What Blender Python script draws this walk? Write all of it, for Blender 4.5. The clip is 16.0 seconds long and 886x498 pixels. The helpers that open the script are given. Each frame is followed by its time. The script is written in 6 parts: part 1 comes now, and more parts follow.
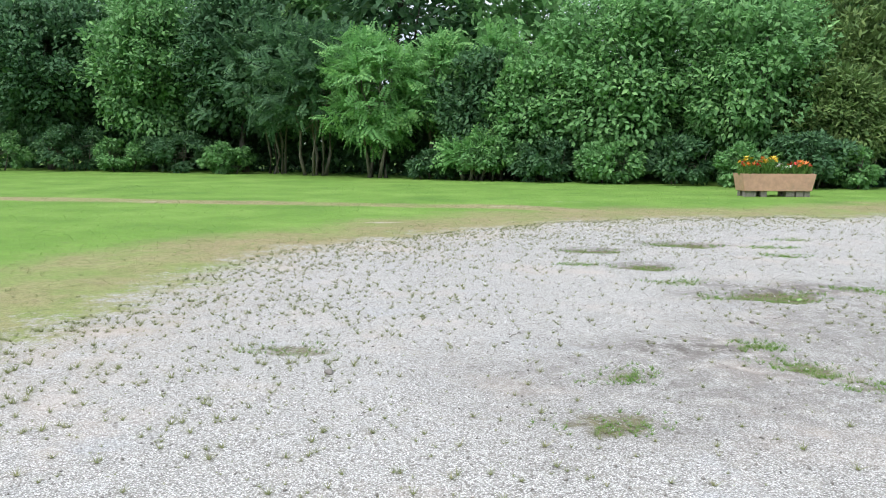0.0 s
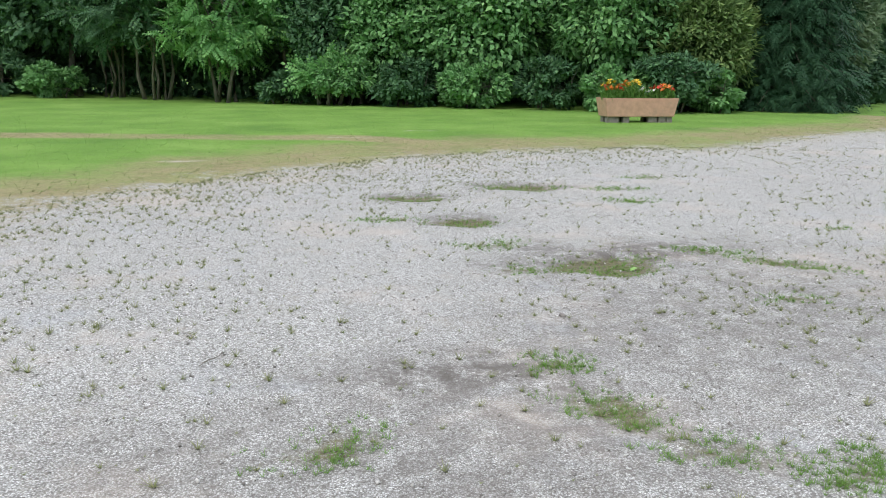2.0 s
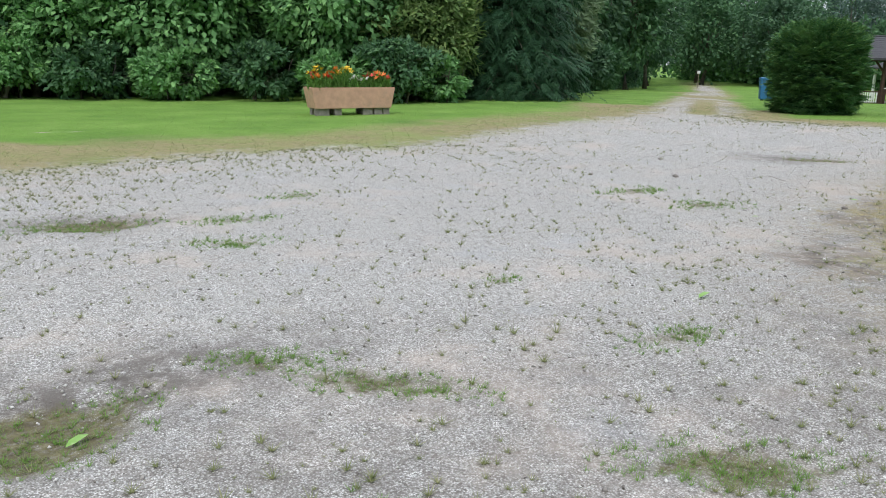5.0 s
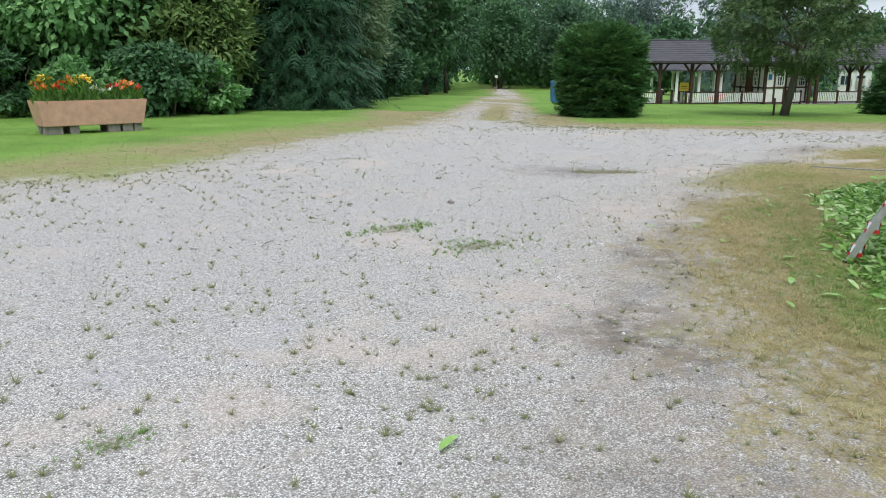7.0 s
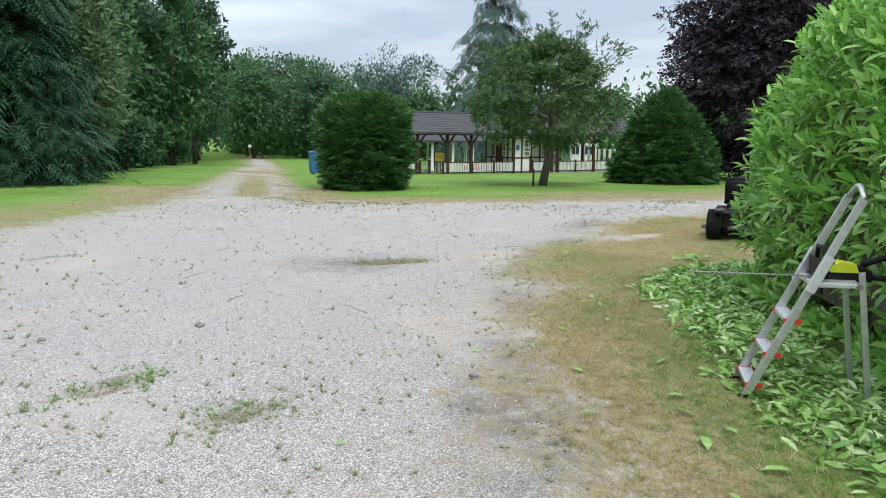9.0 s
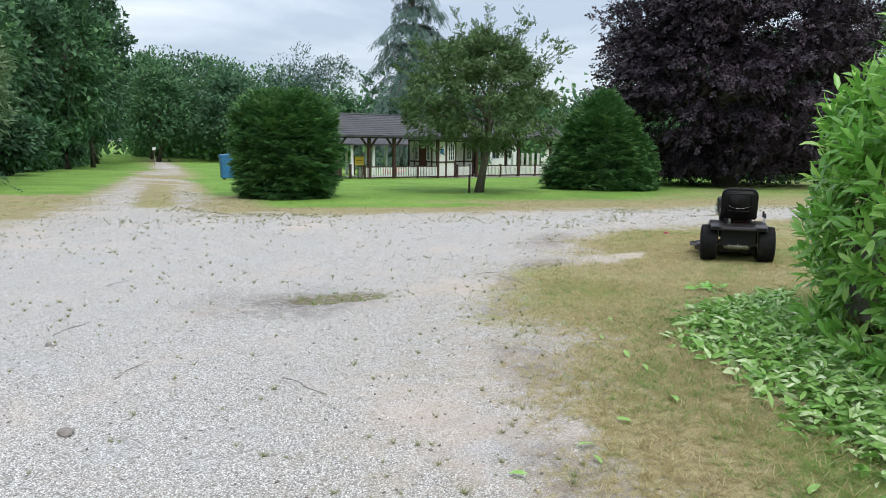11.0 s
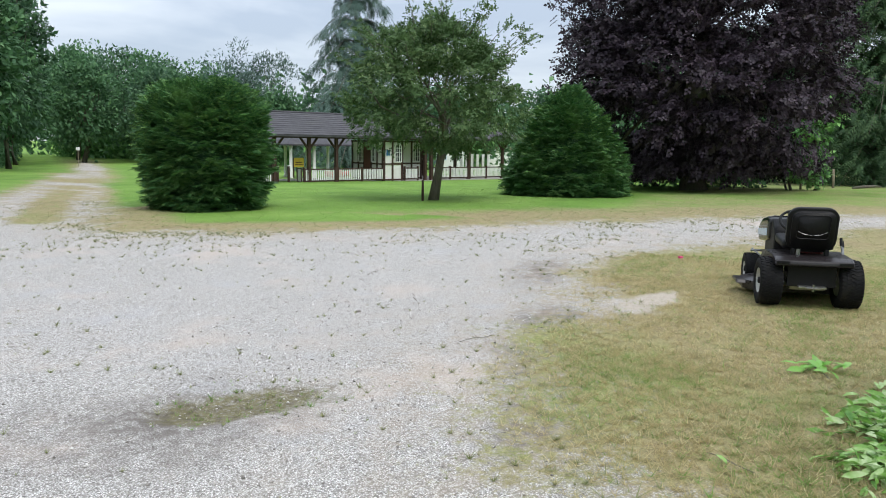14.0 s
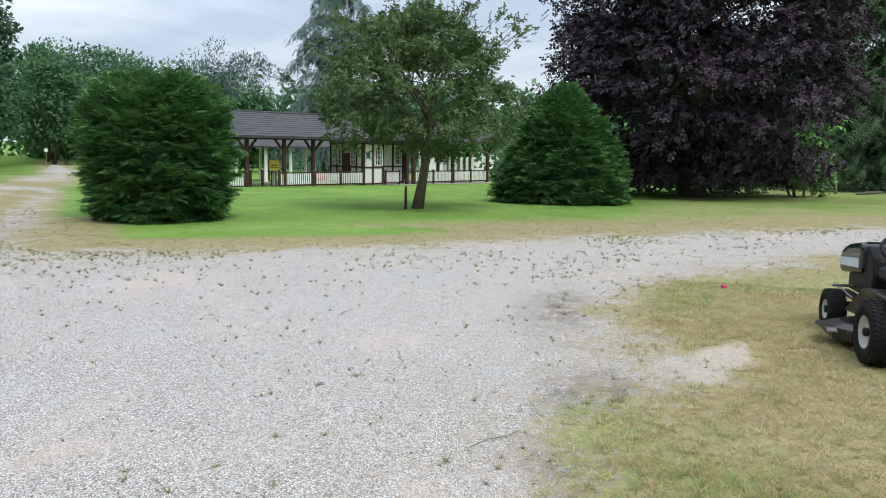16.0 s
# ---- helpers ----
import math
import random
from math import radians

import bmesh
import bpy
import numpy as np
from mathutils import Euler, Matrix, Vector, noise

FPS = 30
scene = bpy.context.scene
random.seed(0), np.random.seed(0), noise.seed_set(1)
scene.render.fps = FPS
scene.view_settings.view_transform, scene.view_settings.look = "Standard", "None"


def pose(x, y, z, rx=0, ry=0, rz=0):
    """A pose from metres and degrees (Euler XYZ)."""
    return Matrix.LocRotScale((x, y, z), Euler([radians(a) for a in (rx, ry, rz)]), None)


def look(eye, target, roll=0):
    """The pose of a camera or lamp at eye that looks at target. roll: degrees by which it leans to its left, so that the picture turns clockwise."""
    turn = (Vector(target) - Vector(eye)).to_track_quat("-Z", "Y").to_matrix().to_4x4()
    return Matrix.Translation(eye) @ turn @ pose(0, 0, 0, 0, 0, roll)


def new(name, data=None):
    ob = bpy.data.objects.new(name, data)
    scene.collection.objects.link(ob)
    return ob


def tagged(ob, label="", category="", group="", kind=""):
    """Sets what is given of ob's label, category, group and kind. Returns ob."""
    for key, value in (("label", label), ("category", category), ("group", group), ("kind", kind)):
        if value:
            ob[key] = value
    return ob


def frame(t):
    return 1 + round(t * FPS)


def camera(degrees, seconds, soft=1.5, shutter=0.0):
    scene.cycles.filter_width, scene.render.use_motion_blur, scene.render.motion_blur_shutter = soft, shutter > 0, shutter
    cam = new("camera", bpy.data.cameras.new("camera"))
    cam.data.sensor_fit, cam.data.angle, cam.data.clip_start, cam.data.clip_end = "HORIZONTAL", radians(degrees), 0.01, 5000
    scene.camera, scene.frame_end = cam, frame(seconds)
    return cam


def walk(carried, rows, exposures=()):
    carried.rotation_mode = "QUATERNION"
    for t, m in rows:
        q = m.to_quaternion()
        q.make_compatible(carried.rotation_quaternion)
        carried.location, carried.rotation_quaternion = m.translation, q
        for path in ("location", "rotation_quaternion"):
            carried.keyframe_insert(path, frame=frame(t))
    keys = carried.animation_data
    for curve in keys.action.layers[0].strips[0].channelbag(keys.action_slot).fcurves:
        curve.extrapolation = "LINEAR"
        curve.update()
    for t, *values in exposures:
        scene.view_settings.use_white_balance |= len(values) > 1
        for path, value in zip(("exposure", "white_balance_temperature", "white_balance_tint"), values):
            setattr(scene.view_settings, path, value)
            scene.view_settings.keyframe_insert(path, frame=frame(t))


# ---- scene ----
cam = camera(61.0, 16.0, soft=1.0)
PATH = [
    (0, (0.214, 0.139, 1.626), (0.169, 2.121, 1.362), 0.3),
    (0.5, (0.5, 0.719, 1.591), (0.572, 2.691, 1.261), 0.4),
    (1, (0.867, 1.28, 1.63), (0.997, 3.234, 1.221), 0.4),
    (1.5, (1.171, 1.778, 1.64), (1.358, 3.718, 1.191), 0.6),
    (2, (1.507, 2.31, 1.678), (1.759, 4.24, 1.215), 0.5),
    (2.5, (1.881, 2.817, 1.683), (2.219, 4.731, 1.213), 0.6),
    (3, (2.273, 3.319, 1.681), (2.7, 5.215, 1.207), 0.6),
    (3.5, (2.754, 3.779, 1.672), (3.314, 5.64, 1.197), 0.7),
    (4, (3.227, 4.225, 1.656), (3.885, 6.051, 1.176), 0.8),
    (6.5, (5.712, 6.322, 1.547), (6.815, 7.921, 1.071), 0.2),
    (7, (6.161, 6.672, 1.586), (7.386, 8.183, 1.12), 0.1),
    (7.5, (6.518, 7.083, 1.626), (7.884, 8.48, 1.202), 0.2),
    (8, (6.91, 7.495, 1.612), (8.413, 8.764, 1.254), 0.3),
    (8.5, (7.285, 7.967, 1.632), (8.868, 9.148, 1.32), 0.3),
    (9, (7.682, 8.392, 1.623), (9.348, 9.46, 1.335), 0.4),
    (9.5, (8.067, 8.87, 1.579), (9.784, 9.856, 1.299), 0.6),
    (12, (10.146, 10.568, 1.629), (11.945, 11.397, 1.352), 0.7),
    (12.5, (10.613, 10.843, 1.601), (12.424, 11.645, 1.326), 0.8),
    (13, (11.047, 11.154, 1.6), (12.869, 11.93, 1.325), 0.8),
    (13.5, (11.536, 11.369, 1.606), (13.367, 12.125, 1.331), 0.8),
    (14, (12.026, 11.577, 1.625), (13.866, 12.312, 1.351), 0.8),
    (14.5, (12.499, 11.813, 1.66), (14.345, 12.534, 1.387), 0.8),
    (15, (13.002, 12.014, 1.655), (14.853, 12.723, 1.385), 0.9),
    (15.5, (13.477, 12.268, 1.663), (15.332, 12.965, 1.393), 1.0),
    (16, (13.977, 12.484, 1.633), (15.836, 13.172, 1.366), 1.0),
]
walk(cam, [(t, look(eye, target, roll)) for t, eye, target, roll in PATH],
     exposures=[(0, 0.66), (1.5, 0.46), (3.5, 0.32), (5.0, 0.30), (7.0, 0.36), (8.5, 0.46), (10.0, 0.50), (16.0, 0.50)])

# grey overcast daylight from all round, with a weak, very soft sun behind the cloud
world = bpy.data.worlds.new("overcast")
scene.world = world
world.use_nodes = True
wn, wl = world.node_tree.nodes, world.node_tree.links
wn.clear()
sky = wn.new("ShaderNodeTexSky")
sky.sky_type, sky.sun_disc, sky.sun_elevation, sky.sun_rotation = "NISHITA", False, radians(50), radians(215)
sky_bg = wn.new("ShaderNodeBackground")
sky_bg.inputs["Strength"].default_value = 0.12
wl.new(sky.outputs[0], sky_bg.inputs["Color"])
wc = wn.new("ShaderNodeTexCoord")
wm = wn.new("ShaderNodeMapping")
wm.inputs["Scale"].default_value = (1.6, 1.6, 7.0)
wm.inputs["Rotation"].default_value = (0.10, 0.06, 0.4)
wl.new(wc.outputs["Generated"], wm.inputs["Vector"])
wz = wn.new("ShaderNodeTexNoise")
wz.inputs["Scale"].default_value, wz.inputs["Detail"].default_value, wz.inputs["Distortion"].default_value = 1.5, 5.0, 0.5
wl.new(wm.outputs[0], wz.inputs["Vector"])
wr = wn.new("ShaderNodeValToRGB")
wr.color_ramp.elements[0].position, wr.color_ramp.elements[0].color = 0.34, (0.44, 0.51, 0.62, 1)
wr.color_ramp.elements[1].position, wr.color_ramp.elements[1].color = 0.66, (0.85, 0.90, 0.96, 1)
wl.new(wz.outputs["Fac"], wr.inputs["Fac"])
cloud_bg = wn.new("ShaderNodeBackground")
wl.new(wr.outputs[0], cloud_bg.inputs["Color"])
wx = wn.new("ShaderNodeSeparateXYZ")
wl.new(wc.outputs["Generated"], wx.inputs[0])
wg = wn.new("ShaderNodeMapRange")
wg.inputs["From Min"].default_value, wg.inputs["From Max"].default_value = 0.1, 1.0
wg.inputs["To Min"].default_value, wg.inputs["To Max"].default_value = 0.86, 1.75
wl.new(wx.outputs["Z"], wg.inputs["Value"])
wl.new(wg.outputs[0], cloud_bg.inputs["Strength"])
w_mix = wn.new("ShaderNodeMixShader")
w_mix.inputs[0].default_value = 0.85
wl.new(sky_bg.outputs[0], w_mix.inputs[1])
wl.new(cloud_bg.outputs[0], w_mix.inputs[2])
w_out = wn.new("ShaderNodeOutputWorld")
wl.new(w_mix.outputs[0], w_out.inputs["Surface"])

sun_data = bpy.data.lights.new("sun", "SUN")
sun_data.energy, sun_data.angle, sun_data.color = 1.2, radians(28), (1.0, 0.96, 0.9)
sun = new("sun", sun_data)
sun.matrix_world = look((-21, -25, 50), (0, 0, 0))

# ---------------------------------------------------------------- tools


def link_mesh(name, me, material, parent=None, label=""):
    ob = new(name, me)
    if material:
        me.materials.append(material)
    if parent is not None:
        ob.parent = parent
    if label:
        ob["label"] = label
    return ob


def part(name, bm, material, parent, label="", smooth=False):
    """Links a bmesh as one mesh object under a thing or a part."""
    me = bpy.data.meshes.new(name)
    for f in bm.faces:
        f.smooth = smooth
    bm.to_mesh(me)
    bm.free()
    return link_mesh(name, me, material, parent, label)


def raw(name, verts, faces, material, parent=None, label="", smooth=False):
    """One mesh object from arrays of vertices and equal-sized faces."""
    verts = np.asarray(verts, dtype=np.float32).reshape(-1, 3)
    faces = np.asarray(faces, dtype=np.int32)
    k = faces.shape[1]
    me = bpy.data.meshes.new(name)
    me.vertices.add(len(verts))
    me.vertices.foreach_set("co", verts.ravel())
    me.loops.add(faces.size)
    me.loops.foreach_set("vertex_index", faces.ravel())
    me.polygons.add(len(faces))
    me.polygons.foreach_set("loop_start", np.arange(0, faces.size, k, dtype=np.int32))
    me.polygons.foreach_set("loop_total", np.full(len(faces), k, dtype=np.int32))
    if smooth:
        me.polygons.foreach_set("use_smooth", np.ones(len(faces), dtype=bool))
    me.update(calc_edges=True)
    return link_mesh(name, me, material, parent, label)


def empty(name, x, y, z, rz=0.0, label="", category="", group=""):
    ob = new(name)
    ob.matrix_basis = pose(x, y, z, 0, 0, rz)
    return tagged(ob, label, category, group)


def box(bm, c, s, rot=None, bevel=0.0, taper=1.0):
    """A box of size s round c, with bevelled edges; taper widens its top."""
    m = Matrix.Translation(c)
    if rot is not None:
        m = m @ rot
    r = bmesh.ops.create_cube(bm, size=1.0, matrix=Matrix.Diagonal((*s, 1)))
    vs = r["verts"]
    if taper != 1.0:
        for v in vs:
            if v.co.z > 0:
                v.co.x *= taper
                v.co.y *= taper
    bmesh.ops.transform(bm, matrix=m, verts=vs)
    if bevel > 0:
        es = list({e for v in vs for e in v.link_edges})
        bmesh.ops.bevel(bm, geom=es, offset=bevel, segments=2, affect="EDGES", profile=0.6)


def rod(bm, a, b, r0, r1=None, n=8, caps=True):
    a, b = Vector(a), Vector(b)
    d = b - a
    m = Matrix.Translation((a + b) / 2) @ d.to_track_quat("Z", "Y").to_matrix().to_4x4()
    bmesh.ops.create_cone(bm, cap_ends=caps, segments=n, radius1=r0, radius2=r0 if r1 is None else r1, depth=d.length, matrix=m)


def tube(bm, pts, radii, n=8):
    """A bent tapered tube along pts."""
    rings = []
    for i, p in enumerate(pts):
        p = Vector(p)
        d = (Vector(pts[min(i + 1, len(pts) - 1)]) - Vector(pts[max(i - 1, 0)])).normalized()
        q = d.to_track_quat("Z", "Y")
        rings.append([bm.verts.new(p + q @ Vector((radii[i] * math.cos(a), radii[i] * math.sin(a), 0))) for a in (2 * math.pi * j / n for j in range(n))])
    for r0, r1 in zip(rings, rings[1:]):
        for j in range(n):
            bm.faces.new((r0[j], r0[(j + 1) % n], r1[(j + 1) % n], r1[j]))
    bm.faces.new(rings[0][::-1])
    bm.faces.new(rings[-1])


def lathe(bm, profile, n=32, m=None):
    """Turns (radius, z) pairs about the z axis."""
    rings = [[bm.verts.new((r * math.cos(2 * math.pi * j / n), r * math.sin(2 * math.pi * j / n), z)) for j in range(n)] for r, z in profile]
    made = [v for r in rings for v in r]
    for r0, r1 in zip(rings, rings[1:]):
        for j in range(n):
            bm.faces.new((r0[j], r0[(j + 1) % n], r1[(j + 1) % n], r1[j]))
    if m is not None:
        bmesh.ops.transform(bm, matrix=m, verts=made)


def prism(bm, outline, depth, m=None, bevel=0.0):
    """An outline in x and z, pushed along y, centred."""
    a = [bm.verts.new((x, -depth / 2, z)) for x, z in outline]
    b = [bm.verts.new((x, depth / 2, z)) for x, z in outline]
    n = len(outline)
    fs = [bm.faces.new(a), bm.faces.new(b[::-1])]
    for i in range(n):
        fs.append(bm.faces.new((a[i], b[i], b[(i + 1) % n], a[(i + 1) % n])))
    bmesh.ops.recalc_face_normals(bm, faces=fs)
    if m is not None:
        bmesh.ops.transform(bm, matrix=m, verts=a + b)
    if bevel > 0:
        bmesh.ops.bevel(bm, geom=list({e for v in a + b for e in v.link_edges}), offset=bevel, segments=2, affect="EDGES", profile=0.6)


def smoothstep(a, b, x):
    t = np.clip((x - a) / (b - a), 0, 1)
    return t * t * (3 - 2 * t)


def vnoise(x, y, scale, seed=0):
    """Smooth value noise in the plane, 0 to 1."""
    x, y = np.asarray(x, float) / scale + 37.7 * seed, np.asarray(y, float) / scale - 11.3 * seed
    ix, iy = np.floor(x), np.floor(y)
    fx, fy = x - ix, y - iy
    fx, fy = fx * fx * (3 - 2 * fx), fy * fy * (3 - 2 * fy)

    def corner(a, b):
        s = np.sin(a * 127.1 + b * 311.7 + seed * 17.3) * 43758.5453
        return s - np.floor(s)
    return (corner(ix, iy) * (1 - fx) + corner(ix + 1, iy) * fx) * (1 - fy) + (corner(ix, iy + 1) * (1 - fx) + corner(ix + 1, iy + 1) * fx) * fy


# ---------------------------------------------------------------- materials


class Mat:
    """A node material with a Principled surface and short ways to add nodes."""

    def __init__(self, name, rough=0.7, metal=0.0, spec=0.5):
        self.m = bpy.data.materials.new(name)
        self.m.use_nodes = True
        self.t = self.m.node_tree
        self.n, self.l = self.t.nodes, self.t.links
        self.b = self.n["Principled BSDF"]
        self.b.inputs["Roughness"].default_value = rough
        self.b.inputs["Metallic"].default_value = metal
        self.b.inputs["Specular IOR Level"].default_value = spec
        self.co = self.n.new("ShaderNodeTexCoord").outputs["Object"]

    def noise(self, scale, detail=4.0, rough=0.6, vec=None):
        q = self.n.new("ShaderNodeTexNoise")
        q.inputs["Scale"].default_value, q.inputs["Detail"].default_value, q.inputs["Roughness"].default_value = scale, detail, rough
        self.l.new(vec or self.co, q.inputs["Vector"])
        return q.outputs["Fac"]

    def ramp(self, fac, *stops):
        r = self.n.new("ShaderNodeValToRGB")
        e = r.color_ramp.elements
        while len(e) < len(stops):
            e.new(0.5)
        for el, (p, c) in zip(e, stops):
            el.position, el.color = p, (*c, 1) if len(c) == 3 else c
        self.l.new(fac, r.inputs["Fac"])
        return r.outputs["Color"]

    def grey(self, fac, a, b):
        """Maps fac from a..b to 0..1, smoothly and clamped."""
        r = self.n.new("ShaderNodeMapRange")
        r.interpolation_type = "SMOOTHSTEP"
        r.inputs["From Min"].default_value, r.inputs["From Max"].default_value = a, b
        self.l.new(fac, r.inputs["Value"])
        return r.outputs["Result"]

    def math(self, op, a, b):
        q = self.n.new("ShaderNodeMath")
        q.operation = op
        for i, v in enumerate((a, b)):
            if isinstance(v, (int, float)):
                q.inputs[i].default_value = v
            else:
                self.l.new(v, q.inputs[i])
        return q.outputs[0]

    def mix(self, fac, a, b, blend="MIX"):
        q = self.n.new("ShaderNodeMix")
        q.data_type, q.blend_type = "RGBA", blend
        for key, v in ((0, fac), (6, a), (7, b)):
            if isinstance(v, (int, float)):
                q.inputs[key].default_value = v
            elif isinstance(v, tuple):
                q.inputs[key].default_value = (*v, 1)
            else:
                self.l.new(v, q.inputs[key])
        return q.outputs[2]

    def attr(self, name):
        q = self.n.new("ShaderNodeAttribute")
        q.attribute_name = name
        return q.outputs["Fac"]

    def island(self):
        return self.n.new("ShaderNodeNewGeometry").outputs["Random Per Island"]

    def object_random(self):
        return self.n.new("ShaderNodeObjectInfo").outputs["Random"]

    def color(self, c):
        if isinstance(c, tuple):
            self.b.inputs["Base Color"].default_value = (*c, 1)
        else:
            self.l.new(c, self.b.inputs["Base Color"])
        return self

    def rough(self, c):
        self.l.new(c, self.b.inputs["Roughness"])
        return self

    def bump(self, h, strength=0.3, dist=0.01):
        q = self.n.new("ShaderNodeBump")
        q.inputs["Strength"].default_value, q.inputs["Distance"].default_value = strength, dist
        self.l.new(h, q.inputs["Height"])
        self.l.new(q.outputs[0], self.b.inputs["Normal"])
        return self

    def translucent(self, share, col):
        """Mixes in light that comes through a thin leaf."""
        tr = self.n.new("ShaderNodeBsdfTranslucent")
        self.l.new(col, tr.inputs["Color"])
        mx = self.n.new("ShaderNodeMixShader")
        mx.inputs[0].default_value = share
        self.l.new(self.b.outputs[0], mx.inputs[1])
        self.l.new(tr.outputs[0], mx.inputs[2])
        self.l.new(mx.outputs[0], self.n["Material Output"].inputs["Surface"])
        return self


def leaf_mat(name, dark, mid, light, rough=0.6, trans=0.28, scale=0.5, spec=0.25):
    """Foliage that varies leaf by leaf and in drifts over the crown."""
    m = Mat(name, rough, spec=spec)
    c1 = m.ramp(m.island(), (0.0, dark), (0.55, mid), (1.0, light))
    c2 = m.mix(m.grey(m.noise(scale, 3), 0.35, 0.7), c1, mid)
    c3 = m.mix(m.math("MULTIPLY", m.grey(m.noise(scale * 2.3, 2), 0.5, 0.75), 0.4), c2, light)
    m.color(c3)
    return m.translucent(trans, c3).m


def plain_mat(name, col, rough=0.6, metal=0.0, var=0.25, scale=6.0, bump=0.1, spec=0.5, dirt=None):
    """Paint, plastic, metal or stone with grain and wear at two scales."""
    m = Mat(name, rough, metal, spec)
    dk = tuple(v * (1 - var) for v in col)
    lt = tuple(min(1, v * (1 + var * 0.6)) for v in col)
    c = m.ramp(m.noise(scale, 6, 0.65), (0.3, dk), (0.7, lt))
    if dirt:
        c = m.mix(m.grey(m.noise(scale * 0.35, 5, 0.7), 0.52, 0.75), c, dirt)
    m.color(c)
    m.rough(m.math("ADD", m.math("MULTIPLY", m.noise(scale * 3, 4), 0.25), max(0.02, rough - 0.12)))
    if bump:
        m.bump(m.noise(scale * 12, 4), bump, 0.004)
    return m.m


LEAF_BROAD = leaf_mat("leaf_broad", (0.085, 0.195, 0.078), (0.180, 0.375, 0.138), (0.350, 0.610, 0.230))
LEAF_SUMAC = leaf_mat("leaf_sumac", (0.105, 0.260, 0.085), (0.205, 0.440, 0.150), (0.370, 0.630, 0.215), trans=0.32)
LEAF_DARK = leaf_mat("leaf_dark", (0.049, 0.113, 0.057), (0.089, 0.196, 0.091), (0.179, 0.329, 0.141))
LEAF_OLIVE = leaf_mat("leaf_olive", (0.075, 0.140, 0.045), (0.150, 0.250, 0.078), (0.300, 0.400, 0.135))
LEAF_PALE = leaf_mat("leaf_pale", (0.084, 0.144, 0.072), (0.168, 0.252, 0.132), (0.288, 0.384, 0.228))
LEAF_YEW = leaf_mat("leaf_yew", (0.030, 0.095, 0.036), (0.062, 0.170, 0.055), (0.190, 0.330, 0.090), rough=0.5, trans=0.15)
LEAF_CEDAR = leaf_mat("leaf_cedar", (0.042, 0.084, 0.072), (0.084, 0.144, 0.120), (0.156, 0.228, 0.180), trans=0.1)
LEAF_FIR = leaf_mat("leaf_fir", (0.024, 0.060, 0.027), (0.050, 0.108, 0.042), (0.120, 0.195, 0.075), trans=0.12)
LEAF_COPPER = leaf_mat("leaf_copper", (0.016, 0.011, 0.016), (0.034, 0.024, 0.035), (0.098, 0.072, 0.092), rough=0.5, trans=0.1, spec=0.25)
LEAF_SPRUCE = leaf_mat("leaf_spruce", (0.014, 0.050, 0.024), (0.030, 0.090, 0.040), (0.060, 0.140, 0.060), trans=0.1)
LEAF_HAW = leaf_mat("leaf_hawthorn", (0.045, 0.095, 0.036), (0.088, 0.160, 0.060), (0.210, 0.290, 0.125), scale=0.9, trans=0.3)
LEAF_LAUREL = leaf_mat("leaf_laurel", (0.080, 0.225, 0.036), (0.235, 0.520, 0.088), (0.580, 0.820, 0.250), rough=0.28, trans=0.34, scale=1.2, spec=0.65)
LEAF_CUT = leaf_mat("leaf_cut", (0.070, 0.205, 0.030), (0.260, 0.480, 0.105), (0.800, 0.880, 0.580), rough=0.45, trans=0.2, scale=9.0, spec=0.35)
LEAF_FAR = leaf_mat("leaf_far", (0.040, 0.092, 0.052), (0.072, 0.150, 0.080), (0.135, 0.240, 0.120))
LEAF_FLOWER = leaf_mat("leaf_lily", (0.08, 0.19, 0.04), (0.14, 0.30, 0.06), (0.22, 0.40, 0.10), scale=3.0)
GRASS_LAWN = leaf_mat("grass_lawn", (0.130, 0.260, 0.055), (0.200, 0.350, 0.080), (0.300, 0.450, 0.130), rough=0.6, trans=0.5, scale=0.25)
GRASS_DRY = leaf_mat("grass_dry", (0.300, 0.250, 0.110), (0.520, 0.440, 0.230), (0.800, 0.700, 0.450), rough=0.7, trans=0.5, scale=0.9)
WEED = leaf_mat("weed", (0.150, 0.185, 0.070), (0.255, 0.285, 0.125), (0.440, 0.410, 0.235), rough=0.7, trans=0.45, scale=1.5)


def bark_mat(name, a, b):
    m = Mat(name, 0.9)
    mp = m.n.new("ShaderNodeMapping")
    mp.inputs["Scale"].default_value = (9, 9, 1.6)
    m.l.new(m.co, mp.inputs["Vector"])
    f = m.noise(1.6, 6, 0.7, mp.outputs[0])
    m.color(m.mix(m.grey(m.noise(2.2, 3), 0.45, 0.8), m.ramp(f, (0.3, a), (0.7, b)), (0.13, 0.15, 0.09)))
    m.bump(f, 0.7, 0.03)
    return m.m


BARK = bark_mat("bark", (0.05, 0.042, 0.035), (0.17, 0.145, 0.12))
BARK_PALE = bark_mat("bark_pale", (0.10, 0.09, 0.07), (0.27, 0.24, 0.19))


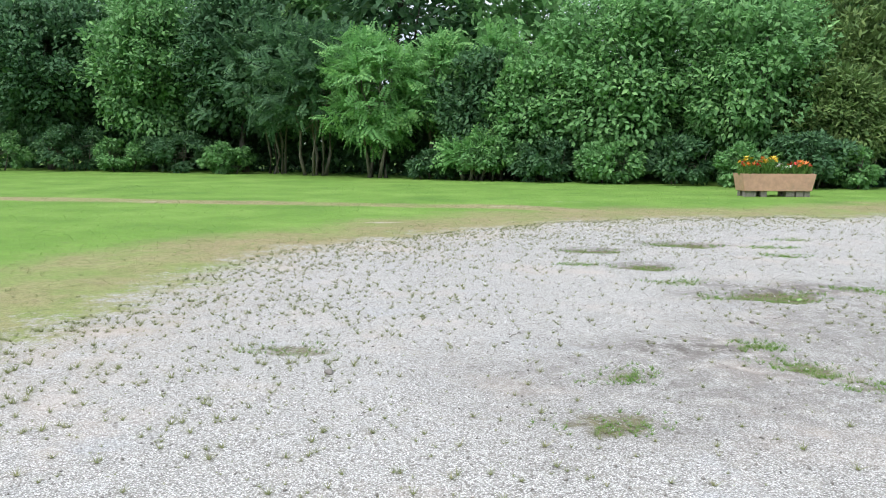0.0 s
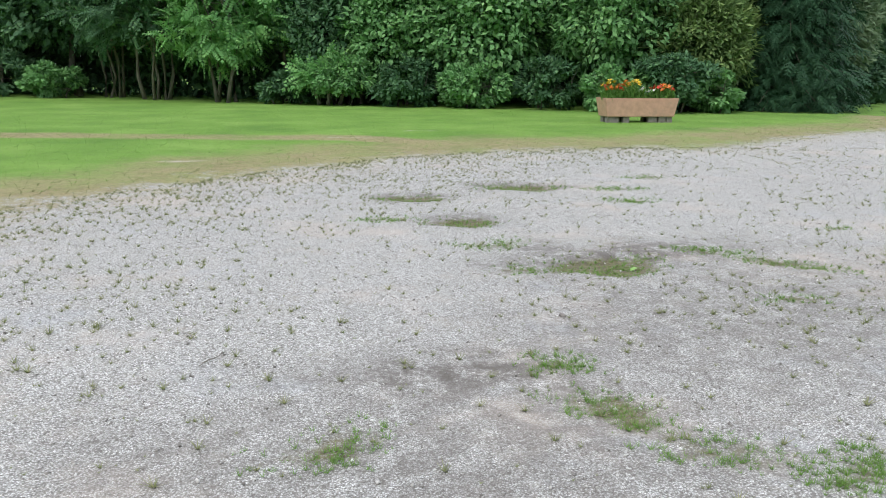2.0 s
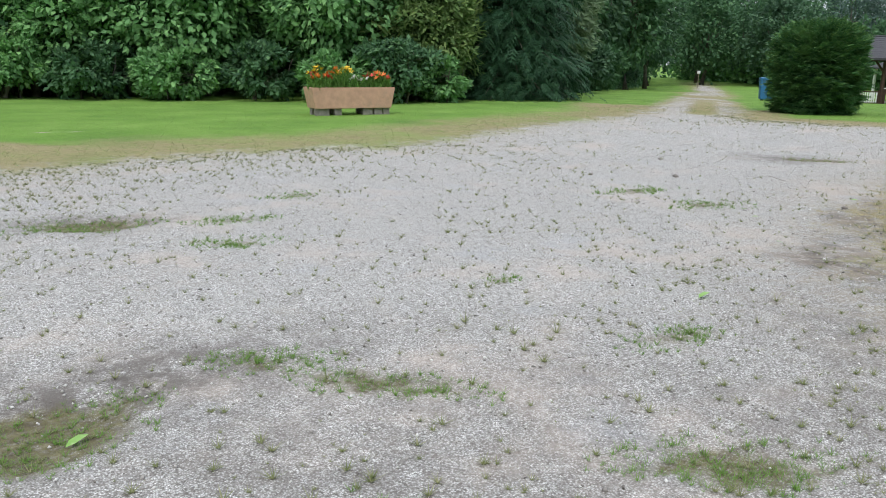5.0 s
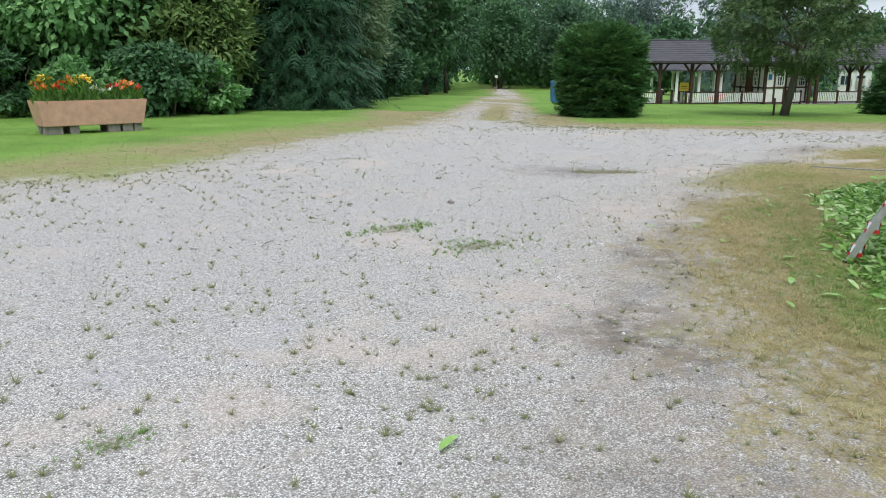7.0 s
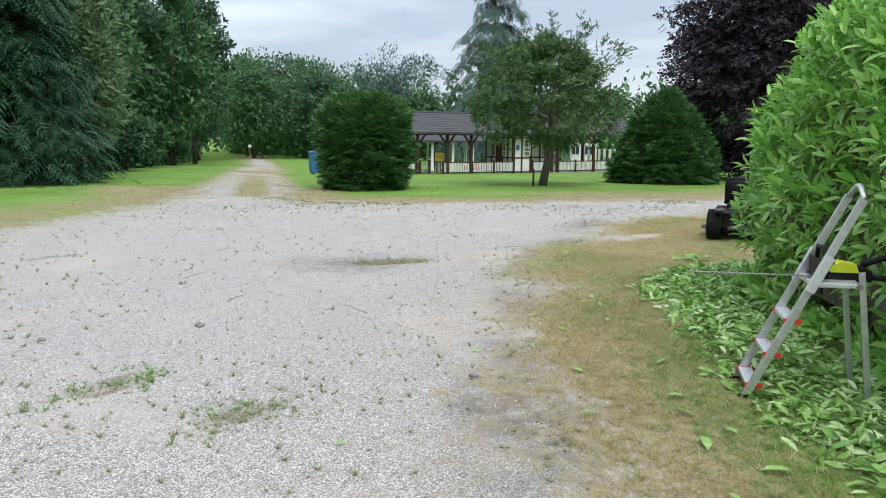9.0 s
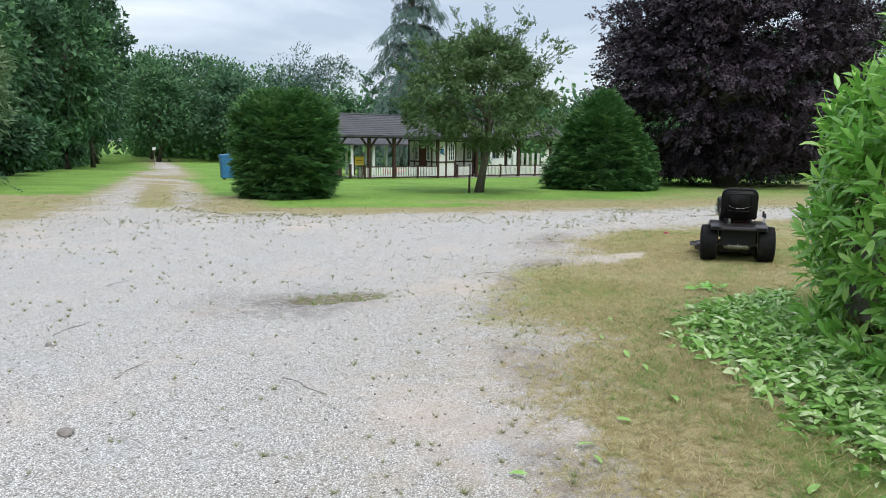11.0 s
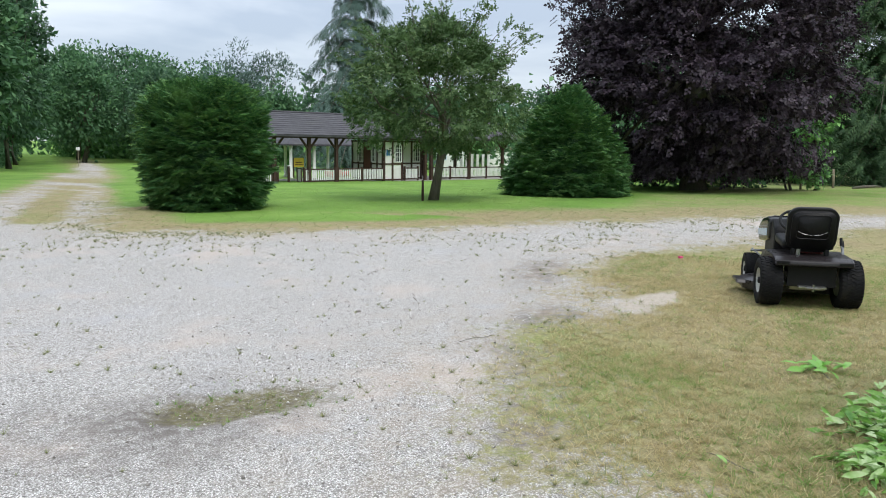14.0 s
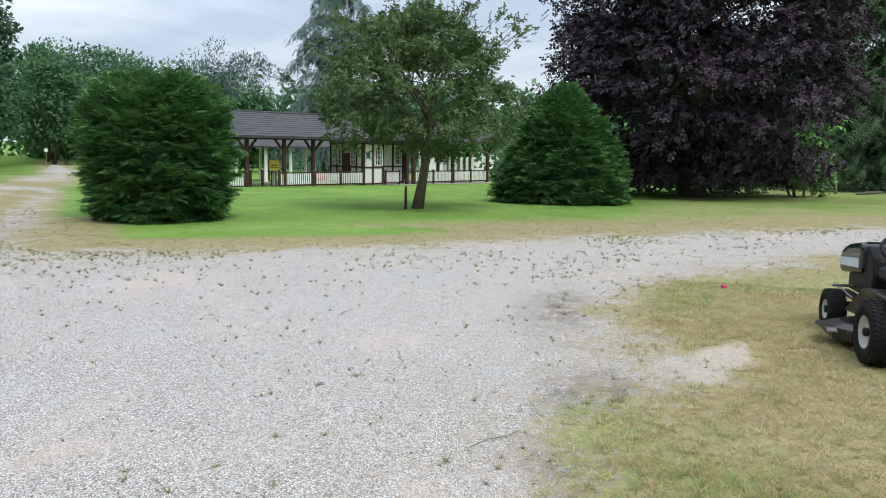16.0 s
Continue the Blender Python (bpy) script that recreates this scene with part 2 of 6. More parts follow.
def ground_mat():
    m = Mat("ground_gravel_and_grass", 0.92, spec=0.2)
    edge, dry, moss, dark, bare = (m.attr(k) for k in ("edge", "dry", "moss", "dark", "bare"))
    # gravel: chips of about a centimetre, with stains and dust
    vo = m.n.new("ShaderNodeTexVoronoi")
    vo.inputs["Scale"].default_value, vo.inputs["Randomness"].default_value = 112, 1.0
    m.l.new(m.co, vo.inputs["Vector"])
    sep = m.n.new("ShaderNodeSeparateColor")
    m.l.new(vo.outputs["Color"], sep.inputs[0])
    chip = m.ramp(sep.outputs[0], (0.0, (0.20, 0.185, 0.17)), (0.25, (0.52, 0.495, 0.465)), (0.6, (0.86, 0.835, 0.805)), (1.0, (1.0, 0.99, 0.97)))
    chip = m.mix(m.math("MULTIPLY", m.grey(vo.outputs["Distance"], 0.32, 0.62), 0.66), chip, (0.15, 0.135, 0.12))
    chip = m.mix(m.math("MULTIPLY", m.grey(m.noise(150, 2, 0.9), 0.5, 0.62), 0.45), chip, (0.24, 0.22, 0.20))
    chip = m.mix(m.math("MULTIPLY", m.grey(m.noise(58, 3, 0.85), 0.52, 0.64), 0.50), chip, (0.24, 0.225, 0.205))
    chip = m.mix(m.math("MULTIPLY", m.grey(m.noise(24, 3, 0.8), 0.54, 0.68), 0.32), chip, (0.30, 0.28, 0.255))
    chip = m.mix(m.math("MULTIPLY", m.grey(m.noise(2.6, 5, 0.75), 0.52, 0.74), 0.4), chip, (0.47, 0.42, 0.365))
    chip = m.mix(m.math("MULTIPLY", m.grey(m.noise(0.55, 5, 0.7), 0.5, 0.72), 0.55), chip, (0.60, 0.50, 0.43))
    chip = m.mix(m.math("MULTIPLY", m.grey(m.noise(0.9, 4, 0.7, None), 0.55, 0.7), 0.3), chip, (0.45, 0.46, 0.49))
    chip = m.mix(m.math("MULTIPLY", m.grey(m.noise(7.0, 4, 0.75), 0.56, 0.72), 0.45), chip, (0.33, 0.30, 0.25))
    # damp stains, with the hollows' shade painted into the same mask
    chip = m.mix(m.math("MULTIPLY", dark, m.grey(m.noise(5.0, 5, 0.75), 0.3, 0.62)), chip, (0.17, 0.15, 0.135))
    margin = m.math("MULTIPLY", m.grey(edge, 2.4, 0.0), m.grey(m.noise(3.4, 5, 0.75), 0.40, 0.62))
    chip = m.mix(m.math("MULTIPLY", margin, 0.42), chip, (0.40, 0.315, 0.225))
    mo = m.grey(m.math("ADD", moss, m.math("MULTIPLY", m.math("SUBTRACT", m.noise(6.0, 5, 0.75), 0.5), 1.2)), 0.3, 0.75)
    mosscol = m.ramp(m.noise(16, 4), (0.3, (0.10, 0.08, 0.05)), (0.55, (0.17, 0.155, 0.075)), (0.8, (0.27, 0.235, 0.14)))
    mo = m.math("MULTIPLY", mo, m.math("ADD", 0.45, m.math("MULTIPLY", m.grey(m.noise(34, 4, 0.8), 0.36, 0.56), 0.5)))
    chip = m.mix(mo, chip, mosscol)
    # grass sward
    gn = m.noise(0.35, 5, 0.65)
    green = m.ramp(gn, (0.3, (0.115, 0.25, 0.040)), (0.5, (0.175, 0.335, 0.055)), (0.72, (0.255, 0.41, 0.09)))
    straw = m.ramp(m.noise(1.1, 6, 0.75), (0.28, (0.25, 0.19, 0.105)), (0.44, (0.40, 0.325, 0.175)), (0.55, (0.40, 0.345, 0.175)), (0.70, (0.24, 0.275, 0.095)))
    dr = m.grey(m.math("ADD", dry, m.math("MULTIPLY", m.math("SUBTRACT", m.noise(0.8, 5, 0.7), 0.5), 0.9)), 0.15, 0.85)
    straw = m.mix(m.math("MULTIPLY", m.grey(m.noise(2.4, 5, 0.75), 0.52, 0.68), 0.50), straw, (0.215, 0.245, 0.085))
    straw = m.mix(m.math("MULTIPLY", m.grey(m.noise(6.5, 5, 0.8), 0.50, 0.64), 0.55), straw, (0.185, 0.135, 0.075))
    straw = m.mix(m.math("MULTIPLY", m.grey(m.noise(17, 4, 0.85), 0.50, 0.62), 0.50), straw, (0.52, 0.45, 0.27))
    sward = m.mix(dr, green, straw)
    sward = m.mix(m.math("MULTIPLY", m.grey(m.noise(70, 3, 0.85), 0.48, 0.60), m.math("MULTIPLY", dr, 0.5)), sward, (0.15, 0.125, 0.065))
    sward = m.mix(m.math("MULTIPLY", m.grey(m.noise(38, 4, 0.8), 0.44, 0.66), 0.55), sward, (0.125, 0.12, 0.055))
    sward = m.mix(m.math("MULTIPLY", m.grey(m.noise(95, 3, 0.8), 0.5, 0.7), m.math("MULTIPLY", dr, 0.55)), sward, (0.55, 0.49, 0.32))
    sward = m.mix(m.math("MULTIPLY", m.grey(m.noise(11, 4, 0.8), 0.52, 0.7), 0.35), sward, (0.13, 0.115, 0.06))
    sand = m.ramp(m.noise(30, 5, 0.8), (0.3, (0.36, 0.30, 0.24)), (0.7, (0.60, 0.54, 0.46)))
    sward = m.mix(m.grey(m.math("ADD", bare, m.math("MULTIPLY", m.math("SUBTRACT", m.noise(3.0, 5, 0.7), 0.5), 0.8)), 0.4, 0.75), sward, sand)
    # ragged border between the two
    brk = m.math("ADD", m.math("MULTIPLY", m.math("SUBTRACT", m.noise(0.9, 5, 0.75), 0.5), 3.4), m.math("MULTIPLY", m.math("SUBTRACT", m.noise(5.5, 5, 0.8), 0.5), 1.9))
    brk = m.math("ADD", brk, m.math("MULTIPLY", m.math("SUBTRACT", m.noise(15, 4, 0.85), 0.5), 3.0))
    g = m.grey(m.math("ADD", edge, brk), -0.45, 0.55)
    m.color(m.mix(g, sward, chip))
    h = m.math("ADD", m.math("MULTIPLY", vo.outputs["Distance"], -0.7), m.noise(45, 4, 0.8))
    m.bump(h, 0.85, 0.010)
    return m.m


GROUND = ground_mat()

# ---------------------------------------------------------------- ground


def height(x, y):
    """The ground: level by the drive, falling gently away beyond the lawn."""
    x, y = np.asarray(x, float), np.asarray(y, float)
    u = x * 0.75 + y * 0.66 - 38
    v = np.where(u < -5, 0, np.where(u < 5, (u + 5) ** 2 / 20, u))
    return np.where(v < 22, -0.026 * v, -0.572 - 0.019 * (np.minimum(v, 72) - 22))


def ground_z(x, y):
    return float(height(x, y))


DRIVE = [(-10, -14), (-5.2, 3), (-3.7, 6.3), (-3.3, 7.5), (-3.3, 9.5), (-2.6, 12.0), (0.1, 15.0), (2.1, 17.0), (5.6, 18.6), (8.0, 18.8), (10.2, 18.9),
         (12.6, 20.7), (14.9, 22.3), (18.0, 23.6), (20.4, 25.0), (22.6, 26.9), (26.9, 31.1), (41.1, 46.0), (65.2, 70.8), (119, 126.5), (123, 125), (67.3, 68.7), (45.1, 46.1), (29.6, 30.1), (24.8, 25.0),
         (22.6, 23.0), (22.2, 21.8), (23.4, 19.8), (25.2, 17.6), (28, 15.2), (30.8, 12.2), (33.6, 8.9), (44, -8), (40, -12), (30, 9.0), (26.2, 11.5), (23.5, 13.2),
         (21.5, 13.4), (19.6, 12.9), (18.1, 13.1), (16.7, 12.8), (15.6, 12.2), (14.8, 11.6), (14.1, 11.6), (12.5, 10.7), (11.7, 10.0), (10.9, 9.4), (10, 8.6),
         (9.5, 7.8), (9.2, 5.5), (9.0, -14)]

# where the cut leaves lie by the hedge
PILE = [(18.6, 10.1), (17.6, 10.75), (16.4, 11.2), (15.4, 10.95), (14.8, 10.5), (13.6, 9.95), (12.8, 9.45), (12.1, 9.05), (11.4, 8.55), (11.0, 7.6), (11.6, 7.3), (12.6, 8.0), (14.0, 8.8), (15.6, 9.5), (17.2, 10.0)]


def signed_distance(x, y, poly):
    """Distance to the outline, positive inside."""
    best = np.full(x.shape, 1e9)
    inside = np.zeros(x.shape, bool)
    for (ax, ay), (bx, by) in zip(poly, poly[1:] + poly[:1]):
        dx, dy = bx - ax, by - ay
        t = np.clip(((x - ax) * dx + (y - ay) * dy) / (dx * dx + dy * dy), 0, 1)
        best = np.minimum(best, np.hypot(x - ax - t * dx, y - ay - t * dy))
        hit = (ay > y) != (by > y)
        inside ^= hit & (x < (bx - ax) * (y - ay) / (by - ay + 1e-12) + ax)
    return np.where(inside, best, -best)


def line_distance(x, y, pts):
    best = np.full(x.shape, 1e9)
    for (ax, ay), (bx, by) in zip(pts, pts[1:]):
        dx, dy = bx - ax, by - ay
        t = np.clip(((x - ax) * dx + (y - ay) * dy) / (dx * dx + dy * dy), 0, 1)
        best = np.minimum(best, np.hypot(x - ax - t * dx, y - ay - t * dy))
    return best


# weedy hollows in the gravel: x, y, half length, half width, turn in degrees, how deep in metres, how green
HOLLOWS = [(3.8, 8.6, 0.70, 0.36, 10, 0.05, 0.6), (2.8, 10.6, 0.45, 0.26, 0, 0.04, 0.5), (4.0, 13.1, 0.70, 0.36, -10, 0.05, 0.6), (2.4, 12.3, 0.5, 0.28, 0, 0.04, 0.4),
           (3.05, 8.5, 0.34, 0.2, 0, 0.01, 0.5), (3.0, 9.5, 0.45, 0.25, 20, 0.01, 0.8), (1.9, 10.8, 0.35, 0.2, 0, 0.01, 0.6), (5.4, 12.8, 0.45, 0.22, 0, 0.01, 0.9),
           (5.3, 11.9, 0.45, 0.25, 0, 0.01, 1.0), (6.4, 14.1, 0.5, 0.22, 0, 0.01, 0.9), (5.0, 9.0, 0.4, 0.22, -30, 0.01, 0.8), (5.5, 8.5, 0.6, 0.2, -40, 0.02, 0.6),
           (6.5, 7.2, 0.6, 0.26, -20, 0.03, 0.8), (-1.2, 6.1, 0.45, 0.2, 0, 0.03, 0.3), (1.35, 5.45, 0.36, 0.24, 20, 0.01, 0.8), (1.1, 4.5, 0.42, 0.24, 0, 0.02, 0.3),
           (2.7, 6.35, 0.3, 0.18, 0, 0.0, 1.0), (2.8, 5.75, 0.34, 0.24, -60, 0.03, 0.9), (3.15, 5.25, 0.4, 0.18, -20, 0.01, 1.0), (3.7, 5.0, 0.35, 0.22, 0, 0.0, 1.0),
           (15.9, 14.4, 0.8, 0.4, -50, 0.05, 0.08), (10.6, 12.8, 0.6, 0.3, 0, 0.0, 0.6), (10.7, 11.6, 0.5, 0.3, 0, 0.0, 0.5), (5.6, 6.2, 0.7, 0.35, 30, 0.0, 0.6),
           (6.9, 9.9, 0.3, 0.15, 0, 0.0, 0.5), (13.3, 18.3, 0.6, 0.25, 0, 0.0, 0.3), (4.9, 7.4, 0.3, 0.16, 0, 0.0, 0.5), (7.3, 8.4, 0.4, 0.2, 0, 0.0, 0.6)]
# damp dark gravel; the ovals over the deepest hollows also paint in their shade
DAMP_AND_SHADE = [(10.0, 9.35, 1.3, 0.5, 42), (11.6, 10.4, 1.0, 0.4, 40), (3.8, 8.75, 0.95, 0.55, 10), (2.8, 10.7, 0.6, 0.4, 0), (4.0, 13.2, 0.9, 0.5, -10), (2.4, 12.4, 0.65, 0.4, 0), (9.9, 9.0, 0.7, 0.4, 40), (11.2, 9.9, 0.7, 0.3, 40), (14.4, 11.8, 0.7, 0.35, 20), (17.4, 13.0, 0.9, 0.4, 20), (19.0, 13.2, 0.9, 0.4, 10), (15.4, 14.7, 1.0, 0.7, -50),
        (4.2, 9.0, 1.6, 0.7, 10), (2.1, 6.2, 1.0, 0.6, 0), (16.2, 12.6, 0.6, 0.3, 0), (21.5, 14.0, 1.3, 0.4, 10), (12.6, 10.9, 0.6, 0.3, 40)]
BARE = [(20.1, 12.45, 0.85, 0.42, -20), (1.5, 21.5, 1.6, 0.3, -8), (-9.0, 22.5, 1.8, 0.35, 5), (-1.5, 16.5, 1.1, 0.25, 0), (13.2, 11.1, 0.3, 0.15, 0), (3.6, 23.5, 1.2, 0.2, 0)]


def oval(x, y, cx, cy, a, b, turn):
    c, s = math.cos(radians(turn)), math.sin(radians(turn))
    x, y = x + (vnoise(x, y, 0.45, 31) - 0.5) * 0.5 * a, y + (vnoise(x, y, 0.45, 32) - 0.5) * 0.7 * b
    u, v = (x - cx) * c + (y - cy) * s, -(x - cx) * s + (y - cy) * c
    return np.clip(1.28 - np.hypot(u / a, v / b) / 0.95, 0, 1)


def masks(x, y):
    """How gravelly, dry, mossy, dark (damp and the hollows' shade) and bare the ground is at x, y."""
    edge = signed_distance(x, y, DRIVE)
    strip = line_distance(x, y, [(22.9, 24.7), (27.8, 29.8), (42.8, 45.5), (66.2, 69.8)])
    edge = np.where(strip < 1.2, np.minimum(edge, (strip - 0.50) * 2.4), edge)
    out = -edge
    dry = (1.0 - smoothstep(1.2, 5.0, out)) * np.where((x < 20) & (y > 12) | (x < 4), 0.74, 1.0)
    right = smoothstep(9.0, 10.5, x) * (1 - smoothstep(24, 34, x)) * (1 - smoothstep(12.8, 13.6, y))
    dry = np.maximum(dry, right * (0.82 - 0.5 * smoothstep(10.3, 8.9, y - 0.42 * (x - 14.0))))
    island = smoothstep(22, 25, x) * smoothstep(12, 14, y) * (1 - smoothstep(30, 33, x + 0.2 * y))
    dry = np.where((island > 0.5), 1.0 - smoothstep(0.6, 2.4, out), dry)
    path = (x > 24.5) & (y > 25.5)
    dry = np.where(path, 0.8 * (1.0 - smoothstep(0.1, 1.0, out)), dry)
    far = smoothstep(28, 32, x) * (1 - smoothstep(13, 17, y)) * (y > -20)
    dry = np.maximum(dry, far * 0.5)
    track = line_distance(x, y, [(-30, 25.5), (-9, 22.6), (1.5, 21.4), (5, 19)])
    dry = np.maximum(dry, 0.8 * (1 - smoothstep(0.4, 1.3, track)))
    dry = dry * (1 - 0.6 * smoothstep(-0.9, 0.1, signed_distance(x, y, PILE)) * smoothstep(15.0, 13.2, x))
    dry = np.where(strip < 0.8, 0.95, dry)
    dry = dry * (0.65 + 0.5 * vnoise(x, y, 2.5, 3))
    moss, deep, green = np.zeros(x.shape), np.zeros(x.shape), np.zeros(x.shape)
    for cx, cy, a, b, turn, d, g in HOLLOWS:
        o = oval(x, y, cx, cy, a, b, turn)
        moss = np.maximum(moss, o * (0.62 if d < 0.02 else 0.82 if d < 0.04 else 1.0))
        deep = np.maximum(deep, d * smoothstep(0, 1, o))
        green = np.maximum(green, g * o)
    dark, bare = np.zeros(x.shape), np.zeros(x.shape)
    for o in DAMP_AND_SHADE:
        dark = np.maximum(dark, oval(x, y, *o))
    for o in ((4.4, 7.0, 3.2, 1.8, 25), (2.0, 5.2, 2.2, 1.4, 0), (8.0, 7.6, 2.4, 1.2, 40)):
        dark = np.maximum(dark, 0.58 * oval(x, y, *o))
    for o in BARE:
        bare = np.maximum(bare, oval(x, y, *o) * (1.0 if o[0] > 10 else 0.62))
    return edge, dry, moss, dark, bare, deep, green


def surface(x, y):
    """The ground with its hollows and small unevenness."""
    edge, dry, moss, dark, bare, deep, green = masks(x, y)
    bumpy = (vnoise(x, y, 1.7, 5) - 0.5) * 0.025 + (vnoise(x, y, 0.5, 6) - 0.5) * 0.008
    return height(x, y) - deep + bumpy + 0.015 * smoothstep(0.2, -0.8, edge)


def build_ground():
    def spread(lo, hi, step):
        core = np.arange(lo, hi + 1e-6, step)
        out, s, p = [], step, hi
        while p < 1600:
            s *= 1.12
            p += s
            out.append(p)
        inn, s, p = [], step, lo
        while p > -1600:
            s *= 1.12
            p -= s
            inn.append(p)
        return np.concatenate([np.array(inn[::-1]), core, np.array(out)])
    xs, ys = spread(-5, 26, 0.155), spread(2, 24, 0.155)
    gx, gy = np.meshgrid(xs, ys)
    x, y = gx.ravel(), gy.ravel()
    edge, dry, moss, dark, bare, deep, green = masks(x, y)
    z = surface(x, y)
    w = len(xs)
    i = (np.arange(len(ys) - 1)[:, None] * w + np.arange(w - 1)[None, :]).ravel()
    ob = raw("ground", np.stack([x, y, z], 1), np.stack([i, i + 1, i + w + 1, i + w], 1), GROUND, smooth=True)
    for key, val in (("edge", np.clip(edge, -6, 6)), ("dry", dry), ("moss", moss), ("dark", dark), ("bare", bare)):
        a = ob.data.attributes.new(key, "FLOAT", "POINT")
        a.data.foreach_set("value", val.astype(np.float32))
    tagged(ob, "pale grey gravel drive running into mown grass lawns", "ground", kind="structure")


build_ground()

# ---------------------------------------------------------------- leaves, sprays and blades

RNG = np.random.default_rng(7)


def tri_fan_leaf(width=0.28, fold=0.08):
    return np.array([(0, 0, 0), (width, 0.45, fold), (0, 1, -0.05), (-width, 0.45, fold)], float), np.array([(0, 1, 2), (0, 2, 3)])


def long_leaf(width=0.17):
    v = [(0, 0, 0)]
    for yy, ww, zz in ((0.3, width, 0.0), (0.7, width * 0.92, -0.04)):
        v += [(-ww, yy, zz + 0.045), (0, yy, zz), (ww, yy, zz + 0.045)]
    v.append((0, 1.0, -0.14))
    f = [(0, 2, 1), (0, 3, 2), (1, 2, 5), (1, 5, 4), (2, 3, 6), (2, 6, 5), (4, 5, 7), (5, 6, 7)]
    return np.array(v, float), np.array(f)


def needle_spray(pairs=4, length=0.42, width=0.075, droop=0.25):
    v, f = [], []
    for i in range(pairs):
        yy = 0.08 + 0.84 * i / pairs
        ln = length * (1 - 0.55 * i / pairs)
        for s in (-1, 1):
            k = len(v)
            v += [(0, yy, -droop * yy * yy), (s * ln, yy + ln * 0.8, -droop * (yy + ln * 0.8) ** 2 - 0.05 * ln), (s * width * 0.3, yy + width * 2.2, -droop * yy * yy)]
            f.append((k, k + 1, k + 2) if s > 0 else (k, k + 2, k + 1))
    k = len(v)
    v += [(-width * 0.5, 0.6, -droop * 0.36), (width * 0.5, 0.6, -droop * 0.36), (0, 1.15, -droop * 1.3)]
    f.append((k, k + 1, k + 2))
    return np.array(v, float), np.array(f)


def frond(pairs=6, droop=0.28):
    v, f = [], []
    for i in range(pairs + 1):
        yy = 0.16 + 0.8 * i / pairs
        z0 = 0.12 * yy - droop * yy * yy
        ln = 0.27 * (1 - 0.45 * abs(yy - 0.45))
        for s in (-1, 1):
            k = len(v)
            dx, dy = (s * ln, ln * 0.45) if i < pairs else (s * ln * 0.3, ln)
            v += [(0, yy, z0), (dx * 0.5 + 0.045 * s, yy + dy * 0.5 - 0.055, z0 - 0.01), (dx, yy + dy, z0 - 0.1 * ln - 0.05), (dx * 0.5 - 0.04 * s, yy + dy * 0.5 + 0.055, z0 - 0.01)]
            f += [(k, k + 1, k + 2), (k, k + 2, k + 3)]
    return np.array(v, float), np.array(f)


def leaf_spray(n=5, width=0.15, seed=3):
    """A flat twig of n small leaves."""
    r = np.random.default_rng(seed)
    v, f = [], []
    for i in range(n):
        yy = 0.62 * i / (n - 1)
        a = (0.95 if i % 2 else -0.95) * (1 - i / (n - 1)) + r.normal() * 0.15
        ln, dz = 0.42 + 0.08 * r.random(), r.normal() * 0.10
        c, s = math.cos(a), math.sin(a)
        k = len(v)
        for px, py, pz in ((0, 0, 0), (width, ln * 0.5, 0.04), (0, ln, dz), (-width, ln * 0.5, 0.04)):
            v.append((px * c + py * s, yy - px * s + py * c, pz - 0.12 * yy * yy))
        f += [(k, k + 1, k + 2), (k, k + 2, k + 3)]
    return np.array(v, float), np.array(f)


def grass_tuft(blades=6, lean=0.55, width=0.07, seed=1):
    r = np.random.default_rng(seed)
    v, f = [], []
    for i in range(blades):
        a = 2 * math.pi * (i + r.random() * 0.8) / blades
        c, s = math.cos(a), math.sin(a)
        h, ln, b = 0.6 + 0.4 * r.random(), lean * (0.5 + r.random()), 0.16 * r.random()
        k = len(v)
        v += [(b * c - width * s, b * s + width * c, 0), (b * c + width * s, b * s - width * c, 0), (b * c + ln * c, b * s + ln * s, h)]
        f.append((k, k + 1, k + 2))
    return np.array(v, float), np.array(f)


def unit(v):
    return v / np.maximum(np.linalg.norm(v, axis=-1, keepdims=True), 1e-9)


def scatter(template, pos, along, normal, size):
    """Copies of a template (length on y, face on z) at pos, as one set of arrays."""
    tv, tf = template
    along = unit(along)
    x = unit(np.cross(along, normal))
    z = np.cross(x, along)
    size = np.asarray(size, float).reshape(-1, 1, 1)
    v = pos[:, None, :] + size * (tv[None, :, 0:1] * x[:, None, :] + tv[None, :, 1:2] * along[:, None, :] + tv[None, :, 2:3] * z[:, None, :])
    f = tf[None] + (np.arange(len(pos)) * len(tv))[:, None, None]
    return v.reshape(-1, 3), f.reshape(-1, tf.shape[1])


def upright(template, pos, size, rng):
    """Tufts standing on the ground, each turned at random."""
    tv, tf = template
    a = rng.random(len(pos)) * 2 * math.pi
    c, s = np.cos(a)[:, None], np.sin(a)[:, None]
    size = np.asarray(size, float).reshape(-1, 1)
    v = np.stack([pos[:, 0:1] + size * (tv[None, :, 0] * c - tv[None, :, 1] * s), pos[:, 1:2] + size * (tv[None, :, 0] * s + tv[None, :, 1] * c), pos[:, 2:3] + size * tv[None, :, 2]], 2)
    f = tf[None] + (np.arange(len(pos)) * len(tv))[:, None, None]
    return v.reshape(-1, 3), f.reshape(-1, tf.shape[1])


Q_LEAF, L_LEAF, SPRAY, FROND = tri_fan_leaf(), long_leaf(), needle_spray(), frond()
NARROW = tri_fan_leaf(0.16, 0.05)
TWIG, FIR_TWIG = leaf_spray(4), needle_spray(4, 0.36, 0.07, 0.3)


def ball(n, rng):
    return unit(rng.normal(size=(n, 3)))


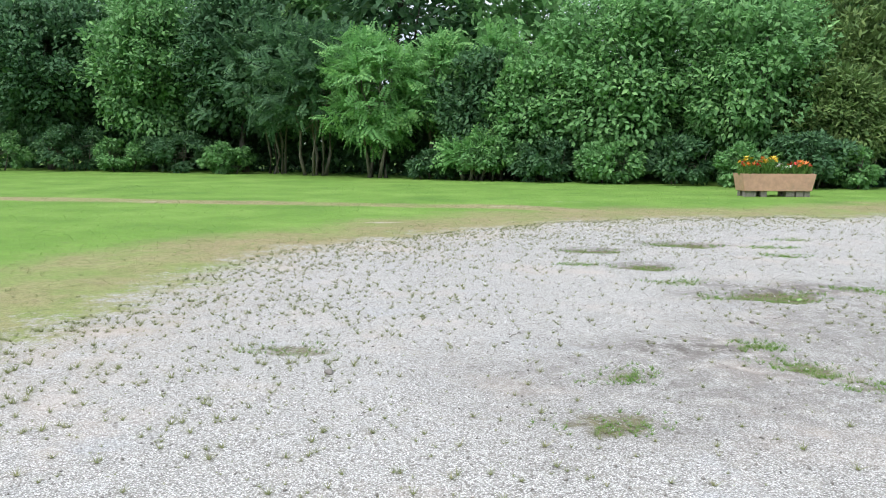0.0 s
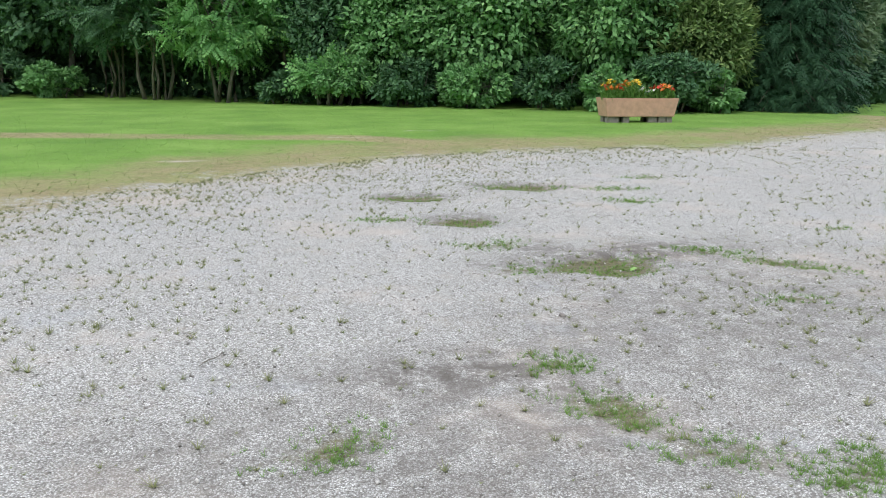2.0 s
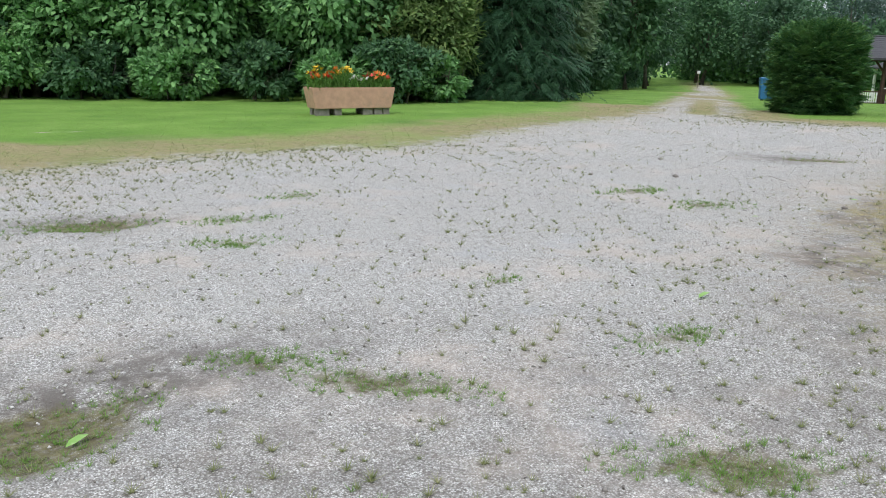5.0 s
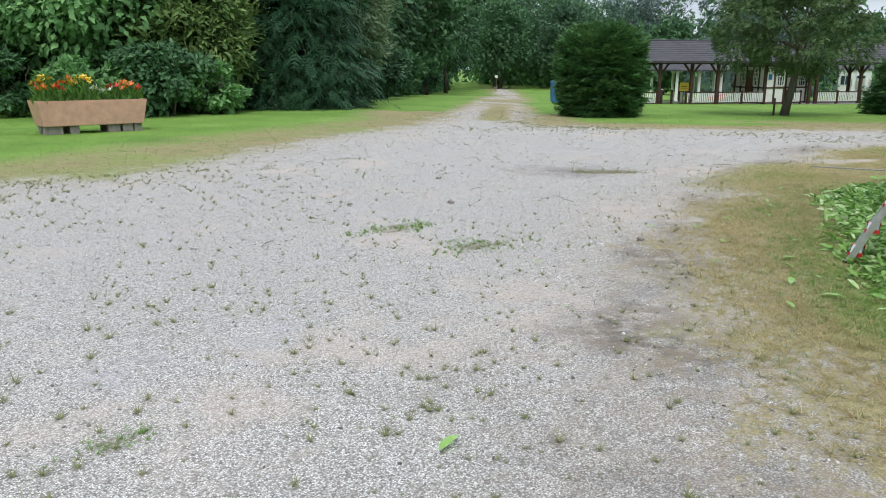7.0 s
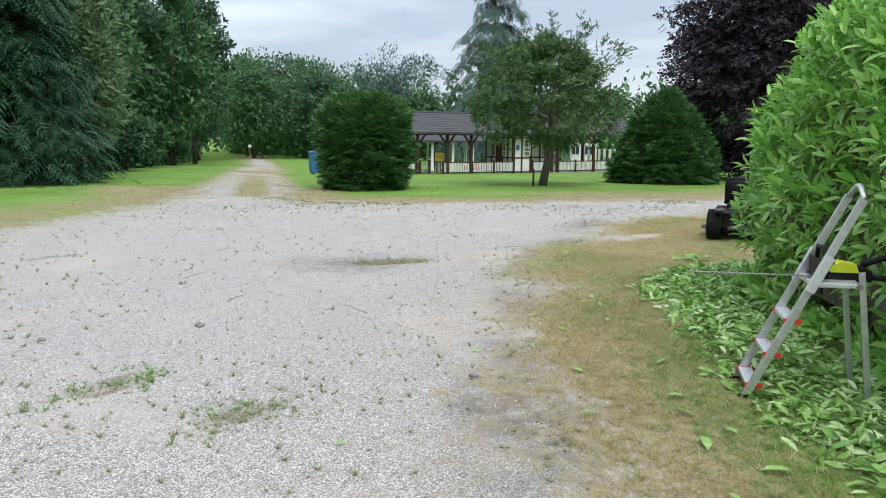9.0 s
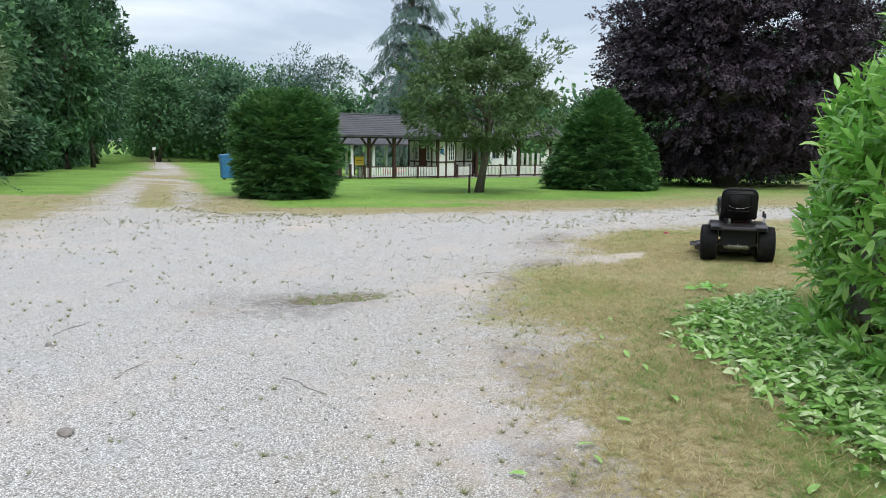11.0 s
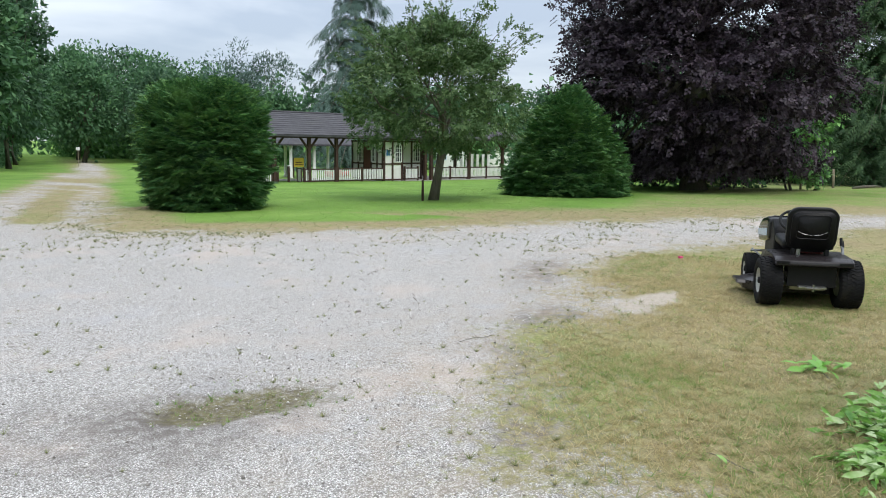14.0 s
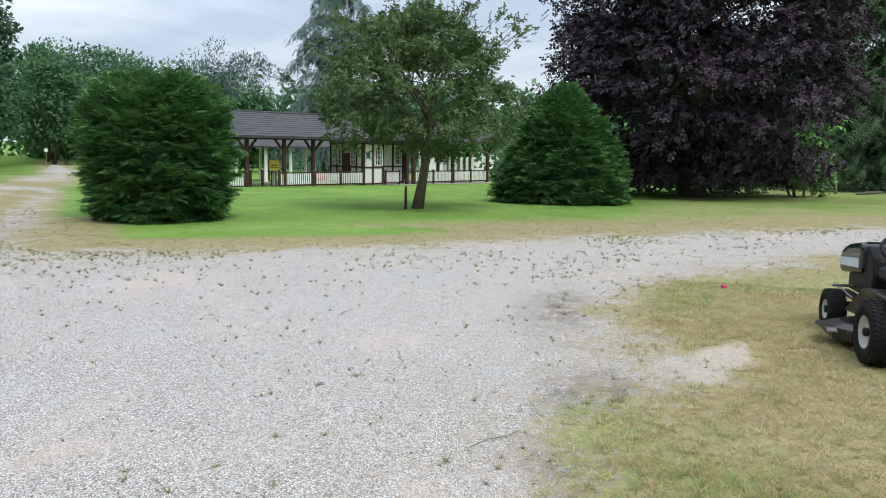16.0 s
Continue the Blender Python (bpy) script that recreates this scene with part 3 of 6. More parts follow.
# ---------------------------------------------------------------- trees and shrubs


def wood(parent, stems, mat, name="trunk"):
    """Tapered trunks and limbs in one mesh. stems: lists of (points, radii)."""
    bm = bmesh.new()
    for pts, rad in stems:
        tube(bm, pts, rad, 8)
    return part(name, bm, mat, parent, smooth=True)


def stem_line(a, b, rng, bend=0.06, n=5):
    a, b = np.array(a, float), np.array(b, float)
    ln = np.linalg.norm(b - a)
    pts = [a + (b - a) * i / (n - 1) + (rng.normal(size=3) * bend * ln * (0 < i < n - 1)) for i in range(n)]
    return [tuple(p) for p in pts]


def leafy_tree(name, x, y, h, r, foot, leaf, leaf_mat_, size, lobes, per_lobe, seed, label, category="tree", trunks=1, trunk_r=0.16, bark=BARK, shape=0.0, lobe_r=0.30, ragged=0.25, group="", gap=0.0, squash=0.82, shell=0.35, hem=0.08, shoots=0):
    """A tree or shrub: tapered trunks, limbs that reach into the crown, and leaves in many clumps, denser on their upper sides."""
    rng = np.random.default_rng(seed)
    g = ground_z(x, y)
    t = empty(name, x, y, g - 0.05, rng.random() * 360, label, category, group)
    mid, half = (foot + h) / 2, (h - foot) / 2
    foot = max(foot, 0.3)
    d = ball(lobes, rng)
    d[:, 2] = np.clip(d[:, 2] * 1.1, -0.95, 1)
    rad = (shell + (0.85 - shell) * rng.random(lobes) ** 0.5) * (1 - ragged * rng.random(lobes))
    taper = np.clip(1 - shape * (d[:, 2] * rad), 0.25, 1.6)
    cen = np.stack([d[:, 0] * r * rad * taper, d[:, 1] * r * rad * taper, mid + d[:, 2] * half * rad], 1)
    lr = lobe_r * (0.65 + 0.7 * rng.random(lobes)) * np.minimum(r, half * 1.1)
    stems = []
    for i in range(trunks):
        a = 2 * math.pi * i / max(trunks, 1) + rng.random()
        o = 0.0 if trunks == 1 else 0.35 + 0.4 * rng.random()
        bx, by = o * math.cos(a), o * math.sin(a)
        tx, ty = (bx * 2.0, by * 2.0) if trunks > 1 else (rng.normal() * 0.1 * r, rng.normal() * 0.1 * r)
        tr = trunk_r * (1.0 if trunks == 1 else 0.6 + 0.5 * rng.random())
        stems.append((stem_line((bx, by, 0), (tx, ty, foot + half * 1.3), rng, 0.025, 6), [tr * k for k in (1.35, 1.0, 0.85, 0.65, 0.45, 0.2)]))
    for i in rng.permutation(lobes)[:min(lobes, 16)]:
        p, rr = stems[i % trunks]
        k = 2 + i % 3
        stems.append((stem_line(p[k], tuple(cen[i]), rng, 0.07, 4), [rr[k] * 0.5, rr[k] * 0.36, rr[k] * 0.24, 0.012]))
    if name in ("copper_beech", "lawn_tree"):
        wood(t, stems[:trunks], bark)
        for limb in stems[trunks:]:
            wood(t, [limb], bark, "limb")
    else:
        wood(t, stems, bark)
    n = lobes * per_lobe
    own = np.repeat(np.arange(lobes), per_lobe)
    o = ball(n, rng)
    o[:, 2] = np.where(rng.random(n) < 0.35, np.abs(o[:, 2]), o[:, 2])
    dep = 0.45 + 0.6 * rng.random(n) ** 0.6
    pos = cen[own] + o * (lr[own] * dep)[:, None] * np.array([1.08, 1.08, squash])
    keep = pos[:, 2] > hem * (0.6 + 0.8 * vnoise(pos[:, 0], pos[:, 1], 1.6, 3))
    if gap > 0:
        keep &= (np.sin(pos[:, 0] * 3.1 + seed) * np.sin(pos[:, 1] * 2.7) * np.sin(pos[:, 2] * 3.7 + 1) + rng.random(n) * 0.8) > gap - 0.4
    pos, o = pos[keep], o[keep]
    n = len(pos)
    out = unit(pos - np.array([0, 0, mid * 0.8]))
    nrm = unit(o * 0.8 + out * 0.35 + np.array([0, 0, 0.7]) + rng.normal(size=(n, 3)) * 0.26)
    along = unit(out * 0.8 + rng.normal(size=(n, 3)) * 0.6 + np.array([0, 0, -0.25]))
    for _ in range(shoots):
        # thin arching shoots that stand out of the upper crown
        q = ball(1, rng)[0]
        q[2] = 0.25 + 0.75 * abs(q[2])
        a0 = np.array([q[0] * r * 0.72, q[1] * r * 0.72, mid + q[2] * half * 0.72])
        b0 = a0 + unit(q * np.array([1, 1, 0.8]) + np.array([0, 0, 0.35])) * r * (0.22 + 0.26 * rng.random()) - np.array([0, 0, 0.06 * r])
        line = stem_line(tuple(a0), tuple(b0), rng, 0.05, 4)
        stems.append((line, [0.012, 0.009, 0.006, 0.003]))
        k = 26
        u = rng.random(k)
        at = np.array(line)[np.minimum((u * 3).astype(int), 2)] * (1 - (u * 3) % 1)[:, None] + np.array(line)[np.minimum((u * 3).astype(int), 2) + 1] * ((u * 3) % 1)[:, None]
        pos = np.concatenate([pos, at + rng.normal(size=(k, 3)) * 0.07])
        along = np.concatenate([along, unit(b0 - a0 + rng.normal(size=(k, 3)) * 0.7)])
        nrm = np.concatenate([nrm, unit(rng.normal(size=(k, 3)) * 0.5 + np.array([0, 0, 0.8]))])
    if shoots:
        for limb in stems[-shoots:]:
            wood(t, [limb], bark, "twig")
    v, f = scatter(leaf, pos, along, nrm, size * (0.65 + 0.7 * rng.random(len(pos))))
    raw("crown", v, f, leaf_mat_, t)
    return t


def clipped_yew(x, y, h, r, profile, n, seed, label):
    """A clipped yew: short dense sprays in ragged layers over a rounded body."""
    rng = np.random.default_rng(seed)
    g = ground_z(x, y)
    t = empty("yew_bush", x, y, g - 0.03, 0, label, "bush", "clipped yews")
    q = np.linspace(0, 1, 200)
    pq = np.interp(q, [p[0] for p in profile], [p[1] for p in profile])
    ds = np.hypot(np.gradient(q) * h, np.gradient(pq) * r) * (pq + 0.08)
    cum = np.cumsum(ds) / ds.sum()
    tips = n // 30
    zt = np.interp((np.arange(tips) + rng.random(tips)) / tips, cum, q)
    step = 0.205 / h
    zt = np.clip(np.where(zt < 0.9, (np.round(zt / step) + 0.16 * rng.normal(size=tips) + 0.25 * np.sin(np.arange(tips) * 0.37)) * step, zt), 0, 1)
    at = rng.random(tips) * 2 * math.pi
    ct, st = np.cos(at), np.sin(at)
    lump = 1 + 0.035 * np.sin(at * 5 + zt * 9 + seed) + 0.03 * np.sin(at * 11 - zt * 23) + 0.045 * rng.normal(size=tips)
    rt = r * np.interp(zt, q, pq) * lump
    up = np.interp(zt, [0, 0.5, 0.85, 1.0], [-0.12, 0.18, 0.8, 2.4])
    out = unit(np.stack([ct, st, up], 1))
    side = np.stack([-st, ct, np.zeros(tips)], 1)
    tip = np.stack([rt * ct, rt * st, 0.05 + zt * h * (0.975 + 0.02 * rng.normal(size=tips))], 1)
    own = np.repeat(np.arange(tips), 30)
    n = len(own)
    back, across = rng.random(n) ** 0.9, rng.normal(size=n)
    pos = tip[own] - out[own] * (0.46 * back - 0.04)[:, None] + side[own] * (across * (0.04 + 0.17 * back))[:, None] + np.array([0, 0, 1.0]) * (rng.normal(size=n) * 0.025 - 0.10 * back)[:, None]
    pos[:, 2] = np.maximum(pos[:, 2], 0.04)
    along = unit(out[own] + side[own] * (across * 0.55)[:, None] + rng.normal(size=(n, 3)) * 0.22 + np.array([0, 0, 0.12]))
    nrm = unit(np.array([0, 0, 1.0]) + 0.35 * out[own] + rng.normal(size=(n, 3)) * 0.3)
    v, f = scatter(SPRAY, pos, along, nrm, 0.14 + 0.12 * rng.random(n))
    raw("foliage", v, f, LEAF_YEW, t)
    # solid dark green shell; its colour stands for the shade between the sprays
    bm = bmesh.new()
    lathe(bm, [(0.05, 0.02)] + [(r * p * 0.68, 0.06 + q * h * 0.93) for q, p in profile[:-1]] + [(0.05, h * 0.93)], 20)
    part("shade_core", bm, LEAF_SPRUCE, t, "solid dark green shell standing in for the shade inside the bush", smooth=True)
    bm = bmesh.new()
    tube(bm, [(0, 0, 0), (0.02, 0, h * 0.4), (0, 0.02, h * 0.8)], [0.16, 0.11, 0.04])
    part("trunk", bm, BARK, t, smooth=True)
    return t


def tiered_conifer(name, x, y, h, r, foot, mat, seed, label, tiers=13, weep=0.35, per=10, size=0.9, sparse=0.0, bare_top=1.0):
    """A cedar or fir: level or drooping boughs in tiers, hung with sprays."""
    rng = np.random.default_rng(seed)
    g = ground_z(x, y)
    t = empty(name, x, y, g - 0.05, 0, label, "tree")
    stems = [(stem_line((0, 0, 0), (0.2, 0.1, h * 0.97), rng, 0.008, 6), [h * 0.026 * k for k in (1.3, 1, 0.8, 0.6, 0.35, 0.08)])]
    P, A, N, S = [], [], [], []
    for i in range(tiers):
        q = i / (tiers - 1)
        z0 = foot + (h - foot) * q
        ln = r * (1 - q) ** 0.75 * bare_top + 0.4
        for b in range(per):
            if rng.random() < sparse:
                continue
            a = 2 * math.pi * (b + rng.random() * 0.9) / per + i
            L = ln * (0.55 + 0.5 * rng.random())
            d = np.array([math.cos(a), math.sin(a), 0])
            zb = z0 + rng.normal() * 0.35
            tip = d * L + np.array([0, 0, zb + L * 0.12 - weep * L * 0.7])
            m1 = d * L * 0.5 + np.array([0, 0, zb + L * 0.14])
            stems.append(([(0, 0, zb), tuple(m1), tuple(tip)], [0.02 + 0.009 * L, 0.012 + 0.005 * L, 0.006]))
            k = int((17 if size > 0.75 else 18) * L / size * 0.9) + 7
            u = rng.random(k) ** 0.7
            base = np.where(u[:, None] < 0.5, (u * 2)[:, None] * m1 + (1 - u * 2)[:, None] * np.array([0, 0, zb]), (u * 2 - 1)[:, None] * tip + (2 - u * 2)[:, None] * m1)
            side = np.array([-d[1], d[0], 0])
            off = rng.normal(size=k) * (0.10 + 0.22 * L * u)
            P.append(base + off[:, None] * side + np.array([0, 0, 1]) * rng.normal(size=(k, 1)) * 0.12 - np.array([0, 0, weep * 0.5]) * np.abs(off)[:, None])
            A.append(d * 0.6 + np.sign(off)[:, None] * side * 0.55 - np.array([0, 0, weep * 1.3]) + rng.normal(size=(k, 3)) * 0.25)
            N.append(np.array([0, 0, 1]) + d * 0.5 + rng.normal(size=(k, 3)) * 0.25)
            S.append(size * (0.6 + 0.7 * rng.random(k)))
    wood(t, stems, BARK)
    v, f = scatter(FIR_TWIG, np.concatenate(P), np.concatenate(A), unit(np.concatenate(N)), np.concatenate(S))
    raw("crown", v, f, mat, t)
    return t


# two clipped yews on the lawn
clipped_yew(27.15, 23.92, 3.08, 1.47, [(0, 0.80), (0.12, 0.93), (0.35, 1.0), (0.6, 0.98), (0.78, 0.96), (0.88, 0.88), (0.95, 0.70), (1.0, 0.05)], 25500, 3, "dark green clipped yew bush, broad and flat-topped, standing on the lawn")
clipped_yew(38.2, 17.4, 3.75, 2.06, [(0, 0.94), (0.08, 1.0), (0.25, 0.97), (0.5, 0.78), (0.72, 0.57), (0.88, 0.34), (0.96, 0.18), (1.0, 0.03)], 28500, 4, "dark green clipped yew bush, a broad rounded cone on the lawn")

# the small lawn tree with a stake
leafy_tree("lawn_tree", 33.0, 20.3, 5.7, 2.95, 1.1, TWIG, LEAF_HAW, 0.18, 300, 58, 11, "small round-headed deciduous tree with thin airy top, on the lawn", trunk_r=0.13, shape=0.5, lobe_r=0.125, ragged=0.0, gap=0.42, squash=0.7, hem=1.25, shoots=44)

# copper beech and what stands beside it
leafy_tree("copper_beech", 45.6, 13.6, 12.8, 6.5, -1.2, TWIG, LEAF_COPPER, 0.32, 420, 125, 12, "large dark purple copper beech with low spreading branches", trunk_r=0.45, shape=0.22, lobe_r=0.155, ragged=0.05, squash=0.5, shell=0.42, hem=0.75)
tiered_conifer("fir_tree", 60.8, 4.6, 18.0, 7.4, 0.6, LEAF_FIR, 13, "tall green conifer with drooping boughs", tiers=17, weep=0.5, per=10, size=0.62)
tiered_conifer("fir_tree", 70.0, -6.0, 18.0, 7, 1.0, LEAF_FIR, 14, "tall green conifer with drooping boughs", tiers=15, weep=0.5, per=9, size=0.8)
leafy_tree("shrub", 47.6, 9.6, 2.0, 1.6, 0.1, Q_LEAF, LEAF_BROAD, 0.2, 22, 90, 15, "low green shrub under the copper beech", "shrub", trunks=3, trunk_r=0.05)
tiered_conifer("blue_cedar", 80.0, 48.2, 22.0, 8.5, 2.0, LEAF_CEDAR, 16, "tall blue-grey cedar with weeping tiers of boughs", tiers=12, weep=0.6, per=8, size=0.85, sparse=0.15)

leafy_tree("sapling", 55.0, 8.4, 6.5, 1.3, 0.6, Q_LEAF, LEAF_SUMAC, 0.28, 24, 80, 17, "slender light green sapling behind the copper beech", "tree", trunk_r=0.06)
# the wood along the left of the drive, front row
FRONT = [(-29, 53.5, 14, 5.2, 0.8, Q_LEAF, LEAF_DARK, 0.34), (-21, 52, 13, 5.0, 1.0, Q_LEAF, LEAF_BROAD, 0.32), (-14, 50, 13, 4.6, 1.2, Q_LEAF, LEAF_DARK, 0.32),
         (1.2, 42.0, 7.5, 3.2, 0.3, Q_LEAF, LEAF_DARK, 0.26), (8.6, 40.2, 10.8, 5.3, 0.1, Q_LEAF, LEAF_BROAD, 0.28), (4.2, 40.4, 6.6, 3.0, 0.1, Q_LEAF, LEAF_BROAD, 0.26),
         (14.2, 37.6, 10.5, 4.2, 0.1, Q_LEAF, LEAF_BROAD, 0.27), (17.4, 35.6, 6.0, 2.7, 0.1, NARROW, LEAF_OLIVE, 0.30), (19.2, 38.5, 10.5, 3.6, 0.3, NARROW, LEAF_OLIVE, 0.34)]
for i, (x, y, h, r, foot, leaf, mat, size) in enumerate(FRONT):
    leafy_tree("tree" if foot > 0.7 else "large_shrub", x, y, h, r, foot, leaf, mat, size * 1.15, 120, 190, 30 + i, "dense green broadleaf growth at the edge of the wood", "tree" if foot > 0.7 else "shrub", trunks=1 if foot > 0.7 else 4, trunk_r=0.2 if foot > 0.7 else 0.09, lobe_r=0.24, group="wood edge")
SUMACS = [(-8.4, 45.0, 9.0, 3.4, 2.0, 60), (-4.4, 42.2, 8.6, 3.3, 1.4, 75), (-11.5, 48.0, 10.5, 3.8, 2.2, 60), (2.6, 41.0, 8.2, 2.0, 3.2, 28), (5.2, 40.6, 7.6, 1.7, 3.5, 22), (-1.0, 43.4, 8.4, 2.6, 2.4, 40), (0.6, 39.6, 2.4, 1.5, 0.4, 12)]
for i, (x, y, h, r, foot, lobes) in enumerate(SUMACS):
    leafy_tree("sumac_tree", x, y, h, r, foot, FROND, LEAF_DARK if i in (0, 2) else LEAF_SUMAC, 0.80, lobes, 24, 50 + i, "bright green tree with long feathery leaves on thin pale stems", "tree", trunks=5, trunk_r=0.09, bark=BARK_PALE, lobe_r=0.26, group="feathery trees")
SKIRT = [(-31, 50.5, 2.6, 2.6), (-26, 51, 3.2, 2.8), (-22, 49.5, 2.2, 2.2), (-18, 49.0, 3.0, 2.6), (-14.5, 47.2, 1.9, 1.9), (-1.2, 40.3, 1.6, 1.6), (1.5, 39.2, 2.4, 1.9), (4.5, 38.0, 2.2, 2.0), (7.5, 36.6, 2.0, 2.0),
         (10.4, 35.8, 2.2, 2.0), (13.0, 34.2, 2.0, 1.7), (15.2, 33.0, 2.6, 1.8), (17.2, 33.2, 1.8, 1.5)]
for i, (x, y, h, r) in enumerate(SKIRT):
    leafy_tree("shrub", x, y, h, r, 0.05, Q_LEAF, (LEAF_BROAD, LEAF_DARK)[i % 2], 0.24, 34, 130, 70 + i, "low leafy shrub at the edge of the wood", "shrub", trunks=3, trunk_r=0.04, lobe_r=0.28, ragged=0.05, group="low shrubs")
# second row, seen over and between the first
BACK = [(-40, 60), (-33, 61), (-25, 60), (-17, 58), (-10, 54), (-3, 50), (4, 48), (11, 46.5), (18, 45), (24, 49), (-48, 55), (-55, 48)]
for i, (x, y) in enumerate(BACK):
    leafy_tree("tree", x, y, 15 + 2.5 * (i % 3), 5.6, 0.1, Q_LEAF, LEAF_DARK if i % 2 else LEAF_BROAD, 0.66, 90, 64, 90 + i, "tall broadleaf tree deeper in the wood", "tree", trunk_r=0.24, lobe_r=0.30, group="wood")
# tangled undergrowth that fills the wood below the crowns


def undergrowth(line, depth, tall, n, size, mat, seed, label):
    rng = np.random.default_rng(seed)
    pts = np.array(line, float)
    seg = np.linalg.norm(np.diff(pts, axis=0), axis=1)
    cum = np.concatenate([[0], np.cumsum(seg)])
    u = rng.random(n) * cum[-1]
    x, y = np.interp(u, cum, pts[:, 0]), np.interp(u, cum, pts[:, 1])
    k = np.clip(np.searchsorted(cum, u) - 1, 0, len(seg) - 1)
    d = np.diff(pts, axis=0)[k] / seg[k][:, None]
    off = rng.random(n) * depth
    x, y = x - d[:, 1] * off, y + d[:, 0] * off
    top = tall * (0.45 + 0.75 * vnoise(x, y, 2.4, seed))
    z = height(x, y) + top * rng.random(n) ** 0.8
    pos = np.stack([x, y, z], 1)
    v, f = scatter(Q_LEAF, pos, rng.normal(size=(n, 3)) + np.array([0, 0, -0.3]), unit(rng.normal(size=(n, 3)) * 0.6 + np.array([0.1, -0.5, 0.8])), size * (0.6 + 0.8 * rng.random(n)))
    tagged(raw("undergrowth", v, f, mat), label, "undergrowth", kind="stuff")


undergrowth([(-60, 50), (-30, 55.5), (-20, 54.5), (-12, 51.5), (-6, 47), (0, 44), (8, 42), (15, 40), (21, 41), (30, 49)], 6.0, 4.5, 42000, 0.5, LEAF_DARK, 21, "dense dark leafy undergrowth inside the wood")
undergrowth([(25.5, 40.5), (33.3, 50.0), (48, 64.5), (66, 81.5), (92, 110)], 5.0, 5.5, 24000, 0.5, LEAF_DARK, 22, "dense dark leafy undergrowth beside the path")
undergrowth([(122, 132), (116, 108), (108, 92), (104, 76), (104, 60), (100, 46), (102, 30), (108, 10), (104, -20)][::-1], 6.0, 5.0, 15000, 1.0, LEAF_BROAD, 23, "leafy undergrowth along the far edge of the park")
undergrowth([(76, 30), (70, 18), (64, 7), (60, -6), (58, -20)][::-1], 5.0, 5.0, 9000, 0.5, LEAF_DARK, 25, "dark undergrowth behind the copper beech")
undergrowth([(48.5, 20.5), (51.5, 16.5), (52.0, 12.5), (51.5, 10.5)][::-1], 2.0, 2.2, 4200, 0.26, LEAF_DARK, 26, "dark undergrowth in the shade of the copper beech")
ring = [(170 * math.cos(a) + 20, 170 * math.sin(a) + 20) for a in np.linspace(-1.2, 2.9, 22)]
undergrowth(ring, 10.0, 17.0, 36000, 1.7, LEAF_DARK, 24, "far belt of woodland round the park")
# along the path to its end
tiered_conifer("fir_tree", 22.0, 36.3, 12.5, 3.3, 0.2, LEAF_SPRUCE, 120, "dark dense conifer at the wood's corner", tiers=20, weep=0.3, per=13, size=0.6)
tiered_conifer("fir_tree", 25.0, 40.5, 13.5, 3.3, 0.2, LEAF_SPRUCE, 121, "dark dense conifer at the wood's corner", tiers=18, weep=0.3, per=11, size=0.7)
ALONG = [(29.5, 44.5, 11, 3.2, 0.2, NARROW, LEAF_PALE, 0.42), (34, 52, 10, 3.6, 0.2, NARROW, LEAF_PALE, 0.45), (33.0, 55.5, 19, 5.0, 1.0, Q_LEAF, LEAF_DARK, 0.5), (40, 61, 19, 5.2, 0.8, Q_LEAF, LEAF_DARK, 0.5),
         (49, 70, 20, 5.5, 0.6, Q_LEAF, LEAF_FAR, 0.5), (60, 82, 20, 6.0, 0.5, Q_LEAF, LEAF_DARK, 0.55), (74, 97, 19, 6.5, 0.4, Q_LEAF, LEAF_DARK, 0.6), (90, 115, 18, 7, 0.3, Q_LEAF, LEAF_FAR, 0.7),
         (56, 71, 21, 5.0, 0.6, Q_LEAF, LEAF_DARK, 0.5), (66, 80, 21, 5.0, 0.6, Q_LEAF, LEAF_FAR, 0.5), (78, 94, 20, 5.5, 0.5, Q_LEAF, LEAF_DARK, 0.55),
         (39.5, 55.5, 4.0, 2.6, 0.05, Q_LEAF, LEAF_FAR, 0.34), (47, 64, 4.5, 3, 0.05, Q_LEAF, LEAF_DARK, 0.36), (57, 75, 5, 3.2, 0.05, Q_LEAF, LEAF_FAR, 0.4)]
for i, (x, y, h, r, foot, leaf, mat, size) in enumerate(ALONG):
    leafy_tree("tree", x, y, h, r, foot, leaf, mat, size * 1.1, 100, 85, 130 + i, "tall leafy tree beside the grassy path", "tree", trunk_r=0.24, lobe_r=0.25, gap=0.12, group="path trees")
FAR = [(112, 119, 21, 7), (101, 109, 19, 6), (126, 116, 21, 8), (120, 98, 19, 8), (105, 130, 20, 8), (118, 124, 21, 9), (112, 108, 20, 7.5), (104, 97, 16.5, 7.5), (98, 88, 14, 7), (111.6, 88, 19.5, 6.0), (119.3, 85.9, 20, 6.0), (108, 62, 12, 6), (104, 52, 11, 6), (100, 44, 10, 5.5), (104, 36, 10.5, 6), (108, 28, 11, 6), (112, 18, 13, 7), (92, 98, 16, 6), (110, 8, 14, 7), (112, -4, 14, 7), (100, -16, 15, 8), (85, 62, 9, 4.5), (92, 56, 9.5, 5), (72, 19, 11, 5), (68, 11, 11, 5)]
for i, (x, y, h, r) in enumerate(FAR):
    wisp = i in (9, 10)
    leafy_tree("tree", x, y, h, r, 0.3, NARROW if wisp else Q_LEAF, LEAF_CEDAR if wisp else (LEAF_FAR, LEAF_DARK)[i % 2], 0.55 if wisp else 0.62, 80, 64, 160 + i, "distant broadleaf tree beyond the lawn", "tree", trunk_r=0.26, lobe_r=0.27, group="distant trees")
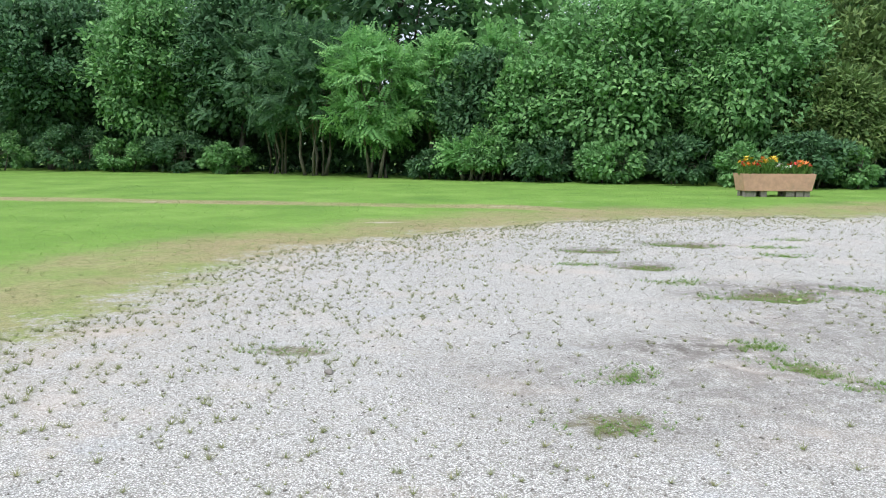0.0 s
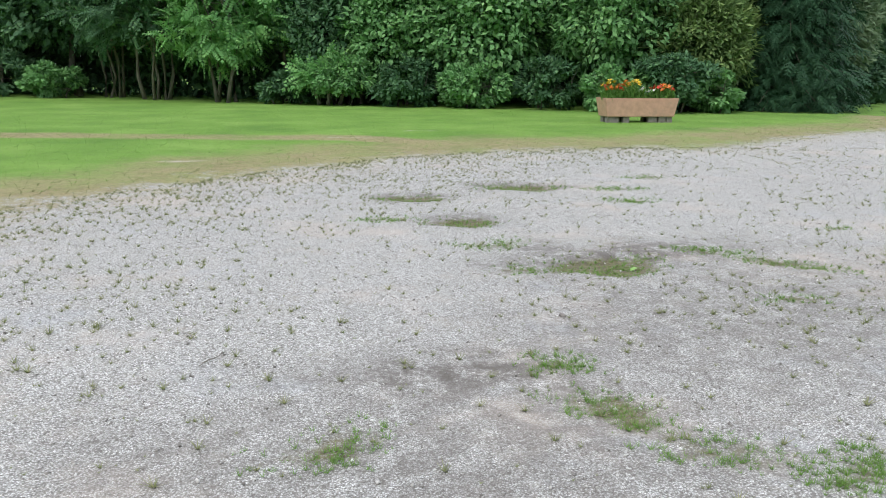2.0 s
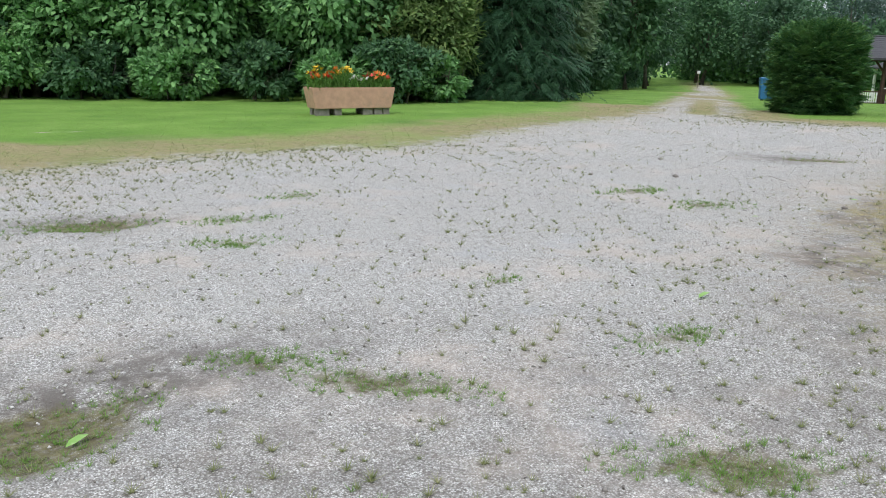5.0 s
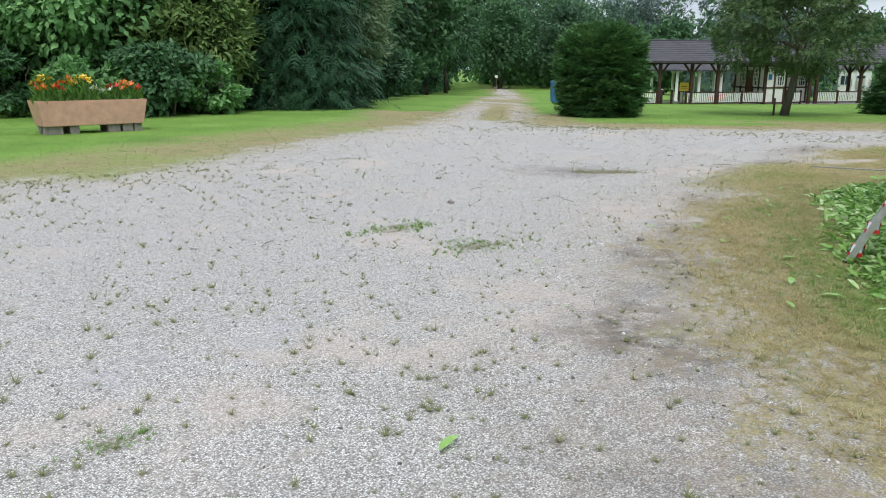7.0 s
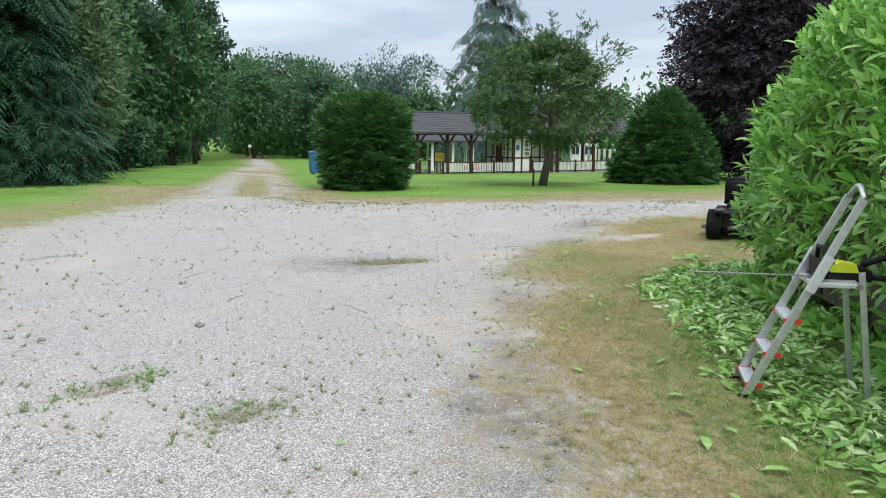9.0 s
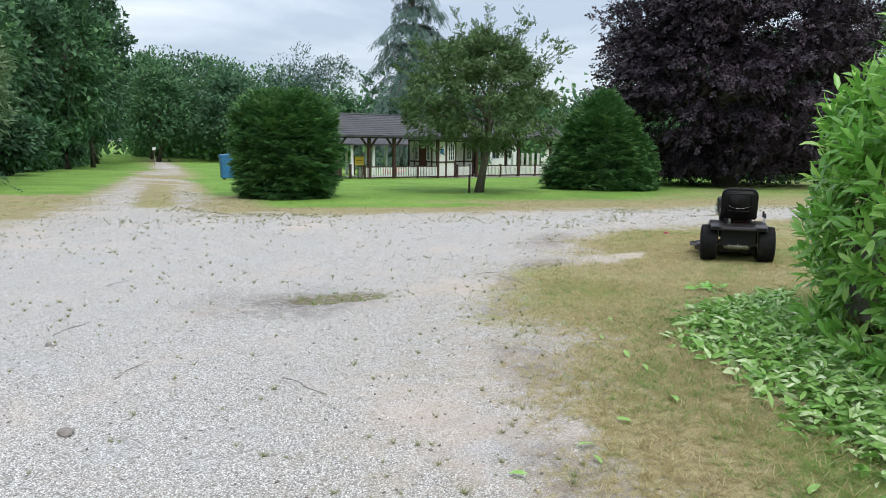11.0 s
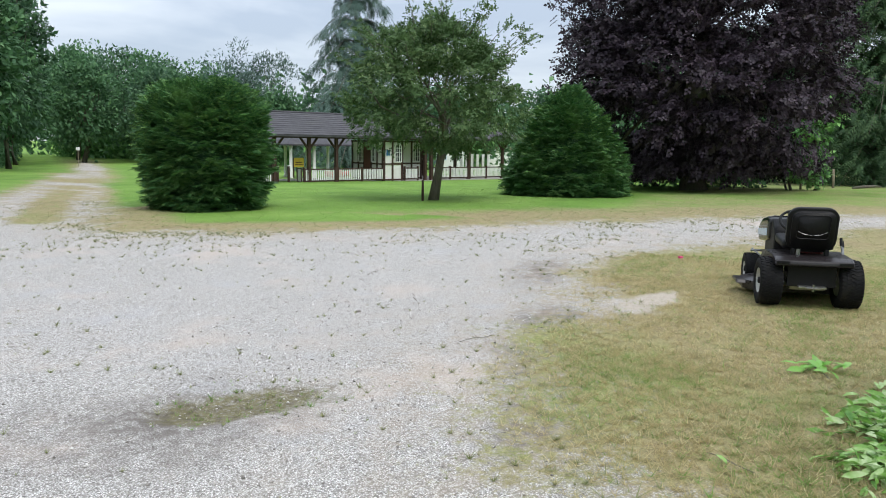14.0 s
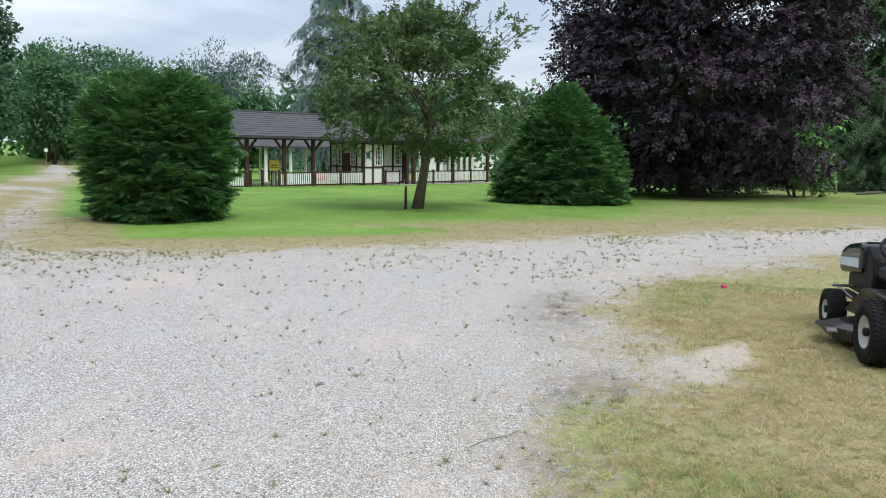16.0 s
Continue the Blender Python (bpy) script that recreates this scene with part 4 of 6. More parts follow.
# the place closes behind the camera with more of the same wood
for i, (x, y) in enumerate([(-30, 20), (-34, 4), (-28, -14), (-14, -26), (2, -30), (18, -28), (34, -26), (50, -22), (66, -18), (-40, 36)]):
    leafy_tree("tree", x, y, 14, 7.5, 0.2, Q_LEAF, LEAF_BROAD, 1.1, 50, 40, 190 + i, "broadleaf tree of the wood round the clearing", "tree", trunk_r=0.3, lobe_r=0.3, group="wood")

# ---------------------------------------------------------------- materials of the things

PLANTER = plain_mat("planter_concrete", (0.62, 0.36, 0.27), 0.85, var=0.16, scale=5, bump=0.3, dirt=(0.45, 0.30, 0.23))
BLOCK = plain_mat("concrete_block", (0.27, 0.24, 0.22), 0.9, var=0.3, scale=8, bump=0.5)
SOIL = plain_mat("potting_soil", (0.05, 0.035, 0.025), 0.95, var=0.4, scale=18, bump=0.8)
YELLOW_P = plain_mat("yellow_petal", (0.85, 0.55, 0.03), 0.5, var=0.2, scale=10, bump=0)
ORANGE_P = plain_mat("orange_petal", (0.82, 0.20, 0.03), 0.5, var=0.25, scale=10, bump=0)
RED_P = plain_mat("red_petal", (0.65, 0.04, 0.025), 0.5, var=0.25, scale=10, bump=0)
WHITE_P = plain_mat("white_petal", (0.85, 0.83, 0.80), 0.5, var=0.1, scale=10, bump=0)
ALU = plain_mat("aluminium", (0.62, 0.63, 0.64), 0.38, metal=0.85, var=0.18, scale=20, bump=0.06)
TREAD_ALU = plain_mat("ribbed_aluminium", (0.72, 0.74, 0.78), 0.42, metal=0.6, var=0.15, scale=30, bump=0.15)
RED_PL = plain_mat("red_plastic", (0.60, 0.03, 0.03), 0.45, var=0.15)
LIME = plain_mat("lime_plastic", (0.62, 0.70, 0.03), 0.42, var=0.15)
BLACK_PL = plain_mat("black_plastic", (0.011, 0.011, 0.012), 0.5, var=0.25, scale=14, bump=0.1, spec=0.2)
STEEL = plain_mat("steel", (0.36, 0.36, 0.35), 0.35, metal=0.9, var=0.25, scale=22, bump=0.05)
RUBBER = plain_mat("tyre_rubber", (0.011, 0.011, 0.012), 0.82, var=0.35, scale=16, bump=0.25, dirt=(0.028, 0.026, 0.022), spec=0.2)
RIM = plain_mat("rim_paint", (0.46, 0.455, 0.43), 0.5, var=0.18, scale=12, dirt=(0.28, 0.26, 0.22))
VINYL = plain_mat("seat_vinyl", (0.010, 0.010, 0.011), 0.46, var=0.25, scale=30, bump=0.2, spec=0.2)
BODY_P = plain_mat("gunmetal_paint", (0.026, 0.022, 0.023), 0.30, metal=0.2, var=0.25, scale=7, bump=0.02, dirt=(0.050, 0.043, 0.040))
HOOD_P = plain_mat("black_paint", (0.012, 0.012, 0.013), 0.18, var=0.2, scale=7, bump=0.01)
SILVER = plain_mat("silver_panel", (0.55, 0.66, 0.76), 0.3, metal=0.25, var=0.1, scale=9, bump=0)
OAK = plain_mat("dark_stained_timber", (0.060, 0.030, 0.022), 0.72, var=0.4, scale=5, bump=0.4)
WHITE = plain_mat("white_paint", (0.82, 0.82, 0.81), 0.6, var=0.06, scale=4, bump=0.1, dirt=(0.62, 0.61, 0.57))
PLASTER = plain_mat("white_render", (0.82, 0.81, 0.79), 0.85, var=0.06, scale=3, bump=0.25, dirt=(0.68, 0.66, 0.61))
SLATE = plain_mat("grey_roofing", (0.072, 0.07, 0.078), 0.8, var=0.3, scale=1.8, bump=0.4, dirt=(0.11, 0.108, 0.10))
TILE = plain_mat("brown_roof_tile", (0.20, 0.11, 0.08), 0.8, var=0.3, scale=4, bump=0.4)
CONC = plain_mat("concrete_floor", (0.42, 0.40, 0.37), 0.9, var=0.15, scale=3, bump=0.3)
RED_DOOR = plain_mat("dark_red_door", (0.12, 0.022, 0.02), 0.5, var=0.2)
BLUE_PL = plain_mat("blue_plastic", (0.03, 0.16, 0.36), 0.5, var=0.15)
POST_W = plain_mat("weathered_wood", (0.26, 0.22, 0.16), 0.85, var=0.35, scale=9, bump=0.4)
PEBBLE = plain_mat("pebble", (0.46, 0.43, 0.40), 0.9, var=0.5, scale=3, bump=0.2)
YELLOW_PL = plain_mat("yellow_paint", (0.62, 0.48, 0.05), 0.5, var=0.15)
PINK = plain_mat("pink_plastic", (0.75, 0.06, 0.22), 0.5, var=0.1)
glass_m = Mat("window_glass", 0.06, spec=0.6)
glass_m.color(glass_m.ramp(glass_m.noise(2.0), (0.3, (0.03, 0.035, 0.04)), (0.7, (0.05, 0.06, 0.065))))
GLASS = glass_m.m

# ---------------------------------------------------------------- planter with lilies


def build_planter():
    t = empty("planter", 11.36, 27.25, ground_z(11.36, 27.25), 2.0, "long salmon-pink concrete planter box raised on concrete blocks on the grass", "planter")
    bm = bmesh.new()
    n_x, n_y, top, foot = 1.30, 0.46, 0.82, 0.21
    rings = []
    for dx, dy, z in ((1.19, 0.40, foot), (n_x, n_y, top), (n_x - 0.07, n_y - 0.07, top), (n_x - 0.09, n_y - 0.09, top - 0.12)):
        rings.append([bm.verts.new((sx * dx, sy * dy, z)) for sx, sy in ((-1, -1), (1, -1), (1, 1), (-1, 1))])
    bm.faces.new(rings[0][::-1])
    for a, b in zip(rings, rings[1:]):
        for j in range(4):
            bm.faces.new((a[j], a[(j + 1) % 4], b[(j + 1) % 4], b[j]))
    bm.faces.new(rings[-1])
    bmesh.ops.bevel(bm, geom=[e for e in bm.edges], offset=0.012, segments=2, affect="EDGES")
    part("trough", bm, PLANTER, t)
    bm = bmesh.new()
    box(bm, (0, 0, top - 0.10), (2 * n_x - 0.19, 2 * n_y - 0.19, 0.06))
    part("soil", bm, SOIL, t)
    for x, w in ((-0.95, 0.40), (-0.48, 0.22), (0.46, 0.30), (0.80, 0.26), (1.06, 0.2)):
        for y in (-0.22, 0.22):
            bm = bmesh.new()
            box(bm, (x, y, foot / 2 - 0.01), (w, 0.22, foot + 0.018), bevel=0.008)
            part("concrete_block", bm, BLOCK, t, "rough grey concrete block")


def build_lily(x, y, h, petal, blooms, seed):
    """A lily clump: upright leafy stems with open trumpet blooms."""
    rng = np.random.default_rng(seed)
    kind = {id(YELLOW_P): "yellow", id(ORANGE_P): "orange", id(RED_P): "red", id(WHITE_P): "white"}[id(petal)]
    c, s = math.cos(radians(2)), math.sin(radians(2))
    t = empty("lily_plant", 11.36 + 0.93 * x * c - y * s, 27.25 + x * s + y * c, 0.72, rng.random() * 360, kind + " lilies with upright green leaves growing in the planter", "flower", "lilies in the planter")
    stems, P, A, S = bmesh.new(), [], [], []
    tips = []
    for i in range(blooms):
        bx, by = rng.normal() * 0.09, rng.normal() * 0.07
        top = h * (0.78 + 0.27 * rng.random())
        lean = (bx * 1.6, by * 1.6)
        rod(stems, (bx, by, 0), (lean[0], lean[1], top), 0.009, 0.006, 5)
        tips.append((lean[0], lean[1], top))
        for k in range(13):
            q = rng.random()
            P.append((bx + (lean[0] - bx) * q, by + (lean[1] - by) * q, top * q * 0.9))
            a = rng.random() * 6.28
            A.append((math.cos(a), math.sin(a), 1.3))
            S.append(0.16 + 0.14 * rng.random())
    for k in range(46):
        a = rng.random() * 6.28
        P.append((rng.normal() * 0.12, rng.normal() * 0.10, 0.0))
        A.append((math.cos(a) * 0.5, math.sin(a) * 0.5, 1.5))
        S.append(h * (0.4 + 0.35 * rng.random()))
    part("stems", stems, LEAF_FLOWER, t)
    P, A = np.array(P), np.array(A)
    v, f = scatter(tri_fan_leaf(0.07, 0.02), P, A, ball(len(P), rng), np.array(S))
    raw("leaves", v, f, LEAF_FLOWER, t)
    for tip in tips:
        out = rng.normal(size=3) * 0.5 + np.array([0, -0.4, 0.7])
        out /= np.linalg.norm(out)
        side = unit(np.cross(out, [0.3, 0.2, 1.0]))
        other = np.cross(out, side)
        ang = np.arange(6) * math.pi / 3
        rad = np.cos(ang)[:, None] * side + np.sin(ang)[:, None] * other
        v, f = scatter(long_leaf(0.2), np.repeat(np.array([tip]), 6, 0), rad * 0.9 + out * 0.75, np.repeat(out[None], 6, 0), np.full(6, 0.115 + 0.03 * rng.random()))
        raw("bloom", v, f, petal, t, kind + " lily bloom")


build_planter()
LILIES = [(-1.1, 0.0, 0.62, YELLOW_P, 6), (-1.18, -0.16, 0.40, ORANGE_P, 5), (-1.0, 0.12, 0.50, RED_P, 5), (-0.78, -0.1, 0.42, RED_P, 3), (-0.42, 0.08, 0.58, ORANGE_P, 5), (-0.22, -0.05, 0.62, YELLOW_P, 6),
          (-0.05, 0.1, 0.58, YELLOW_P, 5), (0.12, -0.15, 0.36, WHITE_P, 4), (0.36, -0.1, 0.34, WHITE_P, 4), (0.66, 0.0, 0.46, RED_P, 6), (0.85, 0.1, 0.48, ORANGE_P, 4), (1.05, -0.05, 0.45, ORANGE_P, 6), (1.2, 0.08, 0.44, RED_P, 5)]
for i, (x, y, h, petal, n) in enumerate(LILIES):
    build_lily(x, y, h, petal, n, 300 + i)

# ---------------------------------------------------------------- laurel hedge and its clippings

HEDGE = [(17.65, 9.45), (16.3, 9.0), (14.6, 8.15), (13.0, 7.25), (11.7, 6.4), (11.0, 5.5)]


def along_line(u, pts):
    pts = np.array(pts, float)
    seg = np.linalg.norm(np.diff(pts, axis=0), axis=1)
    cum = np.concatenate([[0], np.cumsum(seg)])
    s = u * cum[-1]
    x, y = np.interp(s, cum, pts[:, 0]), np.interp(s, cum, pts[:, 1])
    k = np.clip(np.searchsorted(cum, s) - 1, 0, len(seg) - 1)
    d = np.diff(pts, axis=0)[k] / seg[k][:, None]
    return x, y, d, s, cum[-1]


def build_hedge():
    rng = np.random.default_rng(40)
    t = empty("laurel_hedge", 14.0, 7.8, 0.0, 0, "tall dense glossy green cherry laurel hedge, freshly cut", "hedge")
    shoots, each = 4300, 8
    u = rng.random(shoots) ** 1.1
    x, y, d, s, total = along_line(u, HEDGE)
    a = (rng.random(shoots) ** 0.9) * 1.10 * math.pi - 0.05 * math.pi
    end = smoothstep(0, 1.5, s)
    tall = 1.35 + 1.45 * smoothstep(-0.5, 2.6, s) + 0.2 * vnoise(s, 0 * s, 1.3, 2)
    wide = 1.10 * (0.35 + 0.65 * np.sqrt(np.clip(end, 0, 1)))
    ex = 0.68
    ca, sa = np.cos(a), np.sin(a)
    cx, cz = np.sign(ca) * np.abs(ca) ** ex, np.abs(sa) ** ex * np.sign(sa)
    lump = 1 + 0.16 * (vnoise(s * 1.0 + a, a * 1.7, 0.55, 8) - 0.5) + 0.08 * (vnoise(s, a * 2, 0.22, 9) - 0.5)
    dep = 1 - 0.26 * rng.random(shoots) ** 1.5
    nx, ny = -d[:, 1], d[:, 0]
    # the foot of the hedge draws in a little under its overhang
    off = -cx * wide * lump * dep * (0.80 + 0.20 * smoothstep(0.0, 0.35, np.abs(cz)))
    tip = np.stack([x + nx * off, y + ny * off, 0.15 + np.clip(np.maximum(cz, -0.1) * tall * lump * (0.4 + 0.6 * dep), 0.0, 5)], 1)
    out = np.stack([-nx * cx, -ny * cx, np.clip(cz, 0, 1) * 0.8], 1)
    out[:, :2] -= d * np.clip(0.9 - s, 0, 1)[:, None]
    out = unit(out + rng.normal(size=out.shape) * 0.30 + np.array([0, 0, 0.25]))
    # each shoot carries its leaves in a loose spiral, the lower ones hanging
    own = np.repeat(np.arange(shoots), each)
    n = len(own)
    turn = np.tile(np.arange(each) * 2.4, shoots) + rng.random(n) * 0.8 + own
    back = np.tile(np.linspace(0, 1, each), shoots)
    side = unit(np.cross(out, np.array([0.2, 0.1, 1.0])))
    lift = np.cross(side, out)
    ring = side[own] * np.cos(turn)[:, None] + lift[own] * np.sin(turn)[:, None]
    pos = tip[own] - out[own] * (back * 0.16)[:, None] + ring * 0.012
    pos[:, 2] = np.maximum(pos[:, 2], 0.06)
    along = unit(out[own] * (0.95 - 0.75 * back)[:, None] + ring * (0.40 + 0.7 * back)[:, None] + rng.normal(size=(n, 3)) * 0.18 - np.array([0, 0, 0.25]) * back[:, None])
    nrm = unit(out[own] * 0.9 - ring * 0.35 + np.array([0, 0, 0.55]) + rng.normal(size=(n, 3)) * 0.25)
    v, f = scatter(long_leaf(0.15), pos, along, nrm, 0.095 + 0.085 * rng.random(n))
    ob = raw("foliage", v - np.array([14.0, 7.8, 0]), f, LEAF_LAUREL, t, smooth=True)
    # solid bark-brown shell, put in to stand for shaded twigs behind the leaves
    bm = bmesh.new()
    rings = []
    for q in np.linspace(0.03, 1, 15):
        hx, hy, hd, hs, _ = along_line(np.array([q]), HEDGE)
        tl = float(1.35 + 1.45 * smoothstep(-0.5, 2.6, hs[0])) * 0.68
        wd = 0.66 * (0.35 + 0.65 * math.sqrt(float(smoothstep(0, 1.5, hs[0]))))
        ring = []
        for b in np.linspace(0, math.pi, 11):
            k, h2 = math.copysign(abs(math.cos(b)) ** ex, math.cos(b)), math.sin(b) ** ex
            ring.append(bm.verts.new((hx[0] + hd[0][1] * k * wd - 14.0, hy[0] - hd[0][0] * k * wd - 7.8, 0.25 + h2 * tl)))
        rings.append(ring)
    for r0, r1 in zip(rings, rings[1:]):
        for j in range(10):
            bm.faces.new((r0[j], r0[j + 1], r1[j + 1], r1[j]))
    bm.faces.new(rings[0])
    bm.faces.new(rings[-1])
    part("hedge_shade_core", bm, BARK, t, smooth=True)
    for q in np.linspace(0.06, 0.97, 12):
        hx, hy, hd, hs, _ = along_line(np.array([q]), HEDGE)
        for k in range(3):
            bm = bmesh.new()
            o = rng.normal(size=2) * 0.18
            tube(bm, [(hx[0] - 14 + o[0], hy[0] - 7.8 + o[1], -0.03), (hx[0] - 14 + o[0] * 1.6, hy[0] - 7.8 + o[1] * 1.6, 0.5), (hx[0] - 14 + o[0] * 2.4, hy[0] - 7.8 + o[1] * 2.4, 1.2)], [0.035, 0.03, 0.015], 6)
            part("stem", bm, BARK, t, smooth=True)


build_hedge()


def build_clippings():
    rng = np.random.default_rng(41)
    x, y = rng.uniform(10.6, 18.8, 42000), rng.uniform(7.0, 11.5, 42000)
    sd = signed_distance(x, y, PILE)
    keep = (sd > 0) & (rng.random(len(x)) < 0.25 + smoothstep(0, 0.5, sd)) & ((vnoise(x, y, 0.35, 4) > 0.22) | (sd > 0.35))
    thin = (x < 12.9) & (rng.random(len(x)) < 0.15)
    keep &= ~thin
    x, y, sd = x[keep], y[keep], sd[keep]
    n = len(x)
    z = surface(x, y) + 0.02 + 0.16 * smoothstep(0.0, 0.9, sd) * rng.random(n) * np.where(x > 13.2, 1.0, 0.4)
    a = rng.random(n) * 2 * math.pi
    along = np.stack([np.cos(a), np.sin(a), rng.normal(size=n) * 0.42], 1)
    nrm = unit(np.stack([rng.normal(size=n) * 0.8, rng.normal(size=n) * 0.8, np.ones(n)], 1))
    v, f = scatter(long_leaf(0.135), np.stack([x, y, z], 1), along, nrm, 0.075 + 0.075 * rng.random(n))
    tagged(raw("leaf_clippings", v, f, LEAF_CUT, smooth=True), "heap of freshly cut laurel leaves lying on the grass by the hedge", "clippings", kind="stuff")
    loose = [(11.66, 9.27, 0.16), (11.77, 9.96, 0.13), (11.9, 9.2, 0.14), (12.05, 9.5, 0.14), (13.05, 11.0, 0.12), (13.5, 10.9, 0.1), (14.9, 11.2, 0.12), (14.6, 11.0, 0.1), (14.0, 10.7, 0.13), (11.1, 9.0, 0.12),
             (9.9, 9.95, 0.07), (12.55, 11.2, 0.11), (12.3, 9.6, 0.14), (13.0, 9.9, 0.13), (11.5, 8.9, 0.15), (8.05, 8.95, 0.15), (4.03, 8.51, 0.12), (16.0, 11.6, 0.09), (15.3, 11.5, 0.1), (10.6, 10.9, 0.07), (12.5, 10.35, 0.10), (12.9, 10.9, 0.09)]
    for i, (lx, ly, ln) in enumerate(loose):
        lz = float(surface(np.array([lx]), np.array([ly]))[0])
        tv, tf = L_LEAF
        ob = raw("laurel_leaf", (tv - np.array([0, 0.5, -0.14])) * ln, tf, LEAF_CUT, smooth=True)
        ob.matrix_basis = pose(lx, ly, lz + 0.012, rng.uniform(-14, 14), rng.uniform(-14, 14), rng.uniform(0, 360))
        tagged(ob, "single pale green laurel leaf lying on the ground", "leaf", "loose laurel leaves")
    k = 22
    x, y = 18.0 + rng.normal(size=k) * 0.13, 10.98 + rng.normal(size=k) * 0.1
    a = rng.random(k) * 6.28
    sprig = empty("laurel_sprig", 18.0, 10.98, 0.0, 0, "small leafy laurel sprig dropped on the dry grass", "sprig")
    pos = np.stack([x - 18.0, y - 10.98, surface(x, y) + 0.03 + 0.03 * rng.random(k)], 1)
    along = np.stack([np.cos(a), np.sin(a), 0.2 * rng.normal(size=k)], 1)
    for q in range(k):
        v, f = scatter(L_LEAF, pos[q:q + 1], along[q:q + 1], unit(rng.normal(size=(1, 3)) * 0.3 + np.array([0, 0, 1])), np.array([0.14]))
        raw("leaf", v, f, LEAF_LAUREL, sprig, smooth=True)
    bm = bmesh.new()
    tube(bm, [(-0.2, -0.05, 0.02), (0, 0, 0.035), (0.2, 0.08, 0.02)], [0.006, 0.005, 0.003], 6)
    part("stalk", bm, BARK_PALE, sprig)


build_clippings()

# ---------------------------------------------------------------- step ladder and hedge trimmer


def bar(bm, a, b, w, d, bevel=0.004):
    """A flat bar from a to b; w across (local x), d deep."""
    a, b = Vector(a), Vector(b)
    v = b - a
    z = v.normalized()
    x = Vector((1, 0, 0))
    yv = z.cross(x).normalized()
    x = yv.cross(z).normalized()
    rot = Matrix((x, yv, z)).transposed().to_4x4()
    box(bm, (a + b) / 2, (w, d, v.length), rot, bevel)


def build_ladder():
    # local x runs across the treads, y runs up the climb, towards the hedge
    lz = float(surface(np.array([12.95]), np.array([9.0]))[0])
    t = empty("step_ladder", 12.56, 9.25, lz, 19.0, "aluminium platform step ladder with red tread ends, standing among cut leaves", "ladder")
    wide, depth, top, plat = 0.39, -0.71, 1.27, 0.745
    rise = -0.47
    for x in (0.0, wide):
        bm = bmesh.new()
        bar(bm, (x, 0, 0.01), (x + (0.04 if x == 0 else -0.04), rise * top, top), 0.022, 0.05)
        part("stile", bm, ALU, t)
        bm = bmesh.new()
        bar(bm, (x, depth, 0.01), (x, rise * plat - 0.26, plat + 0.09), 0.02, 0.036)
        part("back_leg", bm, ALU, t)
        bm = bmesh.new()
        box(bm, (x, 0.0, 0.012), (0.034, 0.075, 0.03), bevel=0.004)
        part("foot", bm, BLACK_PL, t)
        bm = bmesh.new()
        bar(bm, (x, rise * 0.70 + 0.0, 0.70), (x, rise * 0.92, 0.92), 0.026, 0.056)
        part("bracket", bm, TREAD_ALU, t)
    bm = bmesh.new()
    pts = [(0.04 + (wide - 0.08) * q, rise * top - 0.01 * math.sin(q * math.pi), top + 0.07 * math.sin(q * math.pi)) for q in np.linspace(0, 1, 9)]
    tube(bm, pts, [0.018] * 9, 8)
    part("top_hoop", bm, ALU, t, smooth=True)
    for z in (0.085, 0.29, 0.51):
        bm = bmesh.new()
        box(bm, (wide / 2, rise * z - 0.01, z), (wide - 0.03, 0.085, 0.026), bevel=0.004)
        for k in range(4):
            box(bm, (wide / 2, rise * z - 0.04 + k * 0.02, z + 0.015), (wide - 0.06, 0.007, 0.006))
        tread = part("tread", bm, TREAD_ALU, t, "ribbed bright aluminium tread")
        for x in (0.016, wide - 0.016):
            bm = bmesh.new()
            box(bm, (x, rise * z - 0.01, z - 0.002), (0.014, 0.105, 0.034), bevel=0.003)
            part("end_cap", bm, RED_PL, tread, "red plastic end cap")
    bm = bmesh.new()
    box(bm, (wide / 2, rise * plat - 0.13, plat), (wide - 0.02, 0.28, 0.03), bevel=0.006)
    part("platform", bm, TREAD_ALU, t)
    bm = bmesh.new()
    bar(bm, (0, depth + 0.01, 0.06), (wide, depth + 0.01, 0.06), 0.02, 0.03)
    part("back_brace", bm, ALU, t)
    for x in (0.02, wide - 0.02):
        bm = bmesh.new()
        rod(bm, (x - 0.03, rise * plat - 0.255, plat + 0.0), (x + 0.03, rise * plat - 0.255, plat + 0.0), 0.018, n=10)
        part("hinge_bolt", bm, STEEL, t)


